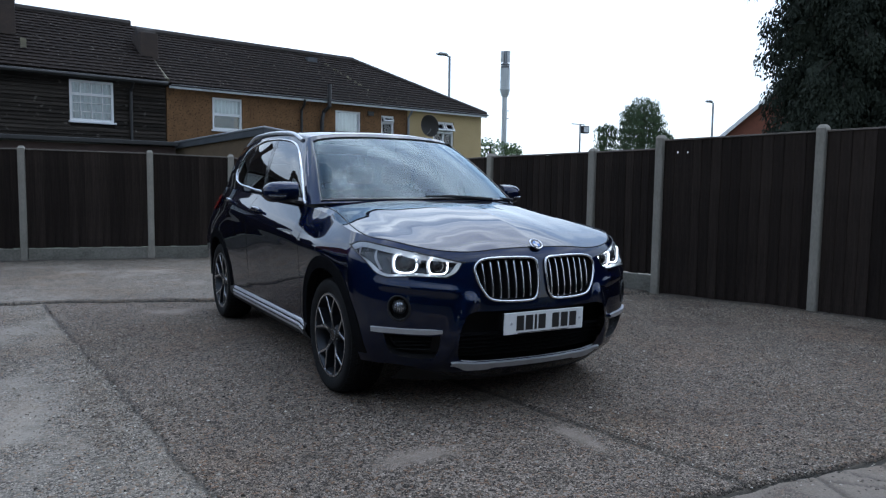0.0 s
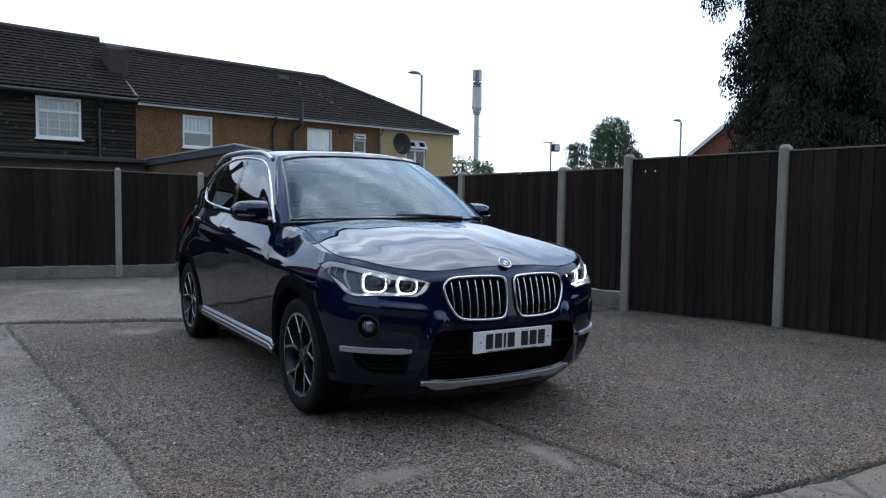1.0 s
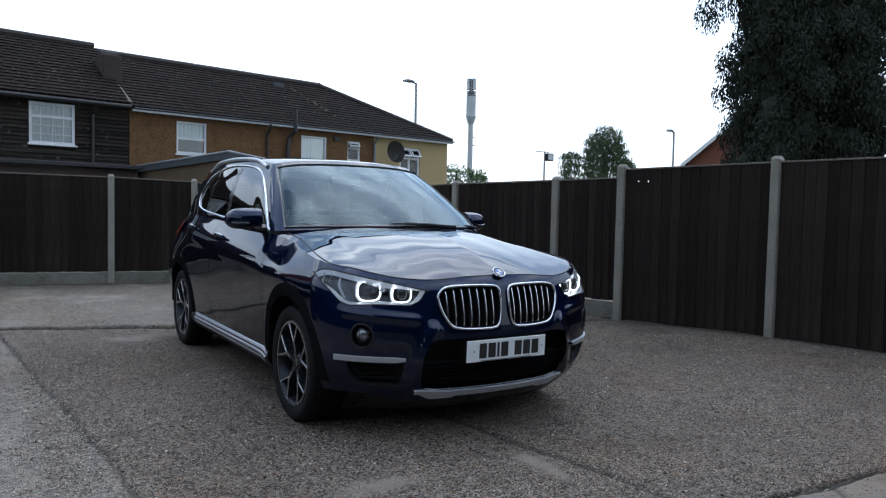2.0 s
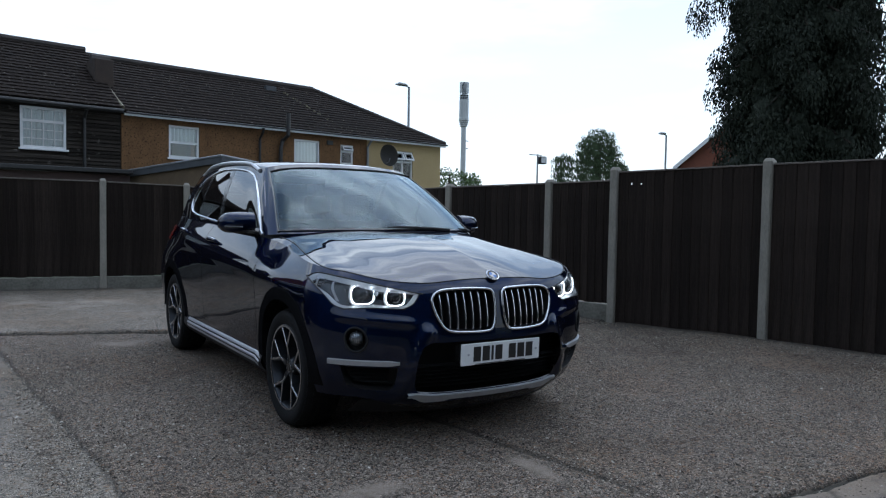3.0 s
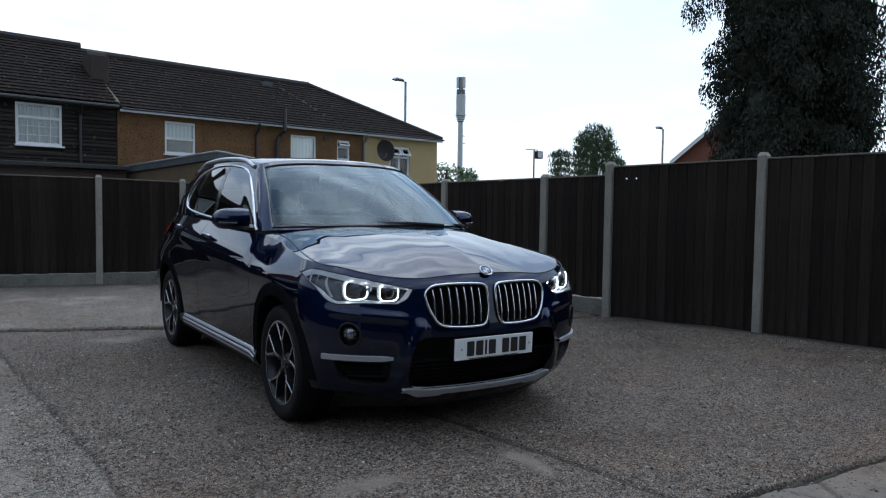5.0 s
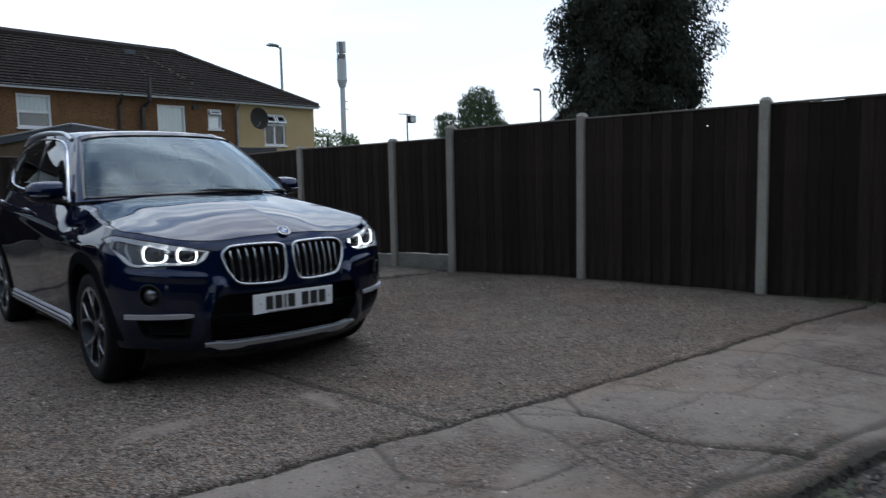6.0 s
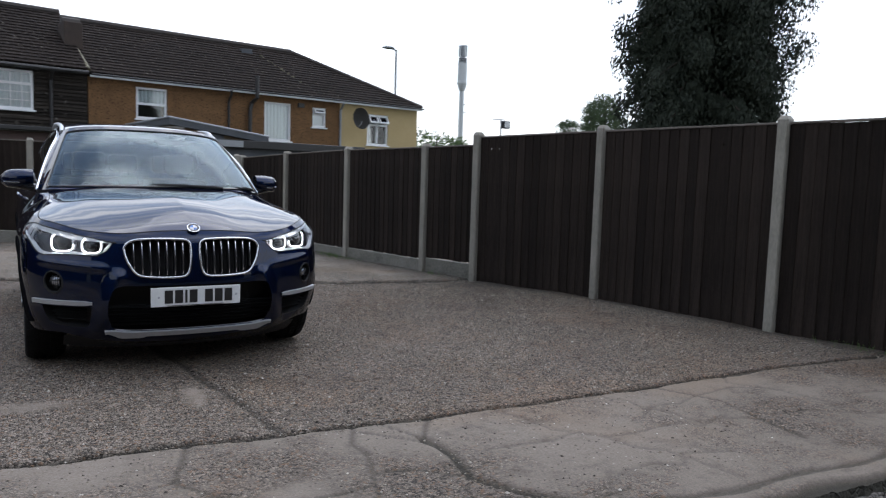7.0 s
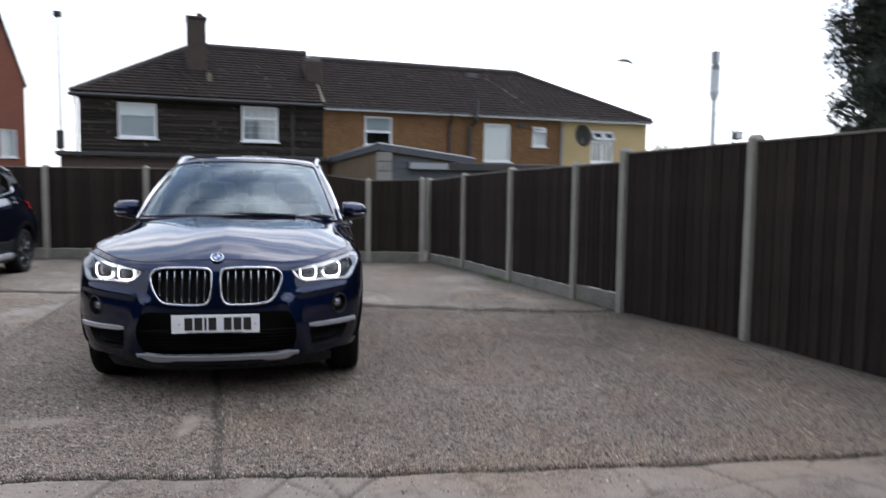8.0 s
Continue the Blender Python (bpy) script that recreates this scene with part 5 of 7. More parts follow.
def q_at_y(y, z):
    y0, y1 = NOSE(z) + NOSE_D, TAIL(z) - TAIL_D
    if y >= y0:
        return Q_NOSE + Q_SIDE * (y - y0) / (y1 - y0)
    c = max(0.0, min(1.0, 1 - (y - NOSE(z)) / NOSE_D)) ** (POWER / 2)
    return Q_NOSE * math.acos(c) / (math.pi / 2)


def q_at_x(x, z):
    w = half_width(NOSE(z) + NOSE_D, z)
    return Q_NOSE * math.asin(min(1.0, max(0.0, x / w)) ** (POWER / 2)) / (math.pi / 2)


def out_at(q, z, away):
    """A point off the skin along its outward side."""
    e = 0.004
    p = skin(q, z)
    n = (skin(q + e, z) - skin(max(q - e, 0.0), z)).cross(skin(q, z + e) - skin(q, z - e)).normalized()
    if n.dot(p - Vector((0, 0, 0.6))) < 0:
        n = -n
    return p + n * away


BELT = spline((-1.75, -1.5, -1.2, -0.8, -0.4, 0.2, 1.0, 1.6, 2.3), (0.920, 0.948, 0.985, 1.040, 1.072, 1.095, 1.130, 1.155, 1.14))
LIP = spline((0.0, 0.2, 0.42, 0.6, 0.74, 0.86), (0.876, 0.872, 0.858, 0.873, 0.905, 0.920))


def top_z(q):
    """Upper edge of the skin: bonnet front, wing top, then the belt line."""
    z = 0.9
    for _ in range(4):
        p = skin(q, z)
        blend = ease((p.y + 1.9) / 0.25)
        z = LIP(p.x) * (1 - blend) + BELT(p.y) * blend
    return z


def sill_z(q):
    p = skin(q, 0.5)
    if p.y < -1.3:
        return 0.185 + 0.085 * ease((p.x - 0.42) / 0.36)
    return 0.215


class Shell:
    """A grid over two parameters that can be parted along outlines."""

    def __init__(self, place, us, vs):
        self.place = place
        self.us, self.vs = us, vs
        self.par = np.array([[(u, v) for v in vs] for u in us], float)
        self.owner = {}

    def snap(self, line, near, key=None):
        """Pulls grid points onto an outline so that a cut follows it."""
        pts = np.array(line)
        flat = self.par.reshape(-1, 2)
        a, b = pts, np.roll(pts, -1, 0)
        lo, hi = pts.min(0) - near * 2, pts.max(0) + near * 2
        for i in np.nonzero(((flat > lo) & (flat < hi)).all(1))[0]:
            p = flat[i]
            d = b - a
            t = np.clip(((p - a) * d).sum(1) / np.maximum((d * d).sum(1), 1e-12), 0, 1)
            c = a + t[:, None] * d
            dist = np.hypot(*((c - p) / (1, 1)).T)
            k = dist.argmin()
            if dist[k] < near:
                flat[i] = c[k]
        self.par = flat.reshape(self.par.shape)

    def claim(self, line, name):
        """Gives the faces inside an outline to the part of that name."""
        pts = np.array(line)
        mid = (self.par[:-1, :-1] + self.par[1:, :-1] + self.par[:-1, 1:] + self.par[1:, 1:]) / 4
        inside = np.zeros(mid.shape[:2], bool)
        for (x0, y0), (x1, y1) in zip(pts, np.roll(pts, -1, 0)):
            crosses = (y0 > mid[..., 1]) != (y1 > mid[..., 1])
            with np.errstate(divide="ignore", invalid="ignore"):
                inside ^= crosses & (mid[..., 0] < (x1 - x0) * (mid[..., 1] - y0) / (y1 - y0 + 1e-15) + x0)
        for i, j in zip(*np.nonzero(inside)):
            self.owner[(i, j)] = name

    def piece(self, name, flip=1, lift=0.0):
        """The faces of one part, as a bmesh, on one side of the car."""
        bm, made = bmesh.new(), {}
        for i in range(len(self.us) - 1):
            for j in range(len(self.vs) - 1):
                if self.owner.get((i, j)) != name:
                    continue
                vs = []
                for a, b in ((i, j), (i + 1, j), (i + 1, j + 1), (i, j + 1)):
                    if (a, b) not in made:
                        p = self.cached(a, b)
                        made[(a, b)] = bm.verts.new((flip * p.x, p.y, p.z))
                    if made[(a, b)] not in vs:
                        vs.append(made[(a, b)])
                if len(vs) > 2:
                    try:
                        bm.faces.new(vs)
                    except ValueError:
                        pass
        if lift:
            bm.normal_update()
            for v in bm.verts:
                n = v.normal if v.normal.dot(v.co - Vector((0, v.co.y * 0.8, 0.7))) > 0 else -v.normal
                v.co += n * lift
        return bm

    def cached(self, a, b):
        if not hasattr(self, "_c"):
            self._c = {}
        if (a, b) not in self._c:
            self._c[(a, b)] = self.place(*self.par[a, b])
        return self._c[(a, b)]


def both(pieces):
    """Joins right and left halves into one bmesh."""
    whole = bmesh.new()
    for bm in pieces:
        me = bpy.data.meshes.new("half")
        bm.to_mesh(me)
        bm.free()
        whole.from_mesh(me)
        bpy.data.meshes.remove(me)
    bmesh.ops.remove_doubles(whole, verts=whole.verts[:], dist=0.0008)
    return whole


def front_line(pts, n=10):
    """An outline on the nose given as (distance from the middle, height)."""
    return [(q_at_x(x, z), z) for x, z in outline(pts, n)]


KIDNEY = front_line([(0.042, 0.814), (0.12, 0.824), (0.27, 0.824), (0.352, 0.814), (0.388, 0.780), (0.385, 0.730), (0.362, 0.672), (0.322, 0.622), (0.25, 0.606), (0.11, 0.603), (0.052, 0.617), (0.030, 0.675), (0.027, 0.768)])
LAMP_TIP, LAMP_FOOT, LAMP_HEEL, LAMP_TAIL = (q_at_x(0.447, 0.806), 0.806), (q_at_x(0.535, 0.730), 0.730), (q_at_x(0.795, 0.729), 0.729), (q_at_y(-1.632, 0.877), 0.877)
HEADLAMP = outline([LAMP_TIP, LAMP_TIP, (q_at_x(0.602, 0.842), 0.842), (q_at_x(0.741, 0.876), 0.876), (q_at_y(-1.70, 0.90), 0.900), LAMP_TAIL, LAMP_TAIL,
                    (q_at_x(0.872, 0.815), 0.815), (q_at_x(0.836, 0.750), 0.750), LAMP_HEEL, LAMP_HEEL, (q_at_x(0.689, 0.735), 0.735), LAMP_FOOT, LAMP_FOOT, (q_at_x(0.482, 0.757), 0.757)], 7)
FOG = [(q_at_x(0.755, 0.575) + 0.062 * math.cos(t), 0.575 + 0.062 * math.sin(t)) for t in (2 * math.pi * k / 36 for k in range(36))]
INTAKE = front_line([(0.0, 0.555), (0.0, 0.555), (0.30, 0.555), (0.435, 0.550), (0.474, 0.48), (0.482, 0.41), (0.468, 0.34), (0.43, 0.288), (0.30, 0.284), (0.0, 0.284), (0.0, 0.284)], 6)
SIDE_INTAKE = front_line([(0.563, 0.432), (0.563, 0.432), (0.68, 0.434), (0.81, 0.440), (0.81, 0.440), (0.785, 0.365), (0.735, 0.322), (0.62, 0.308), (0.575, 0.325)], 8)


def arch_line(wy, r):
    pts = []
    for k in range(61):
        a = math.pi * (-0.18 + 1.36 * k / 60)
        y, z = wy + r * math.cos(a), WHEEL_Z + 0.012 + r * math.sin(a)
        pts.append((q_at_y(y, z), z))
    return pts


def cabin_curves():
    base_f, roof_f = (0.80, -1.03, 0.40), (0.590, -0.215, 0.185)
    edge_x = spline((0.0, 0.2, 0.5, 0.8, 1.0), (0.590, 0.604, 0.610, 0.595, 0.565))
    edge_z = spline((0.0, 0.15, 0.4, 0.7, 1.0), (1.515, 1.548, 1.572, 1.566, 1.525))

    def belt(c):
        if c <= 1:
            t = math.pi / 2 * c
            w, y0, d = base_f
            return Vector((w * math.sin(t) ** (2 / 2.3), y0 + d * (1 - max(0.0, math.cos(t)) ** (2 / 2.3)), 1.088 - 0.03 * c * c))
        if c <= 2:
            y = -0.63 + (1.80 + 0.63) * (c - 1)
            z = BELT(y) + 0.002
            edge = half_width(y, z) - 0.016
            return Vector((0.80 + (edge - 0.80) * ease((c - 1) / 0.12), y, 1.058 + (z - 1.058) * ease((c - 1) / 0.12)))
        t = math.pi / 2 * (c - 2)
        w = half_width(1.80, BELT(1.80)) - 0.016
        return Vector((w * max(0.0, math.cos(t)) ** (2 / 2.6), 1.80 + 0.30 * math.sin(t) ** (2 / 2.6), BELT(1.8) + 0.002))

    def roof(c):
        if c <= 1:
            t = math.pi / 2 * c
            w, y0, d = roof_f
            return Vector((w * math.sin(t) ** (2 / 2.3), y0 + d * (1 - max(0.0, math.cos(t)) ** (2 / 2.3)), 1.570 - 0.055 * c * c))
        if c <= 2:
            return Vector((edge_x(c - 1), -0.03 + (1.70 + 0.03) * (c - 1), edge_z(c - 1)))
        t = math.pi / 2 * (c - 2)
        return Vector((0.565 * max(0.0, math.cos(t)) ** (2 / 2.6), 1.70 + 0.13 * math.sin(t) ** (2 / 2.6), 1.525 + 0.05 * math.sin(t)))
    return belt, roof


CABIN_BELT, CABIN_ROOF = cabin_curves()


def cabin(c, v):
    a, b = CABIN_BELT(c), CABIN_ROOF(c)
    p = a.lerp(b, v)
    side = ease((c - 0.85) / 0.3)
    flat = Vector((p.x, (p.y - 0.4) * (0.35 if side > 0.5 else 1.0), 0))
    lean = Vector((1, 0, 0.25)) * side + Vector((0, -0.65, 0.8)) * (1 - side) if c < 2 else Vector((0, 1, 0.4))
    return p + lean.normalized() * (0.030 if c > 0.9 else 0.022) * math.sin(math.pi * v)


def coons(front, back, mid, side, ns, nt):
    """A patch between its four edge curves, right half; s from the middle outwards, t from front to back."""
    rows = []
    c00, c10, c01, c11 = front(0), front(1), back(0), back(1)
    for i in range(ns + 1):
        s = i / ns
        row = []
        for j in range(nt + 1):
            t = j / nt
            p = front(s) * (1 - t) + back(s) * t + mid(t) * (1 - s) + side(t) * s
            p -= c00 * (1 - s) * (1 - t) + c10 * s * (1 - t) + c01 * (1 - s) * t + c11 * s * t
            row.append(p)
        rows.append(row)
    return rows


def mirrored(rows):
    out_bm = bmesh.new()
    for f in (1, -1):
        sheet(out_bm, [[(f * p[0], p[1], p[2]) for p in row] for row in rows])
    bmesh.ops.remove_doubles(out_bm, verts=out_bm.verts[:], dist=0.0008)
    return out_bm


def ribbon(bm, pts, place, width, lift, flip=1):
    """A thin strip on a surface along parameters, such as a shut line."""
    rows = [[], []]
    for k, (u, v) in enumerate(pts):
        a, b = pts[max(k - 1, 0)], pts[min(k + 1, len(pts) - 1)]
        d = np.array([b[0] - a[0], b[1] - a[1]], float)
        d /= max(np.hypot(*d), 1e-9)
        for row, s in zip(rows, (-0.5, 0.5)):
            p = place(u - d[1] * width * s, v + d[0] * width * s, lift)
            row.append((flip * p.x, p.y, p.z))
    return sheet(bm, rows)


def road_wheel(car, sx, wy):
    """Tyre, rim, five forked spokes, nuts and cap; the outer face looks along sx."""
    hub = new("wheel")
    hub.parent = car
    hub.matrix_basis = pose(sx * 0.785, wy, WHEEL_Z, 0, 0, 0 if sx > 0 else 180)
    prof = [(0.245, -0.10), (0.290, -0.115), (0.312, -0.108), (0.322, -0.09), (0.329, -0.06), (0.329, 0.0),
            (0.329, 0.06), (0.322, 0.090), (0.312, 0.108), (0.295, 0.113), (0.270, 0.110), (0.250, 0.104), (0.240, 0.095), (0.236, 0.085)]
    part("tyre", lathe(bmesh.new(), prof, "x", 64), RUBBER, hub, "black road tyre", smooth=True, angle=50)
    bm = bmesh.new()
    for k in range(56):
        for m, (x0, x1) in enumerate(((-0.098, -0.063), (-0.056, -0.024), (-0.005, 0.027), (0.045, 0.066), (0.069, 0.100))):
            a0 = 2 * math.pi * (k + 0.4 * (m % 2)) / 56
            slant = 0.035 if m < 2 else -0.035 if m > 2 else 0.0
            r0, r1 = (0.3365 if abs(x) < 0.06 else 0.3365 - 0.36 * (abs(x) - 0.06) for x in (x0, x1))
            ring = [(x0, a0, r0), (x1, a0 + slant, r1), (x1, a0 + slant + 0.085, r1), (x0, a0 + 0.085, r0)]
            top_vs = [bm.verts.new((x, r * math.cos(a), r * math.sin(a))) for x, a, r in ring]
            low_vs = [bm.verts.new((x, (r - 0.012) * math.cos(a), (r - 0.012) * math.sin(a))) for x, a, r in ring]
            bm.faces.new(top_vs)
            for i in range(4):
                bm.faces.new((top_vs[i], low_vs[i], low_vs[(i + 1) % 4], top_vs[(i + 1) % 4]))
    bmesh.ops.recalc_face_normals(bm, faces=bm.faces[:])
    part("tread", bm, RUBBER, hub, "worn tread blocks")
    bm = lathe(bmesh.new(), [(0.238, 0.102), (0.243, 0.1), (0.243, -0.10), (0.215, -0.10), (0.208, 0.02), (0.220, 0.085), (0.230, 0.1)], "x", 56)
    part("rim", bm, ALLOY, hub, "dark grey alloy rim", smooth=True)
    part("rim_edge", lathe(bmesh.new(), [(0.2285, 0.1015), (0.2285, 0.1045), (0.2395, 0.1045), (0.2395, 0.1015)], "x", 56), ALLOY_CUT, hub, "bright machined rim edge", smooth=True)
    part("brake_disc", lathe(bmesh.new(), [(0.0, -0.03), (0.165, -0.03), (0.165, -0.012), (0.0, -0.012)], "x", 36), PIPE, hub)
    part("hub", lathe(bmesh.new(), [(0.0, 0.078), (0.050, 0.078), (0.064, 0.066), (0.070, 0.02), (0.070, -0.02), (0.0, -0.02)], "x", 28), ALLOY, hub, smooth=True)
    part("hub_cap", lathe(bmesh.new(), [(0.0, 0.0835), (0.024, 0.083), (0.028, 0.078)], "x", 24), GLOSS_BLACK, hub)
    part("cap_ring", lathe(bmesh.new(), [(0.029, 0.077), (0.029, 0.084), (0.033, 0.084), (0.034, 0.077)], "x", 24), ALLOY_CUT, hub)

    def bar(bm, p0, p1, w0, w1, x00, x01, x10, x11):
        """A tapering arm in the wheel's plane, from x00..x01 deep at its root to x10..x11 at its end."""
        a, b = Vector(p0), Vector(p1)
        n = Vector((-(b - a).y, (b - a).x)).normalized()
        vs = [bm.verts.new((x, q.x, q.y)) for q, x in ((a - n * w0, x00), (a + n * w0, x00), (b + n * w1, x10), (b - n * w1, x10), (a - n * w0 * 0.7, x01), (a + n * w0 * 0.7, x01), (b + n * w1 * 0.7, x11), (b - n * w1 * 0.7, x11))]
        for f in ((0, 1, 2, 3), (7, 6, 5, 4), (0, 4, 5, 1), (1, 5, 6, 2), (2, 6, 7, 3), (3, 7, 4, 0)):
            bm.faces.new([vs[i] for i in f])

    for k in range(5):
        t = 2 * math.pi * k / 5 + math.pi / 2

        def at(r, da):
            return (r * math.cos(t + da), r * math.sin(t + da))
        spoke, face = bmesh.new(), bmesh.new()
        bar(spoke, at(0.045, 0), at(0.128, 0), 0.024, 0.020, 0.03, 0.082, 0.045, 0.094)
        bar(face, at(0.060, 0), at(0.128, 0), 0.010, 0.008, 0.080, 0.0835, 0.092, 0.0962)
        for s in (-1, 1):
            bar(spoke, at(0.118, s * 0.04), at(0.232, s * 0.29), 0.015, 0.011, 0.045, 0.094, 0.06, 0.1)
            bar(face, at(0.122, s * 0.03), at(0.230, s * 0.285), 0.0075, 0.0075, 0.092, 0.0962, 0.098, 0.1018)
        arm = part("spoke", spoke, ALLOY, hub)
        part("spoke_face", face, ALLOY_CUT, arm, "bright machined face")
        part("wheel_nut", lathe(bmesh.new(), [(0.0, 0.066), (0.010, 0.066), (0.011, 0.04)], "x", 6, (0.012, 0.045 * math.cos(t + 0.63), 0.045 * math.sin(t + 0.63))), GALVANISED, hub)
    return hub


def build_car(paint, at_pose, label, plate=True):
    car = thing("car", at_pose, label, "car", "parked cars")
    # lower body
    us = np.concatenate([np.linspace(0, Q_NOSE + 0.9, 136), np.linspace(Q_NOSE + 0.9, Q_NOSE + Q_SIDE, 120)[1:], np.linspace(Q_NOSE + Q_SIDE, Q_NOSE + Q_SIDE + Q_TAIL, 26)[1:]])
    fr = np.linspace(0, 1, 58)
    body = Shell(skin, us, fr)
    for i, u in enumerate(us):
        lo, hi = sill_z(u), top_z(u)
        body.par[i, :, 1] = lo + (hi - lo) * fr
    cuts = [("headlamp", HEADLAMP), ("grille", KIDNEY), ("fog", FOG), ("intake", INTAKE), ("side_intake", SIDE_INTAKE), *(("arch", arch_line(wy, ARCH_R)) for wy in WHEELS_Y)]
    for name, line in cuts:
        body.snap(line, 0.0085)
    for i in range(len(us)):
        for j in range(len(fr)):
            body.par[i, j, 0] = max(0.0, body.par[i, j, 0])
    for i in range(len(us) - 1):
        for j in range(len(fr) - 1):
            body.owner[(i, j)] = "body"
    for name, line in cuts:
        body.claim(line, name)
    shell = part("body", both([body.piece("body", f) for f in (1, -1)]), paint, car, smooth=True, angle=38)

    # bonnet
    qc = q_at_y(-1.66, 0.92)
    q_end = q_at_y(-0.80, 1.04)
    end = skin(q_end, top_z(q_end))

    def hood_front(s):
        return skin(s * qc, top_z(s * qc))

    def hood_side(t):
        q = qc + (q_end - qc) * t
        return skin(q, top_z(q))

    def hood_back(s):
        return Vector((end.x * s, -1.05 + (end.y + 1.05) * s ** 2.2, 1.098 + (end.z - 1.098) * s ** 3.4 + 0.016 * s * s * (1 - s ** 4)))

    BONNET_RISE = spline((0, 0.06, 0.15, 0.3, 0.5, 0.75, 1), (0, 0.145, 0.315, 0.545, 0.75, 0.905, 1))

    def hood_mid(t):
        a, b = hood_front(0), hood_back(0)
        g = BONNET_RISE(t)
        return Vector((0, a.y + (b.y - a.y) * t, a.z + (b.z - a.z) * g))
    rows = coons(hood_front, hood_back, hood_mid, hood_side, 72, 60)
    for i, row in enumerate(rows):
        s = i / 72
        for j, p in enumerate(row):
            t = j / 60
            swell = 0.008 * t * (1 - t) ** 2 * (1 - s ** 2)
            # a raised middle whose edges run together towards the grille
            step = 0.004 * (1 - ease((p.x - 0.36 - 0.17 * t) / 0.2))
            p.z += (swell + step * ease(t / 0.3) * ease((1 - t) / 0.2)) * (1 - s ** 12) * ease(t / 0.2)
    lid = 67
    part("bonnet", mirrored(rows[:lid + 1]), paint, car, smooth=True, angle=60)
    for f in (1, -1):
        part("wing_top", sheet(bmesh.new(), [[(f * p.x, p.y, p.z) for p in row] for row in rows[lid:]]), paint, car, smooth=True, angle=60)
        pts = [row[0] for row in rows[:lid + 1]] + rows[lid][1:]
        part("bonnet_gap", tube(bmesh.new(), [(f * p.x, p.y, p.z + 0.0004) for p in pts], 0.003, 5), PLASTIC, car)

    # cabin
    cs = np.concatenate([np.linspace(0, 1, 46), np.linspace(1, 2, 90)[1:], np.linspace(2, 3, 24)[1:]])
    vs = np.linspace(0, 1, 34)
    top = Shell(cabin, cs, vs)
    SCREEN = [(-0.05, 0.03), (0.45, 0.03), (0.70, 0.035), (0.745, 0.07), (0.762, 0.5), (0.775, 0.86), (0.73, 0.905), (0.45, 0.925), (-0.05, 0.925)]
    DLO = outline([(0.972, 0.04), (0.972, 0.04), (0.985, 0.32), (1.008, 0.62), (1.04, 0.83), (1.10, 0.915), (1.20, 0.94), (1.36, 0.94), (1.53, 0.91), (1.69, 0.79), (1.765, 0.55), (1.79, 0.34), (1.77, 0.20), (1.70, 0.125), (1.50, 0.07), (1.25, 0.05)], 8)
    BACKLIGHT = [(2.35, 0.2), (3.05, 0.2), (3.05, 0.85), (2.35, 0.85)]
    for line in (SCREEN, DLO, BACKLIGHT):
        top.snap(line, 0.010)
    top.par[:, :, 0] = np.clip(top.par[:, :, 0], 0, 3)
    for i in range(len(cs) - 1):
        for j in range(len(vs) - 1):
            top.owner[(i, j)] = "pillars"
    top.claim(SCREEN, "screen")
    top.claim(BACKLIGHT, "backlight")
    top.claim(DLO, "side")
    for (i, j), name in list(top.owner.items()):
        if name == "side":
            c, v = top.par[i, j]
            lean, quarter = c + 0.08 * v, c + 0.03 * v
            top.owner[(i, j)] = "pillar_trim" if 1.355 < lean < 1.395 else "side_front" if lean < 1.37 else "quarter_trim" if 1.60 < quarter < 1.624 else "side_rear" if quarter < 1.61 else "side_quarter"
    part("cabin_frame", both([top.piece("pillars", f) for f in (1, -1)]), paint, car, smooth=True, angle=38)
    glazing = part("windscreen", both([top.piece("screen", f) for f in (1, -1)]), GLASS_FRONT, car, "clear laminated windscreen", smooth=True)
    glazing.visible_shadow = False
    part("rear_window", both([top.piece("backlight", f) for f in (1, -1)]), GLASS_REAR, car, smooth=True)
    for f in (1, -1):
        part("front_side_window", top.piece("side_front", f), GLASS_SIDE, car, smooth=True)
        part("quarter_window", top.piece("side_quarter", f), GLASS_REAR, car, "dark tinted glass", smooth=True)
        part("rear_side_window", top.piece("side_rear", f), GLASS_REAR, car, "dark tinted glass", smooth=True)
        for trim in ("pillar_trim", "quarter_trim"):
            part("door_pillar", top.piece(trim, f, 0.001), GLOSS_BLACK, car, smooth=True)
        line = [cabin(c, v) for c, v in DLO]
        part("window_surround", tube(bmesh.new(), [(f * (p.x + 0.003), p.y, p.z) for p in line], 0.009, 8, closed=True), CHROME, car, "bright satin window surround", smooth=True)
        line = [cabin(max(c, 0), v) for c, v in outline([(0.0, 0.03)] + SCREEN[1:8] + [(0.0, 0.925)], 8, closed=False)]
        part("screen_seal", tube(bmesh.new(), [(f * p.x, p.y - 0.002, p.z + 0.002) for p in line], 0.0065, 6), GLOSS_BLACK, car)
    bm = bmesh.new()
    band = [[cabin(c, v) + Vector((0, -0.004, 0.003)) for c in np.linspace(0, 0.72, 24)] for v in (0.03, 0.05)]
    for f in (1, -1):
        sheet(bm, [[(f * p.x, p.y, p.z) for p in row] for row in band])
    part("screen_band", bm, GLOSS_BLACK, car, smooth=True)
    bm = bmesh.new()
    for f in (1, -1):
        for cc, vv in ((np.linspace(0.715, 0.755, 4), np.linspace(0.05, 0.91, 20)), (np.linspace(0, 0.715, 24), np.linspace(0.885, 0.922, 3)), (np.linspace(0, 0.13, 5), np.linspace(0.79, 0.885, 4))):
            sheet(bm, [[(f * p.x, p.y + 0.006, p.z - 0.005) for p in (cabin(u, v) for u in cc)] for v in vv])
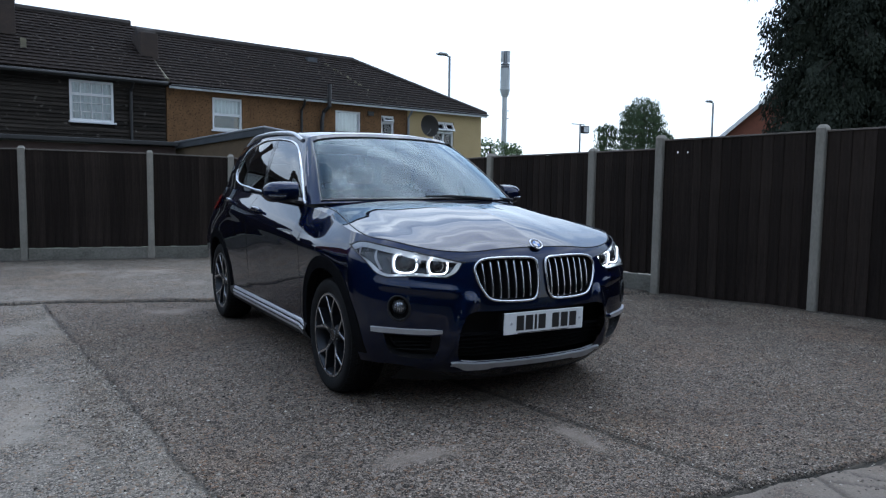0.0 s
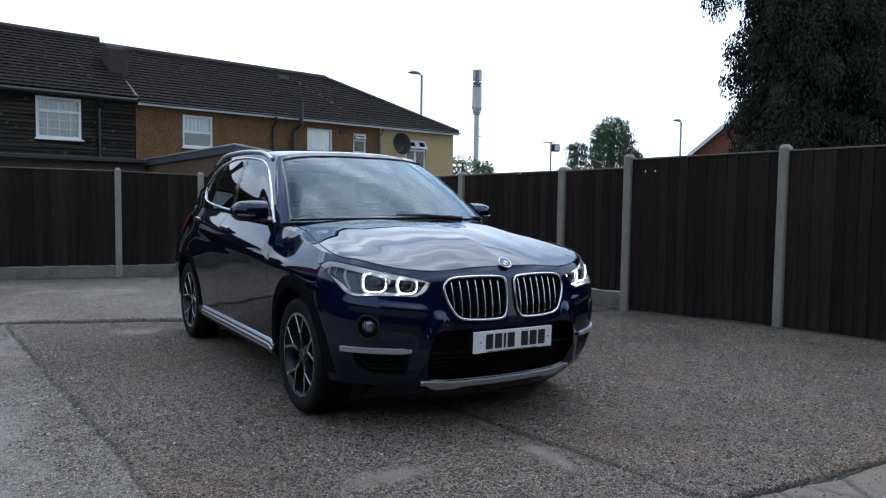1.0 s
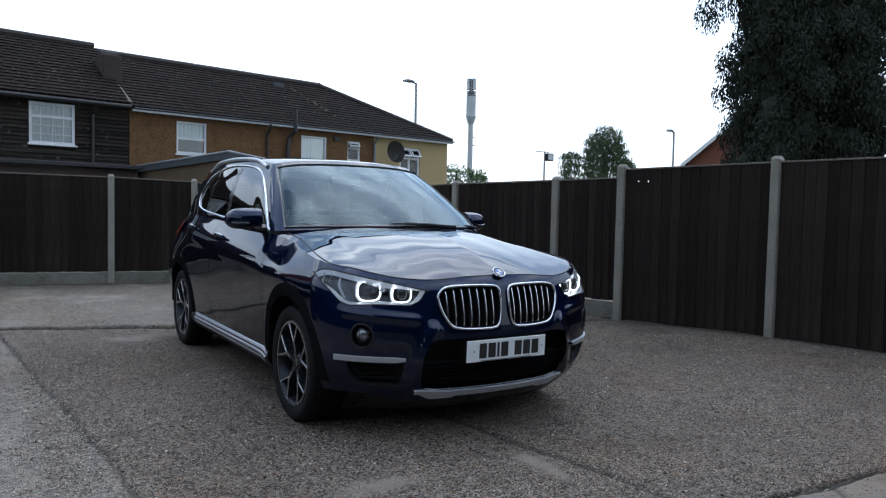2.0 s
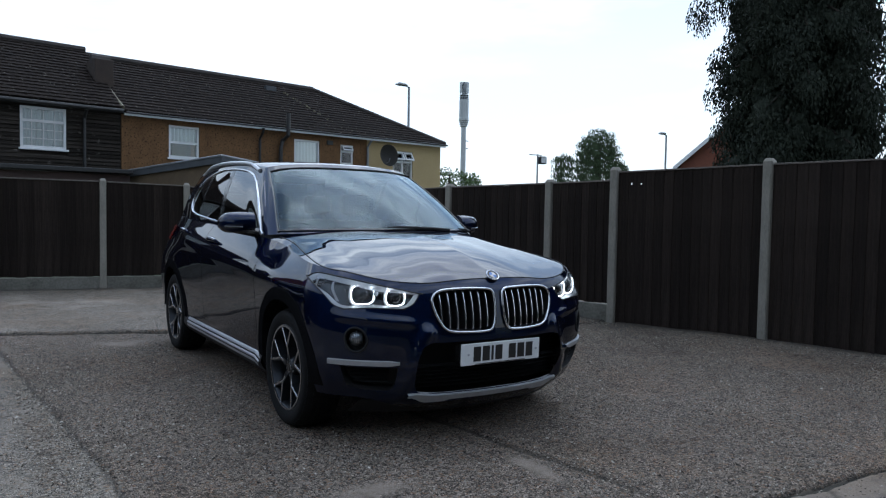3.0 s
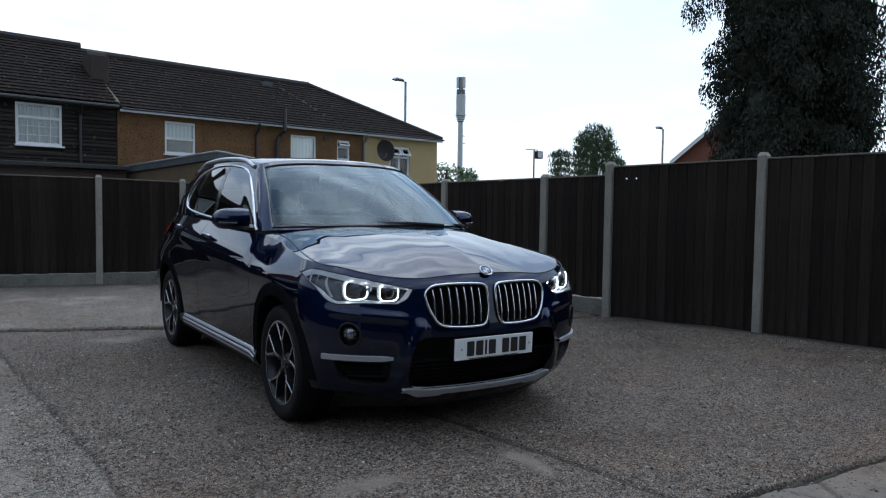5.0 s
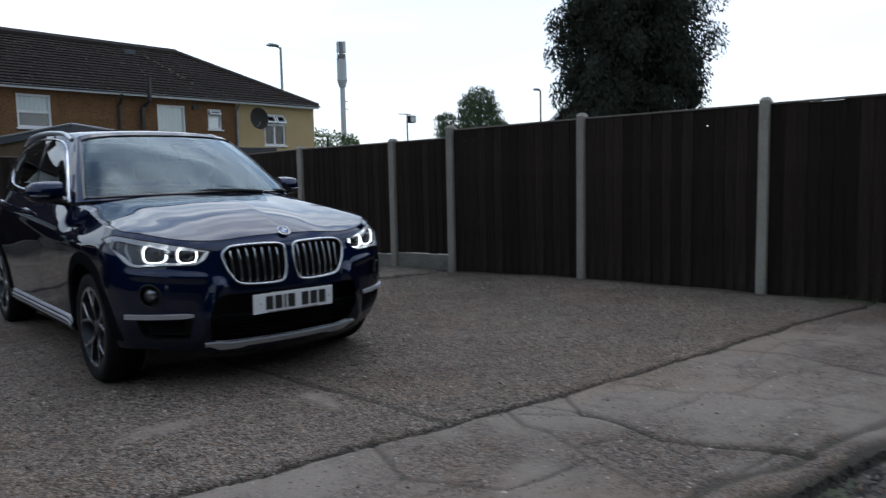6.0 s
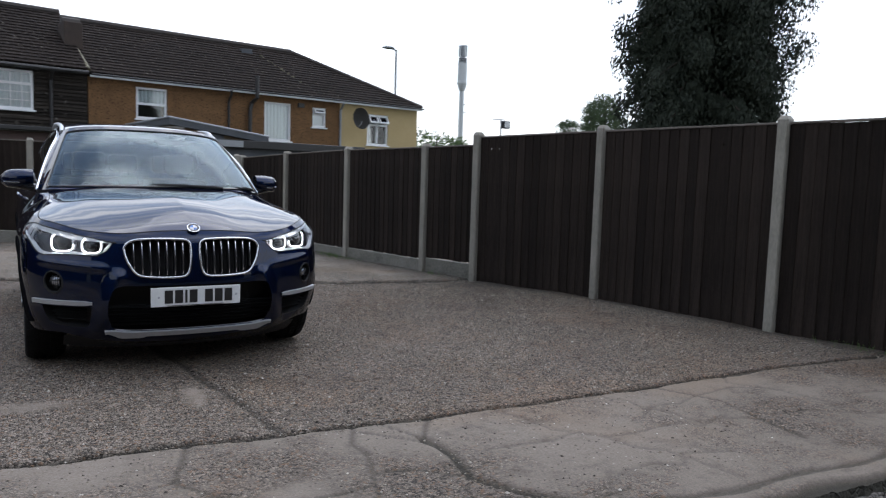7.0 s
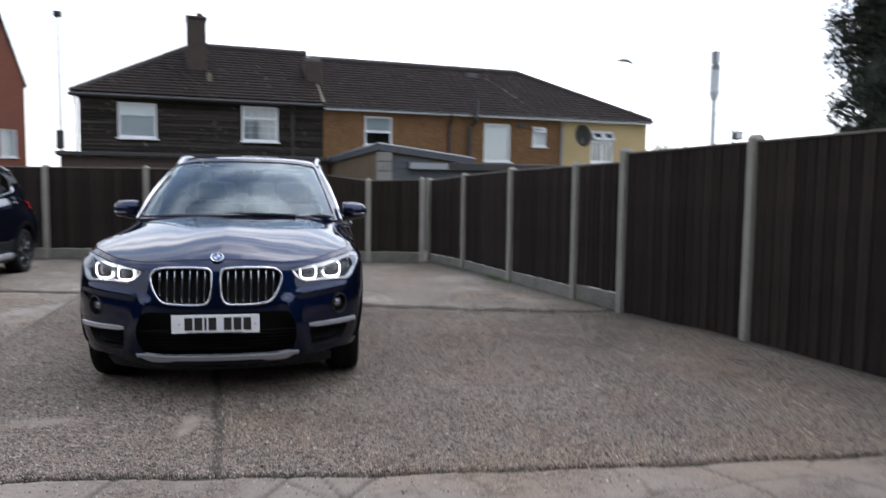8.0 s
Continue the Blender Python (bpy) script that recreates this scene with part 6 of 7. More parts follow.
    part("dark_border", bm, PLASTIC, car, "black printed border inside the glass", smooth=True)

    # roof
    def roof_mid(t):
        a, b = CABIN_ROOF(0), CABIN_ROOF(3)
        return Vector((0, a.y + (b.y - a.y) * t, a.z + (b.z - a.z) * t + 0.050 * math.sin(math.pi * t ** 0.8) ** 0.9))
    rows = coons(lambda s: CABIN_ROOF(s), lambda s: CABIN_ROOF(3 - s), roof_mid, lambda t: CABIN_ROOF(1 + t), 26, 36)
    part("roof", mirrored(rows), paint, car, smooth=True, angle=60)
    bm = bmesh.new()
    rows = [[hood_back(s) for s in np.linspace(0, 1, 25)], [hood_back(s).lerp(CABIN_BELT(s), 0.5) - Vector((0, 0, 0.022)) for s in np.linspace(0, 1, 25)], [CABIN_BELT(s) for s in np.linspace(0, 1, 25)]]
    part("cowl", mirrored(rows), PLASTIC, car, smooth=True)
    rows = [[], []]
    for k in range(61):
        y = -0.80 + (1.84 + 0.80) * k / 60
        q = q_at_y(min(y, 1.83), BELT(y))
        rows[0].append(skin(q, top_z(q)))
        c = 1 + (max(y, -0.63) + 0.63) / 2.43
        rows[1].append(CABIN_BELT(min(max(c, 1), 2)))
    for f in (1, -1):
        part("shoulder", sheet(bmesh.new(), [[(f * p[0], p[1], p[2]) for p in row] for row in rows]), paint, car, smooth=True)
    rows = [[], []]
    for k in range(25):
        rows[0].append(skin(Q_NOSE + Q_SIDE + Q_TAIL * k / 24, top_z(Q_NOSE + Q_SIDE + Q_TAIL * k / 24)))
        rows[1].append(CABIN_BELT(2 + k / 24))
    part("tailgate_shelf", mirrored(rows), paint, car, smooth=True)
    part("spoiler", boxed(-0.44, 0.44, 1.74, 1.97, 1.548, 1.578, bevel=0.012), paint, car)
    for f in (1, -1):
        pts = []
        for k in range(33):
            s = -0.004 + 0.93 * k / 32
            p = CABIN_ROOF(1 + max(s, 0.0))
            up = 0.030 * ease(k / 5) * ease((32 - k) / 8)
            pts.append((f * (p.x + 0.006 - 0.012 * ease(k / 4)), p.y, p.z + up - 0.004))
        part("roof_rail", tube(bmesh.new(), pts, [0.016] * len(pts), 10), SILVER, car, "silver roof rail", smooth=True)

    # grille
    def front_pt(q, z, away):
        return out_at(max(q, 0.0), z, away)
    for f in (1, -1):
        g = new("grille")
        g.parent = car
        pts = [front_pt(q, z, 0.008) for q, z in KIDNEY]
        part("surround", tube(bmesh.new(), [(f * p.x, p.y, p.z) for p in pts], 0.0072, 10, closed=True), CHROME, g, "bright chrome surround", smooth=True)
        back = [front_pt(q, z, -0.085) for q, z in KIDNEY]
        edge = [front_pt(q, z, 0.0) for q, z in KIDNEY]
        bm = bmesh.new()
        a, b = [bm.verts.new((f * p.x, p.y, p.z)) for p in edge], [bm.verts.new((f * p.x, p.y, p.z)) for p in back]
        for k in range(len(a)):
            bm.faces.new((a[k], a[(k + 1) % len(a)], b[(k + 1) % len(b)], b[k]))
        bm.faces.new(b)
        part("cavity", bm, PLASTIC, g)
        for k in range(7):
            x = 0.068 + 0.0455 * k
            zs = sorted(z for (q0, z), (q1, z1) in zip(KIDNEY, KIDNEY[1:] + KIDNEY[:1]) if (skin(q0, z).x - x) * (skin(q1, z1).x - x) <= 0)
            if len(zs) < 2:
                continue
            lo, hi = zs[0] + 0.012, zs[-1] - 0.012
            slat, face = bmesh.new(), bmesh.new()
            rows = []
            for i in range(9):
                z = lo + (hi - lo) * i / 8
                bow = -0.004 - 0.008 * (2 * i / 8 - 1) ** 4
                xx = x + 0.012 * (1 - i / 8) * (0.5 - x / 0.4) * 0.6
                y = skin(q_at_x(xx, z), z).y - bow
                rows.append((f * xx, y, z))
            for bmx, w0, w1, d0, d1 in ((slat, 0.0055, 0.0050, 0.004, 0.05), (face, 0.0020, 0.0033, 0.0, 0.0035)):
                ring = [[bmx.verts.new((p[0] + s * w, p[1] + d, p[2])) for s, w, d in ((-1, w0, d0), (1, w0, d0), (1, w1, d1), (-1, w1, d1))] for p in rows]
                for ra, rb in zip(ring, ring[1:]):
                    for m in range(4):
                        bmx.faces.new((ra[m], ra[(m + 1) % 4], rb[(m + 1) % 4], rb[m]))
                bmx.faces.new(ring[0])
                bmx.faces.new(ring[-1])
            s = part("slat", slat, PLASTIC, g)
            part("slat_face", face, CHROME, s, "satin silver slat edge")

    # lamps
    for f in (1, -1):
        lamp = part("headlamp", body.piece("headlamp", f, 0.001), LENS, car, "clear headlamp cover over lit rings", smooth=True)
        lamp.visible_shadow = False
        edge, back = [out_at(q, z, -0.001) for q, z in HEADLAMP], [out_at(q, z, -0.06) for q, z in HEADLAMP]
        bm = bmesh.new()
        a, b = [bm.verts.new((f * p.x, p.y, p.z)) for p in edge], [bm.verts.new((f * p.x, p.y, p.z)) for p in back]
        for k in range(len(a)):
            bm.faces.new((a[k], a[(k + 1) % len(a)], b[(k + 1) % len(b)], b[k]))
        bm.faces.new(b)
        part("lamp_housing", bm, LAMP_INNER, lamp, "silvery lamp housing")

        # bright brow along the top edge, lip round the foot and the outer side
        def lamp_strip(corners, wide, d0, d1):
            line = outline(corners, 8, closed=False)
            mq, mz = q_at_x(0.68, 0.80), 0.805
            rows = [[], [], []]
            for k, (q, z) in enumerate(line):
                u = Vector((0.35 * (mq - q), mz - z)).normalized()
                for row, s, d in zip(rows, (0.003, wide * 0.5, wide), (d0, d0 * 0.7 + d1 * 0.3, d1)):
                    p = out_at(q + u.x * s, z + u.y * s, d)
                    row.append((f * p.x, p.y, p.z))
            return sheet(bmesh.new(), rows)
        top_edge = [LAMP_TIP, (q_at_x(0.602, 0.842), 0.842), (q_at_x(0.741, 0.876), 0.876), (q_at_y(-1.70, 0.90), 0.900), LAMP_TAIL]
        low_edge = [LAMP_TIP, (q_at_x(0.482, 0.757), 0.757), LAMP_FOOT, (q_at_x(0.689, 0.735), 0.735), LAMP_HEEL, (q_at_x(0.836, 0.75), 0.750), (q_at_x(0.872, 0.815), 0.815), LAMP_TAIL]
        part("lamp_brow", lamp_strip(top_edge, 0.024, -0.004, -0.024), LAMP_SILVER, lamp, "bright silver brow", smooth=True)
        part("lamp_lip", lamp_strip(low_edge, 0.021, -0.004, -0.024), LAMP_SILVER, lamp, "bright silver lip", smooth=True)
        # black bezel behind the rings
        rows = []
        for k in range(15):
            x = 0.505 + 0.285 * k / 14
            hi = 0.796 + 0.064 * k / 14
            ring = []
            for m in range(5):
                z = 0.752 + (hi - 0.752) * m / 4
                p = out_at(q_at_x(x, z), z, -0.062 + 0.006 * abs(m - 2) / 2)
                ring.append((f * p.x, p.y, p.z))
            rows.append(ring)
        part("lamp_bezel", sheet(bmesh.new(), rows), GLOSS_BLACK, lamp, "gloss black bezel", smooth=True)
        # slanting silver blades in the outer corner
        for y0, z0, y1, z1, w in ((-1.80, 0.872, -1.865, 0.765, 0.022), (-1.74, 0.888, -1.80, 0.79, 0.014), (-1.69, 0.892, -1.735, 0.825, 0.010)):
            rows = [[], []]
            for k in range(9):
                y, z = y0 + (y1 - y0) * k / 8, z0 + (z1 - z0) * k / 8
                for row, s in zip(rows, (-1, 1)):
                    p = out_at(q_at_y(y + s * w * 0.5, z), z, -0.02 - 0.012 * s)
                    row.append((f * p.x, p.y, p.z))
            part("lamp_blade", sheet(bmesh.new(), rows), LAMP_SILVER, lamp, smooth=True)
        for x, z, r in ((0.718, 0.808, 0.057), (0.566, 0.793, 0.049)):
            mid = out_at(q_at_x(x, z), z, -0.035)
            c = Vector((f * mid.x, mid.y, mid.z))
            turn = 0.34 if x > 0.7 else 0.2
            u = Vector((f * math.cos(turn), math.sin(turn), 0))
            w = Vector((0, 0, 1))
            nrm = Vector((f * math.sin(turn), -math.cos(turn), 0))
            # slanted, flat-sided ring, open at its top
            pts = [c + u * r * mm * math.cos(a) * 1.02 + w * r * 0.86 * mm * math.sin(a) + nrm * 0.006 for a in (math.radians(128 + 284 * k / 28) for k in range(29)) for mm in ((abs(math.cos(a)) ** 3.2 + abs(math.sin(a)) ** 3.2) ** (-1 / 3.2),)]
            part("light_ring", tube(bmesh.new(), pts, 0.0027, 8), GLOW, lamp, "white lit ring", smooth=True)
            bm = lathe(bmesh.new(), [(0.0, 0.016), (r * 0.35, 0.013), (r * 0.58, 0.004), (r * 0.62, -0.01), (r * 0.80, -0.006), (r * 0.84, -0.03)], "y", 24)
            bez = [c + (p - c) * 1.13 - nrm * 0.012 for p in pts]
            part("ring_bezel", tube(bmesh.new(), bez, 0.004, 6), LAMP_SILVER, lamp, smooth=True)
            face_m = Matrix((( u.x, -nrm.x, 0, c.x), (u.y, -nrm.y, 0, c.y), (0, 0, 1, c.z), (0, 0, 0, 1)))
            bmesh.ops.transform(bm, matrix=face_m @ Matrix.Diagonal((1, -1, 1, 1)), verts=bm.verts[:])
            part("projector", bm, GLOSS_BLACK, lamp, "dark projector lens", smooth=True)
        c = out_at(q_at_x(0.655, 0.80), 0.80, -0.03)
        part("inner_reflector", lathe(bmesh.new(), [(0.0, 0.0), (0.012, -0.003), (0.016, 0.004), (0.0, 0.012)], "y", 12, (f * c.x, c.y, c.z + 0.012)), LAMP_GREY, lamp, smooth=True)
        line = [out_at(q, z, 0.0006) for q, z in HEADLAMP]
        part("lamp_seam", tube(bmesh.new(), [(f * p.x, p.y, p.z) for p in line], 0.0032, 6, closed=True), PLASTIC, lamp)
        # fog lamp in its dark well
        fog = new("fog_lamp")
        fog.parent = car
        edge, back = [out_at(q, z, 0.0) for q, z in FOG], [out_at(q, z, -0.05) for q, z in FOG]
        bm = bmesh.new()
        a, b = [bm.verts.new((f * p.x, p.y, p.z)) for p in edge], [bm.verts.new((f * p.x, p.y, p.z)) for p in back]
        for k in range(len(a)):
            bm.faces.new((a[k], a[(k + 1) % len(a)], b[(k + 1) % len(b)], b[k]))
        bm.faces.new(b)
        part("well", bm, PLASTIC, fog)
        part("well_edge", tube(bmesh.new(), [(f * p.x, p.y, p.z) for p in edge], 0.006, 6, closed=True), PLASTIC, fog, smooth=True)
        c = out_at(q_at_x(0.752, 0.578), 0.578, -0.028)
        bm = lathe(bmesh.new(), [(0.0, -0.022), (0.02, -0.019), (0.034, -0.008), (0.040, 0.004), (0.040, 0.02)], "y", 28)
        bmesh.ops.transform(bm, matrix=Matrix.Translation((f * c.x, c.y, c.z)) @ pose(0, 0, 0, 0, 0, f * 22), verts=bm.verts[:])
        part("fog_lens", bm, LAMP_GREY, fog, "clear fluted fog lamp lens", smooth=True)
        bm = bmesh.new()
        for k in range(5):
            x = -0.024 + 0.012 * k
            hz = math.sqrt(max(0.0, 0.034 ** 2 - x * x))
            box(bm, x - 0.0012, x + 0.0012, -0.022, -0.006, -hz, hz)
        bmesh.ops.transform(bm, matrix=Matrix.Translation((f * c.x, c.y, c.z)) @ pose(0, 0, 0, 0, 0, f * 22), verts=bm.verts[:])
        part("fluting", bm, GLOSS_BLACK, fog)
        # side intake with silver bar over it
        vent = new("side_intake")
        vent.parent = car
        edge, back = [out_at(q, z, 0.0) for q, z in SIDE_INTAKE], [out_at(q, z, -0.06) for q, z in SIDE_INTAKE]
        bm = bmesh.new()
        a, b = [bm.verts.new((f * p.x, p.y, p.z)) for p in edge], [bm.verts.new((f * p.x, p.y, p.z)) for p in back]
        for k in range(len(a)):
            bm.faces.new((a[k], a[(k + 1) % len(a)], b[(k + 1) % len(b)], b[k]))
        bm.faces.new(b)
        part("well", bm, PLASTIC, vent)
        for k in range(4):
            z = 0.345 + 0.022 * k
            bm = bmesh.new()
            rows = [[], [], []]
            for x in np.linspace(0.60, 0.79 - 0.012 * (3 - k), 12):
                for row, (d, dz) in zip(rows, ((-0.05, 0.004), (-0.022, 0.0), (-0.05, -0.004))):
                    p = out_at(q_at_x(x, z), z + dz, d)
                    row.append((f * p.x, p.y, p.z))
            part("vane", sheet(bm, rows), PLASTIC, vent)
        rows = []
        for x in np.linspace(0.557, 0.852, 22):
            z = 0.455 + 0.006 * ease((x - 0.56) / 0.32)
            q = q_at_x(x, z)
            taper = 0.6 + 0.4 * ease((x - 0.56) / 0.05)
            ring = [out_at(q, z + dz * taper, d) for dz, d in ((-0.015, -0.004), (-0.013, 0.010), (0.011, 0.012), (0.015, -0.004))]
            rows.append([(f * p.x, p.y, p.z) for p in ring])
        part("bumper_bar", sheet(bmesh.new(), rows), SILVER, vent, "silver bumper bar", smooth=True, angle=30)
    # central intake
    mouth = new("lower_intake")
    mouth.parent = car
    ys = [p for p in INTAKE]
    bm = bmesh.new()
    rows = [[skin(q_at_x(abs(x), z), z).lerp(Vector((abs(x), -1.9, z)), 0.62) for x in np.linspace(-0.56, 0.56, 31)] for z in (0.27, 0.35, 0.45, 0.575)]
    part("mesh_back", sheet(bm, [[(x, p.y, p.z) for x, p in zip(np.linspace(-0.56, 0.56, 31), row)] for row in rows]), PLASTIC, mouth, smooth=True)
    for k in range(6):
        z = 0.312 + 0.023 * k
        rows = [[], [], []]
        for x in np.linspace(-0.50, 0.50, 25):
            y = skin(q_at_x(abs(x), z), z).y
            for row, (d, dz) in zip(rows, ((0.075, 0.006), (0.035, 0.0), (0.075, -0.006))):
                row.append((x, y + d, z + dz))
        part("vane", sheet(bmesh.new(), rows), PLASTIC, mouth)
    part("crossbar", sheet(bmesh.new(), [[(x, skin(q_at_x(abs(x), z), z).y + 0.03, z) for x in np.linspace(-0.25, 0.25, 21)] for z in (0.455, 0.53)]), PLASTIC, mouth, smooth=True)
    # silver skid plate
    rows = []
    for x in np.linspace(-0.49, 0.49, 45):
        a = abs(x)
        q = q_at_x(a, 0.26)
        h = 0.010 * ease((a - 0.26) / 0.04) - 0.030 * ease((a - 0.40) / 0.08)
        up = 0.010 * ease((a - 0.34) / 0.12)
        ring = [out_at(q, z, d) for z, d in ((0.280 + up, -0.012), (0.276 + up, 0.014), (0.250 - h, 0.012), (0.241 - h, -0.02))]
        rows.append([(math.copysign(p.x, x) if a > 1e-6 else 0, p.y, p.z) for p in ring])
    part("skid_plate", sheet(bmesh.new(), rows), SILVER, car, "silver front skid plate", smooth=True, angle=30)
    bm = bmesh.new()
    rows = [[(math.copysign(skin(q_at_x(abs(x), z), z).x, x), skin(q_at_x(abs(x), z), z).y + 0.006, z) for x in np.linspace(-0.7, 0.7, 31)] for z in (0.16, 0.2, 0.25)]
    part("chin", sheet(bm, rows), PLASTIC, car, smooth=True)

    # arches, liners, sills
    for f in (1, -1):
        for wy in WHEELS_Y:
            rows = []
            for k in range(57):
                a = math.pi * (-0.09 + (1.19 if wy > 0 else 1.11) * k / 56)
                ring = []
                for r, d in ((ARCH_R - 0.012, -0.05), (ARCH_R - 0.008, 0.006), (ARCH_R + 0.012, 0.010), (ARCH_R + 0.060, 0.006), (ARCH_R + 0.066, -0.002)):
                    y, z = wy + r * math.cos(a), WHEEL_Z + 0.012 + r * math.sin(a)
                    p = out_at(q_at_y(y, z), z, d)
                    ring.append((f * p.x, p.y, p.z))
                rows.append(ring)
            part("arch_trim", sheet(bmesh.new(), rows), ARCH_BLACK, car, "black wheel arch trim", smooth=True)
            rows = [[(f * x, wy + 0.40 * math.cos(a), WHEEL_Z + 0.012 + 0.40 * math.sin(a)) for x in (0.50, 0.89)] for a in (math.pi * (0.0 + 1.0 * k / 30) for k in range(31))]
            bm = sheet(bmesh.new(), rows)
            c = bm.verts.new((f * 0.5, wy, WHEEL_Z))
            inner = [v for v in bm.verts if abs(abs(v.co.x) - 0.5) < 1e-4 and v is not c]
            inner.sort(key=lambda v: math.atan2(v.co.z - WHEEL_Z, v.co.y - wy) % (2 * math.pi) if v.co.z > WHEEL_Z else (7 if v.co.y > wy else 3.5))
            for v0, v1 in zip(inner, inner[1:]):
                if (v0.co - v1.co).length < 0.2:
                    bm.faces.new((c, v0, v1))
            part("wheel_well", bm, PLASTIC, car)
            road_wheel(car, f, wy)
        # sill: black cladding with a silver step strip
        rows = []
        for k in range(31):
            y = -0.955 + 1.91 * k / 30
            ring = []
            for x, z in ((0.868, 0.372), (0.884, 0.352), (0.897, 0.330), (0.903, 0.300), (0.890, 0.270), (0.86, 0.232), (0.78, 0.205)):
                ring.append((f * x, y, z))
            rows.append(ring)
        sill = part("sill", sheet(bmesh.new(), rows), PLASTIC, car, "black sill cladding", smooth=True)
        bm = bmesh.new()
        y0, y1 = -0.93, 0.82
        for z0, z1, x0, x1 in ((0.352, 0.333, 0.889, 0.901), (0.325, 0.306, 0.904, 0.908), (0.298, 0.276, 0.907, 0.898)):
            sheet(bm, [[(f * x0, y, z0 - (0.02 if k == 0 else 0)) for k, y in enumerate(np.linspace(y0, y1, 21))], [(f * (x0 + x1) / 2 + f * 0.004, y, (z0 + z1) / 2 - (0.02 if k == 0 else 0)) for k, y in enumerate(np.linspace(y0, y1, 21))], [(f * x1, y, z1 - (0.02 if k == 0 else 0)) for k, y in enumerate(np.linspace(y0, y1, 21))]])
        part("sill_strip", bm, SILVER, sill, "ribbed silver strip", smooth=True)

        # shut lines, handles
        def on_side(y, z, away):
            return out_at(q_at_y(y, z), z, away)

        def gap(pts, width=0.006):
            bm = bmesh.new()
            ribbon(bm, pts, lambda y, z, lift: on_side(y, z, lift), width, 0.0009, f)
            return bm
        front_edge = outline([(-0.80, 1.03), (-0.84, 0.93), (-0.87, 0.72), (-0.86, 0.50), (-0.82, 0.39)], 8, closed=False)
        middle = outline([(0.385, 1.095), (0.39, 0.9), (0.385, 0.6), (0.37, 0.39)], 8, closed=False)
        rear = outline([(1.35, 1.14), (1.36, 1.0), (1.26, 0.84), (1.02, 0.68), (0.93, 0.54), (0.88, 0.39)], 8, closed=False)
        for line in (front_edge, middle, rear):
            part("door_gap", gap(line), GLOSS_BLACK, car)
        for hy, hz in ((0.13, 0.985), (0.98, 1.035)):
            pts = [on_side(hy - 0.10, hz, 0.002), on_side(hy - 0.09, hz, 0.022), on_side(hy - 0.03, hz + 0.004, 0.032), on_side(hy + 0.05, hz + 0.004, 0.032), on_side(hy + 0.10, hz + 0.002, 0.022), on_side(hy + 0.11, hz, 0.002)]
            part("door_handle", tube(bmesh.new(), [(f * p.x, p.y, p.z) for p in pts], [0.008, 0.013, 0.015, 0.015, 0.013, 0.008], 8), paint, car, "body-coloured door handle with chrome edge", smooth=True)
            part("handle_trim", tube(bmesh.new(), [(f * (p.x + 0.004), p.y, p.z + 0.012) for p in pts[1:5]], 0.004, 6), CHROME, car)
        # mirror
        mir = new("door_mirror")
        mir.parent = car
        rows = []
        for k in range(15):
            t = k / 14
            x = 0.815 + 0.205 * t
            sc = (0.62 + 0.38 * math.sin(math.pi * min(1, 0.28 + 0.5 * t))) * (1 - max(0, (t - 0.72) / 0.28) ** 2.2 * 0.55)
            cy, cz = -0.50 + 0.055 * t * t, 1.146 - 0.012 * t
            ring = []
            for m in range(24):
                a = 2 * math.pi * m / 24
                ca, sa = math.cos(a), math.sin(a)
                e = (abs(ca) ** 2.7 + abs(sa) ** 2.7) ** (-1 / 2.7)
                ring.append((f * x, cy + (0.095 if ca < 0 else 0.045) * sc * e * ca, cz + 0.068 * sc * e * sa))
            rows.append(ring + ring[:1])
        bm = sheet(bmesh.new(), rows)
        bmesh.ops.remove_doubles(bm, verts=bm.verts[:], dist=1e-4)
        bmesh.ops.holes_fill(bm, edges=[e for e in bm.edges if e.is_boundary], sides=40)
        part("mirror_cap", bm, paint, mir, "body-coloured mirror cap", smooth=True, angle=70)
        part("mirror_base", tube(bmesh.new(), [(f * 0.775, -0.57, 1.07), (f * 0.85, -0.545, 1.082), (f * 0.92, -0.51, 1.092), (f * 0.985, -0.48, 1.10)], [0.034, 0.028, 0.024, 0.012], 10, flat=1.6), GLOSS_BLACK, mir, smooth=True)
        part("mirror_glass", boxed(0.88 if f > 0 else -0.995, 0.995 if f > 0 else -0.88, -0.452, -0.447, 1.10, 1.19), CHROME, mir)
        part("indicator", tube(bmesh.new(), [(f * 0.90, -0.583, 1.112), (f * 0.96, -0.566, 1.112), (f * 1.0, -0.53, 1.115)], 0.006, 6), LAMP_GREY, mir)
        # tail lamp
        rows = [[out_at(q, z, 0.004) for q in np.linspace(q_at_y(1.72, 1.0), q_at_y(1.72, 1.0) + 0.52, 14)] for z in np.linspace(0.93, 1.06, 7)]
        for k, row in enumerate(rows):
            for m, p in enumerate(row):
                p.z += 0.02 * (1 - m / 13)
        part("tail_lamp", sheet(bmesh.new(), [[(f * p.x, p.y, p.z) for p in row] for row in rows]), RED_LENS, car, "red tail lamp", smooth=True)
    # wiper blades, mostly hidden behind the bonnet's edge
    for line in (((-0.05, 0.055), (0.08, 0.048), (0.22, 0.036), (0.34, 0.02)), ((0.46, 0.045), (0.58, 0.035), (0.68, 0.02))):
        pts = [cabin(abs(c), v) + Vector((0, -0.012, 0.010)) for c, v in line]
        pts[0].x = math.copysign(pts[0].x, line[0][0])
        part("wiper", tube(bmesh.new(), pts, [0.004] + [0.010] * (len(pts) - 2) + [0.012], 6, flat=0.6), PLASTIC, car, "black wiper blade", smooth=True)
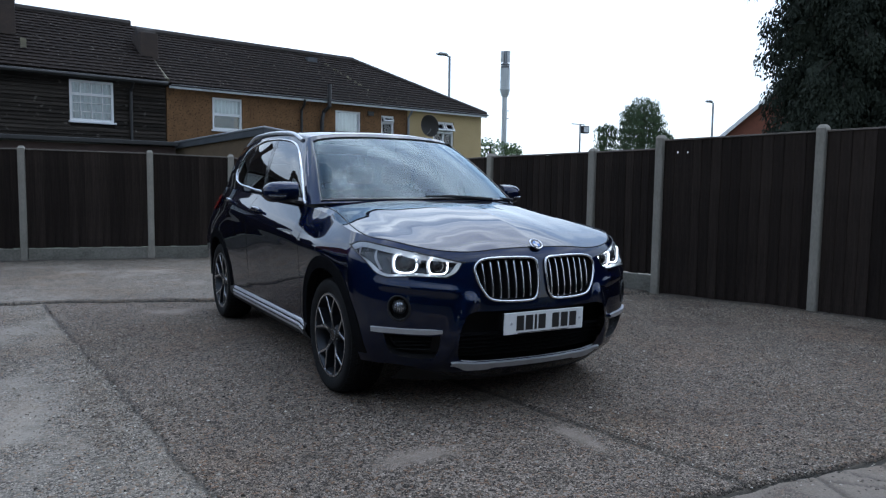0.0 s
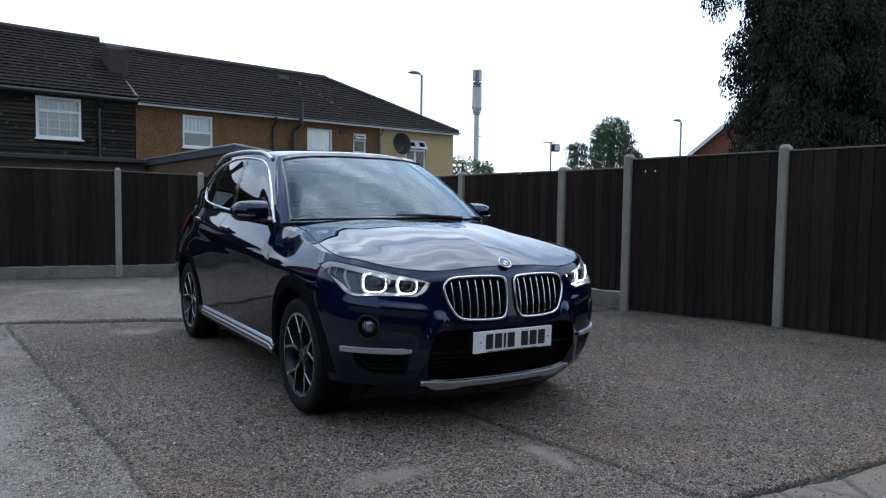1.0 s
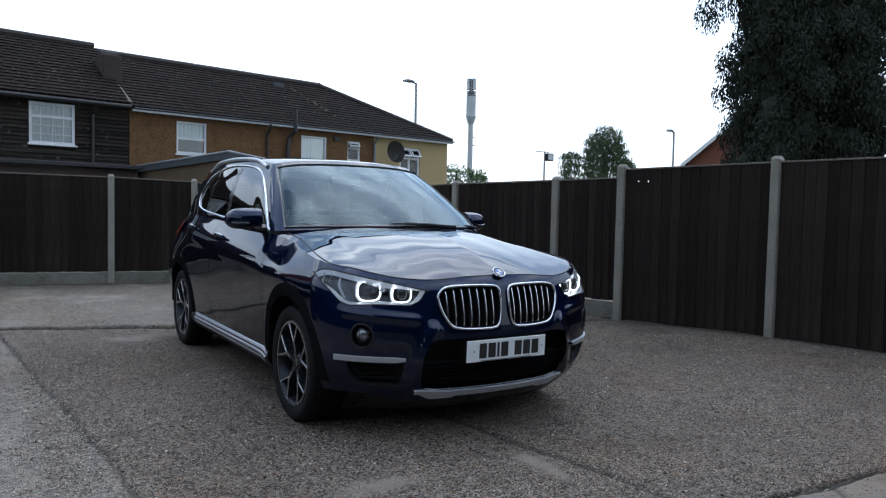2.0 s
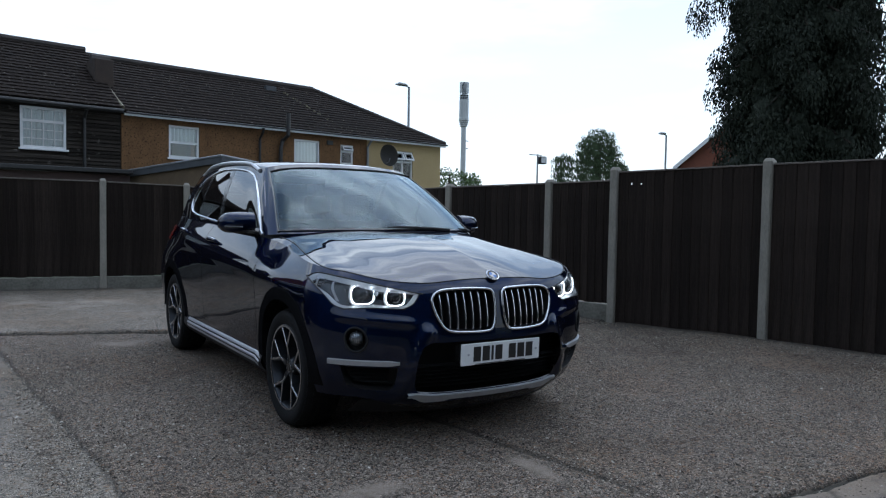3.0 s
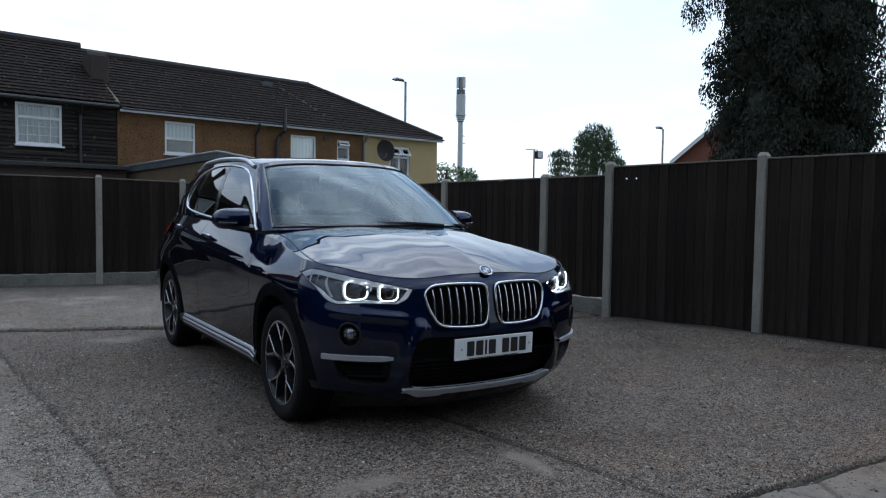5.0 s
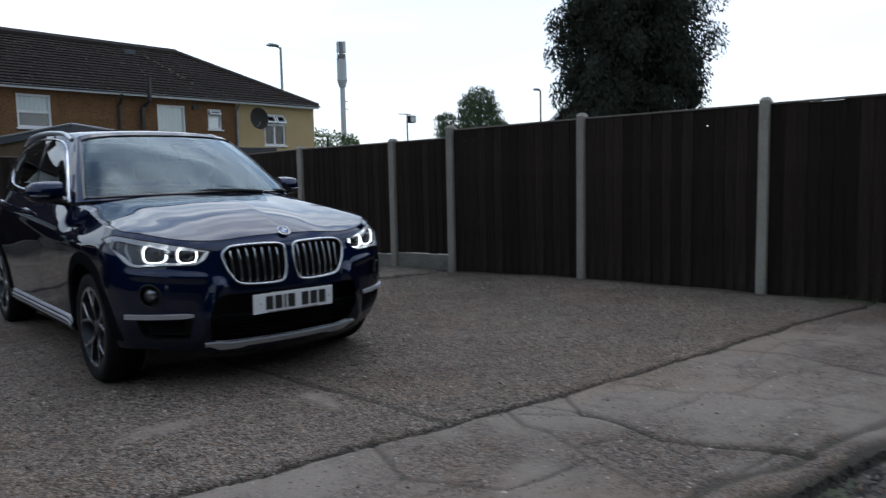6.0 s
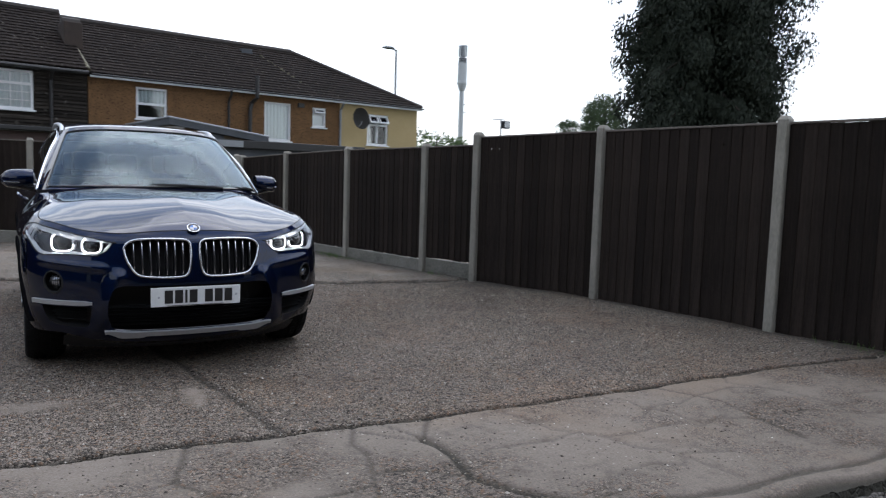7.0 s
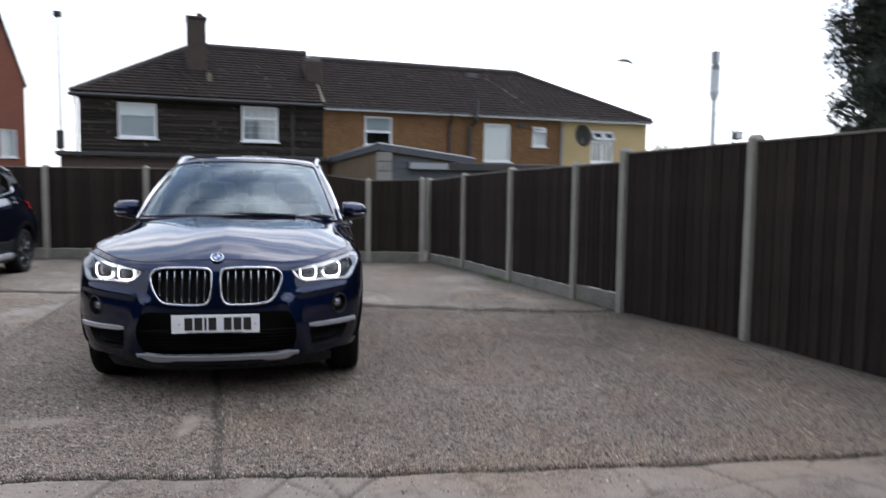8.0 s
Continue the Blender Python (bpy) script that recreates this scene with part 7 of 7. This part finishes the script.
    # underside and engine bay floor
    part("underbody", boxed(-0.60, 0.60, -1.92, 2.0, 0.19, 0.36, bevel=0.03), PLASTIC, car)
    part("bulkhead", boxed(-0.62, 0.62, -0.92, -0.88, 0.25, 1.0), PLASTIC, car)
    part("floor_pan", boxed(-0.80, 0.80, -0.88, 0.92, 0.23, 0.34), PLASTIC, car)
    part("boot_floor", boxed(-0.70, 0.70, 0.95, 2.05, 0.45, 0.7), PLASTIC, car)
    # cabin furniture
    dash = bmesh.new()
    sheet(dash, [[(x, y + 0.10 * (1 - (x / 0.78) ** 2) * 0, z) for x in np.linspace(-0.78, 0.78, 17)] for y, z in ((-0.88, 0.99), (-0.70, 1.015), (-0.48, 1.01), (-0.38, 0.97), (-0.34, 0.86), (-0.40, 0.6))])
    part("dashboard", dash, LEATHER, car, "dark soft dashboard", smooth=True)
    wheel = part("steering_wheel", lathe(bmesh.new(), [(0.170, -0.012), (0.182, 0.0), (0.170, 0.012), (0.160, 0.0), (0.170, -0.012)], "y", 32), LEATHER, car, smooth=True)
    wheel.matrix_basis = pose(-0.37, -0.30, 0.98, -24, 0, 0)
    part("wheel_hub", boxed(-0.06, 0.06, -0.02, 0.02, -0.05, 0.05, bevel=0.015), LEATHER, wheel)
    bm = bmesh.new()
    for x0, x1, z0, z1 in ((-0.165, -0.05, -0.015, 0.015), (0.05, 0.165, -0.015, 0.015), (-0.015, 0.015, -0.165, -0.04)):
        box(bm, x0, x1, -0.008, 0.008, z0, z1)
    part("wheel_spoke", bm, SILVER, wheel)
    for sx, sy in ((-0.37, 0.12), (0.37, 0.12), (-0.40, 0.98), (0.40, 0.98), (0.0, 1.0)):
        seat = new("car_seat")
        seat.parent = car
        seat.matrix_basis = pose(sx, sy, 0.0)
        wd = 0.24 if sx else 0.15
        part("cushion", boxed(-wd, wd, -0.35, 0.15, 0.5, 0.66, bevel=0.05), LEATHER, seat, smooth=True)
        bm = boxed(-wd, wd, -0.07, 0.07, 0.0, 0.60, bevel=0.05)
        bmesh.ops.transform(bm, matrix=pose(0, 0.12, 0.56, -14, 0, 0), verts=bm.verts[:])
        part("backrest", bm, LEATHER, seat, smooth=True)
        bm = boxed(-0.13, 0.13, -0.045, 0.045, 0.0, 0.17, bevel=0.04)
        bmesh.ops.transform(bm, matrix=pose(0, 0.27, 1.20, -8, 0, 0), verts=bm.verts[:])
        part("headrest", bm, LEATHER, seat, smooth=True)
        for px in (-0.05, 0.05):
            part("headrest_post", tube(bmesh.new(), [(px, 0.255, 1.12), (px, 0.27, 1.23)], 0.007, 6), CHROME, seat)
    part("rear_view_mirror", boxed(-0.12, 0.12, -0.12, -0.09, 1.40, 1.465, bevel=0.012), GLOSS_BLACK, car)
    part("sensor_housing", boxed(-0.07, 0.07, -0.22, -0.10, 1.44, 1.515, bevel=0.02), PLASTIC, car)
    part("head_lining", boxed(-0.54, 0.54, 0.02, 1.5, 1.487, 1.497), LEATHER, car)

    # badge and plate
    badge = new("badge")
    badge.parent = car
    badge.matrix_basis = pose(0, -2.086, 0.889, 40, 0, 0)
    part("badge_ring", lathe(bmesh.new(), [(0.0, 0.0), (0.0385, 0.0), (0.0385, 0.004), (0.036, 0.0065), (0.033, 0.006), (0.033, 0.003), (0.0, 0.003)], "z", 32), CHROME, badge, smooth=True)
    part("badge_band", lathe(bmesh.new(), [(0.033, 0.0045), (0.033, 0.0055), (0.023, 0.0055), (0.023, 0.0045)], "z", 32), GLOSS_BLACK, badge)
    for k in range(4):
        bm = bmesh.new()
        c = bm.verts.new((0, 0, 0.0056))
        arc = [bm.verts.new((0.022 * math.cos(a), 0.022 * math.sin(a), 0.0056)) for a in (math.pi / 2 * (k + i / 6) for i in range(7))]
        for a, b in zip(arc, arc[1:]):
            bm.faces.new((c, a, b))
        part("badge_quarter", bm, BADGE_BLUE if k % 2 else BADGE_WHITE, badge)
    if plate:
        board = new("number_plate")
        board.parent = car
        board.matrix_basis = pose(0, -2.178, 0.489, 2, 0, 0)
        part("plate", boxed(-0.26, 0.26, -0.004, 0.004, -0.0575, 0.0575, bevel=0.003), PLATE_WHITE, board, "white reflective plate")
        part("holder", boxed(-0.25, 0.25, 0.004, 0.03, -0.05, 0.05), PLASTIC, board)
        x = -0.183
        for k in range(7):
            w = 0.013 if k == 2 else 0.046
            part("character_bar", boxed(x, x + w, -0.0062, -0.0045, -0.038, 0.040), INK, board)
            x += w + 0.012 + (0.032 if k == 3 else 0)
        part("footer_bar", boxed(-0.17, 0.16, -0.0062, -0.0045, -0.0545, -0.0505), INK, board)
        for px in (-0.215, 0.235):
            part("screw_cap", lathe(bmesh.new(), [(0.0, -0.0075), (0.006, -0.007), (0.007, -0.0045)], "y", 10, (px, 0, 0)), BADGE_WHITE, board)
    return car


build_car(PAINT, pose(0, 0, 0), "dark metallic blue car with lit headlamps and chrome grille")
build_car(PAINT_2, pose(-4.6, 3.72, 0, 0, 0, 1), "blue-black parked car standing by the back fence", plate=False)
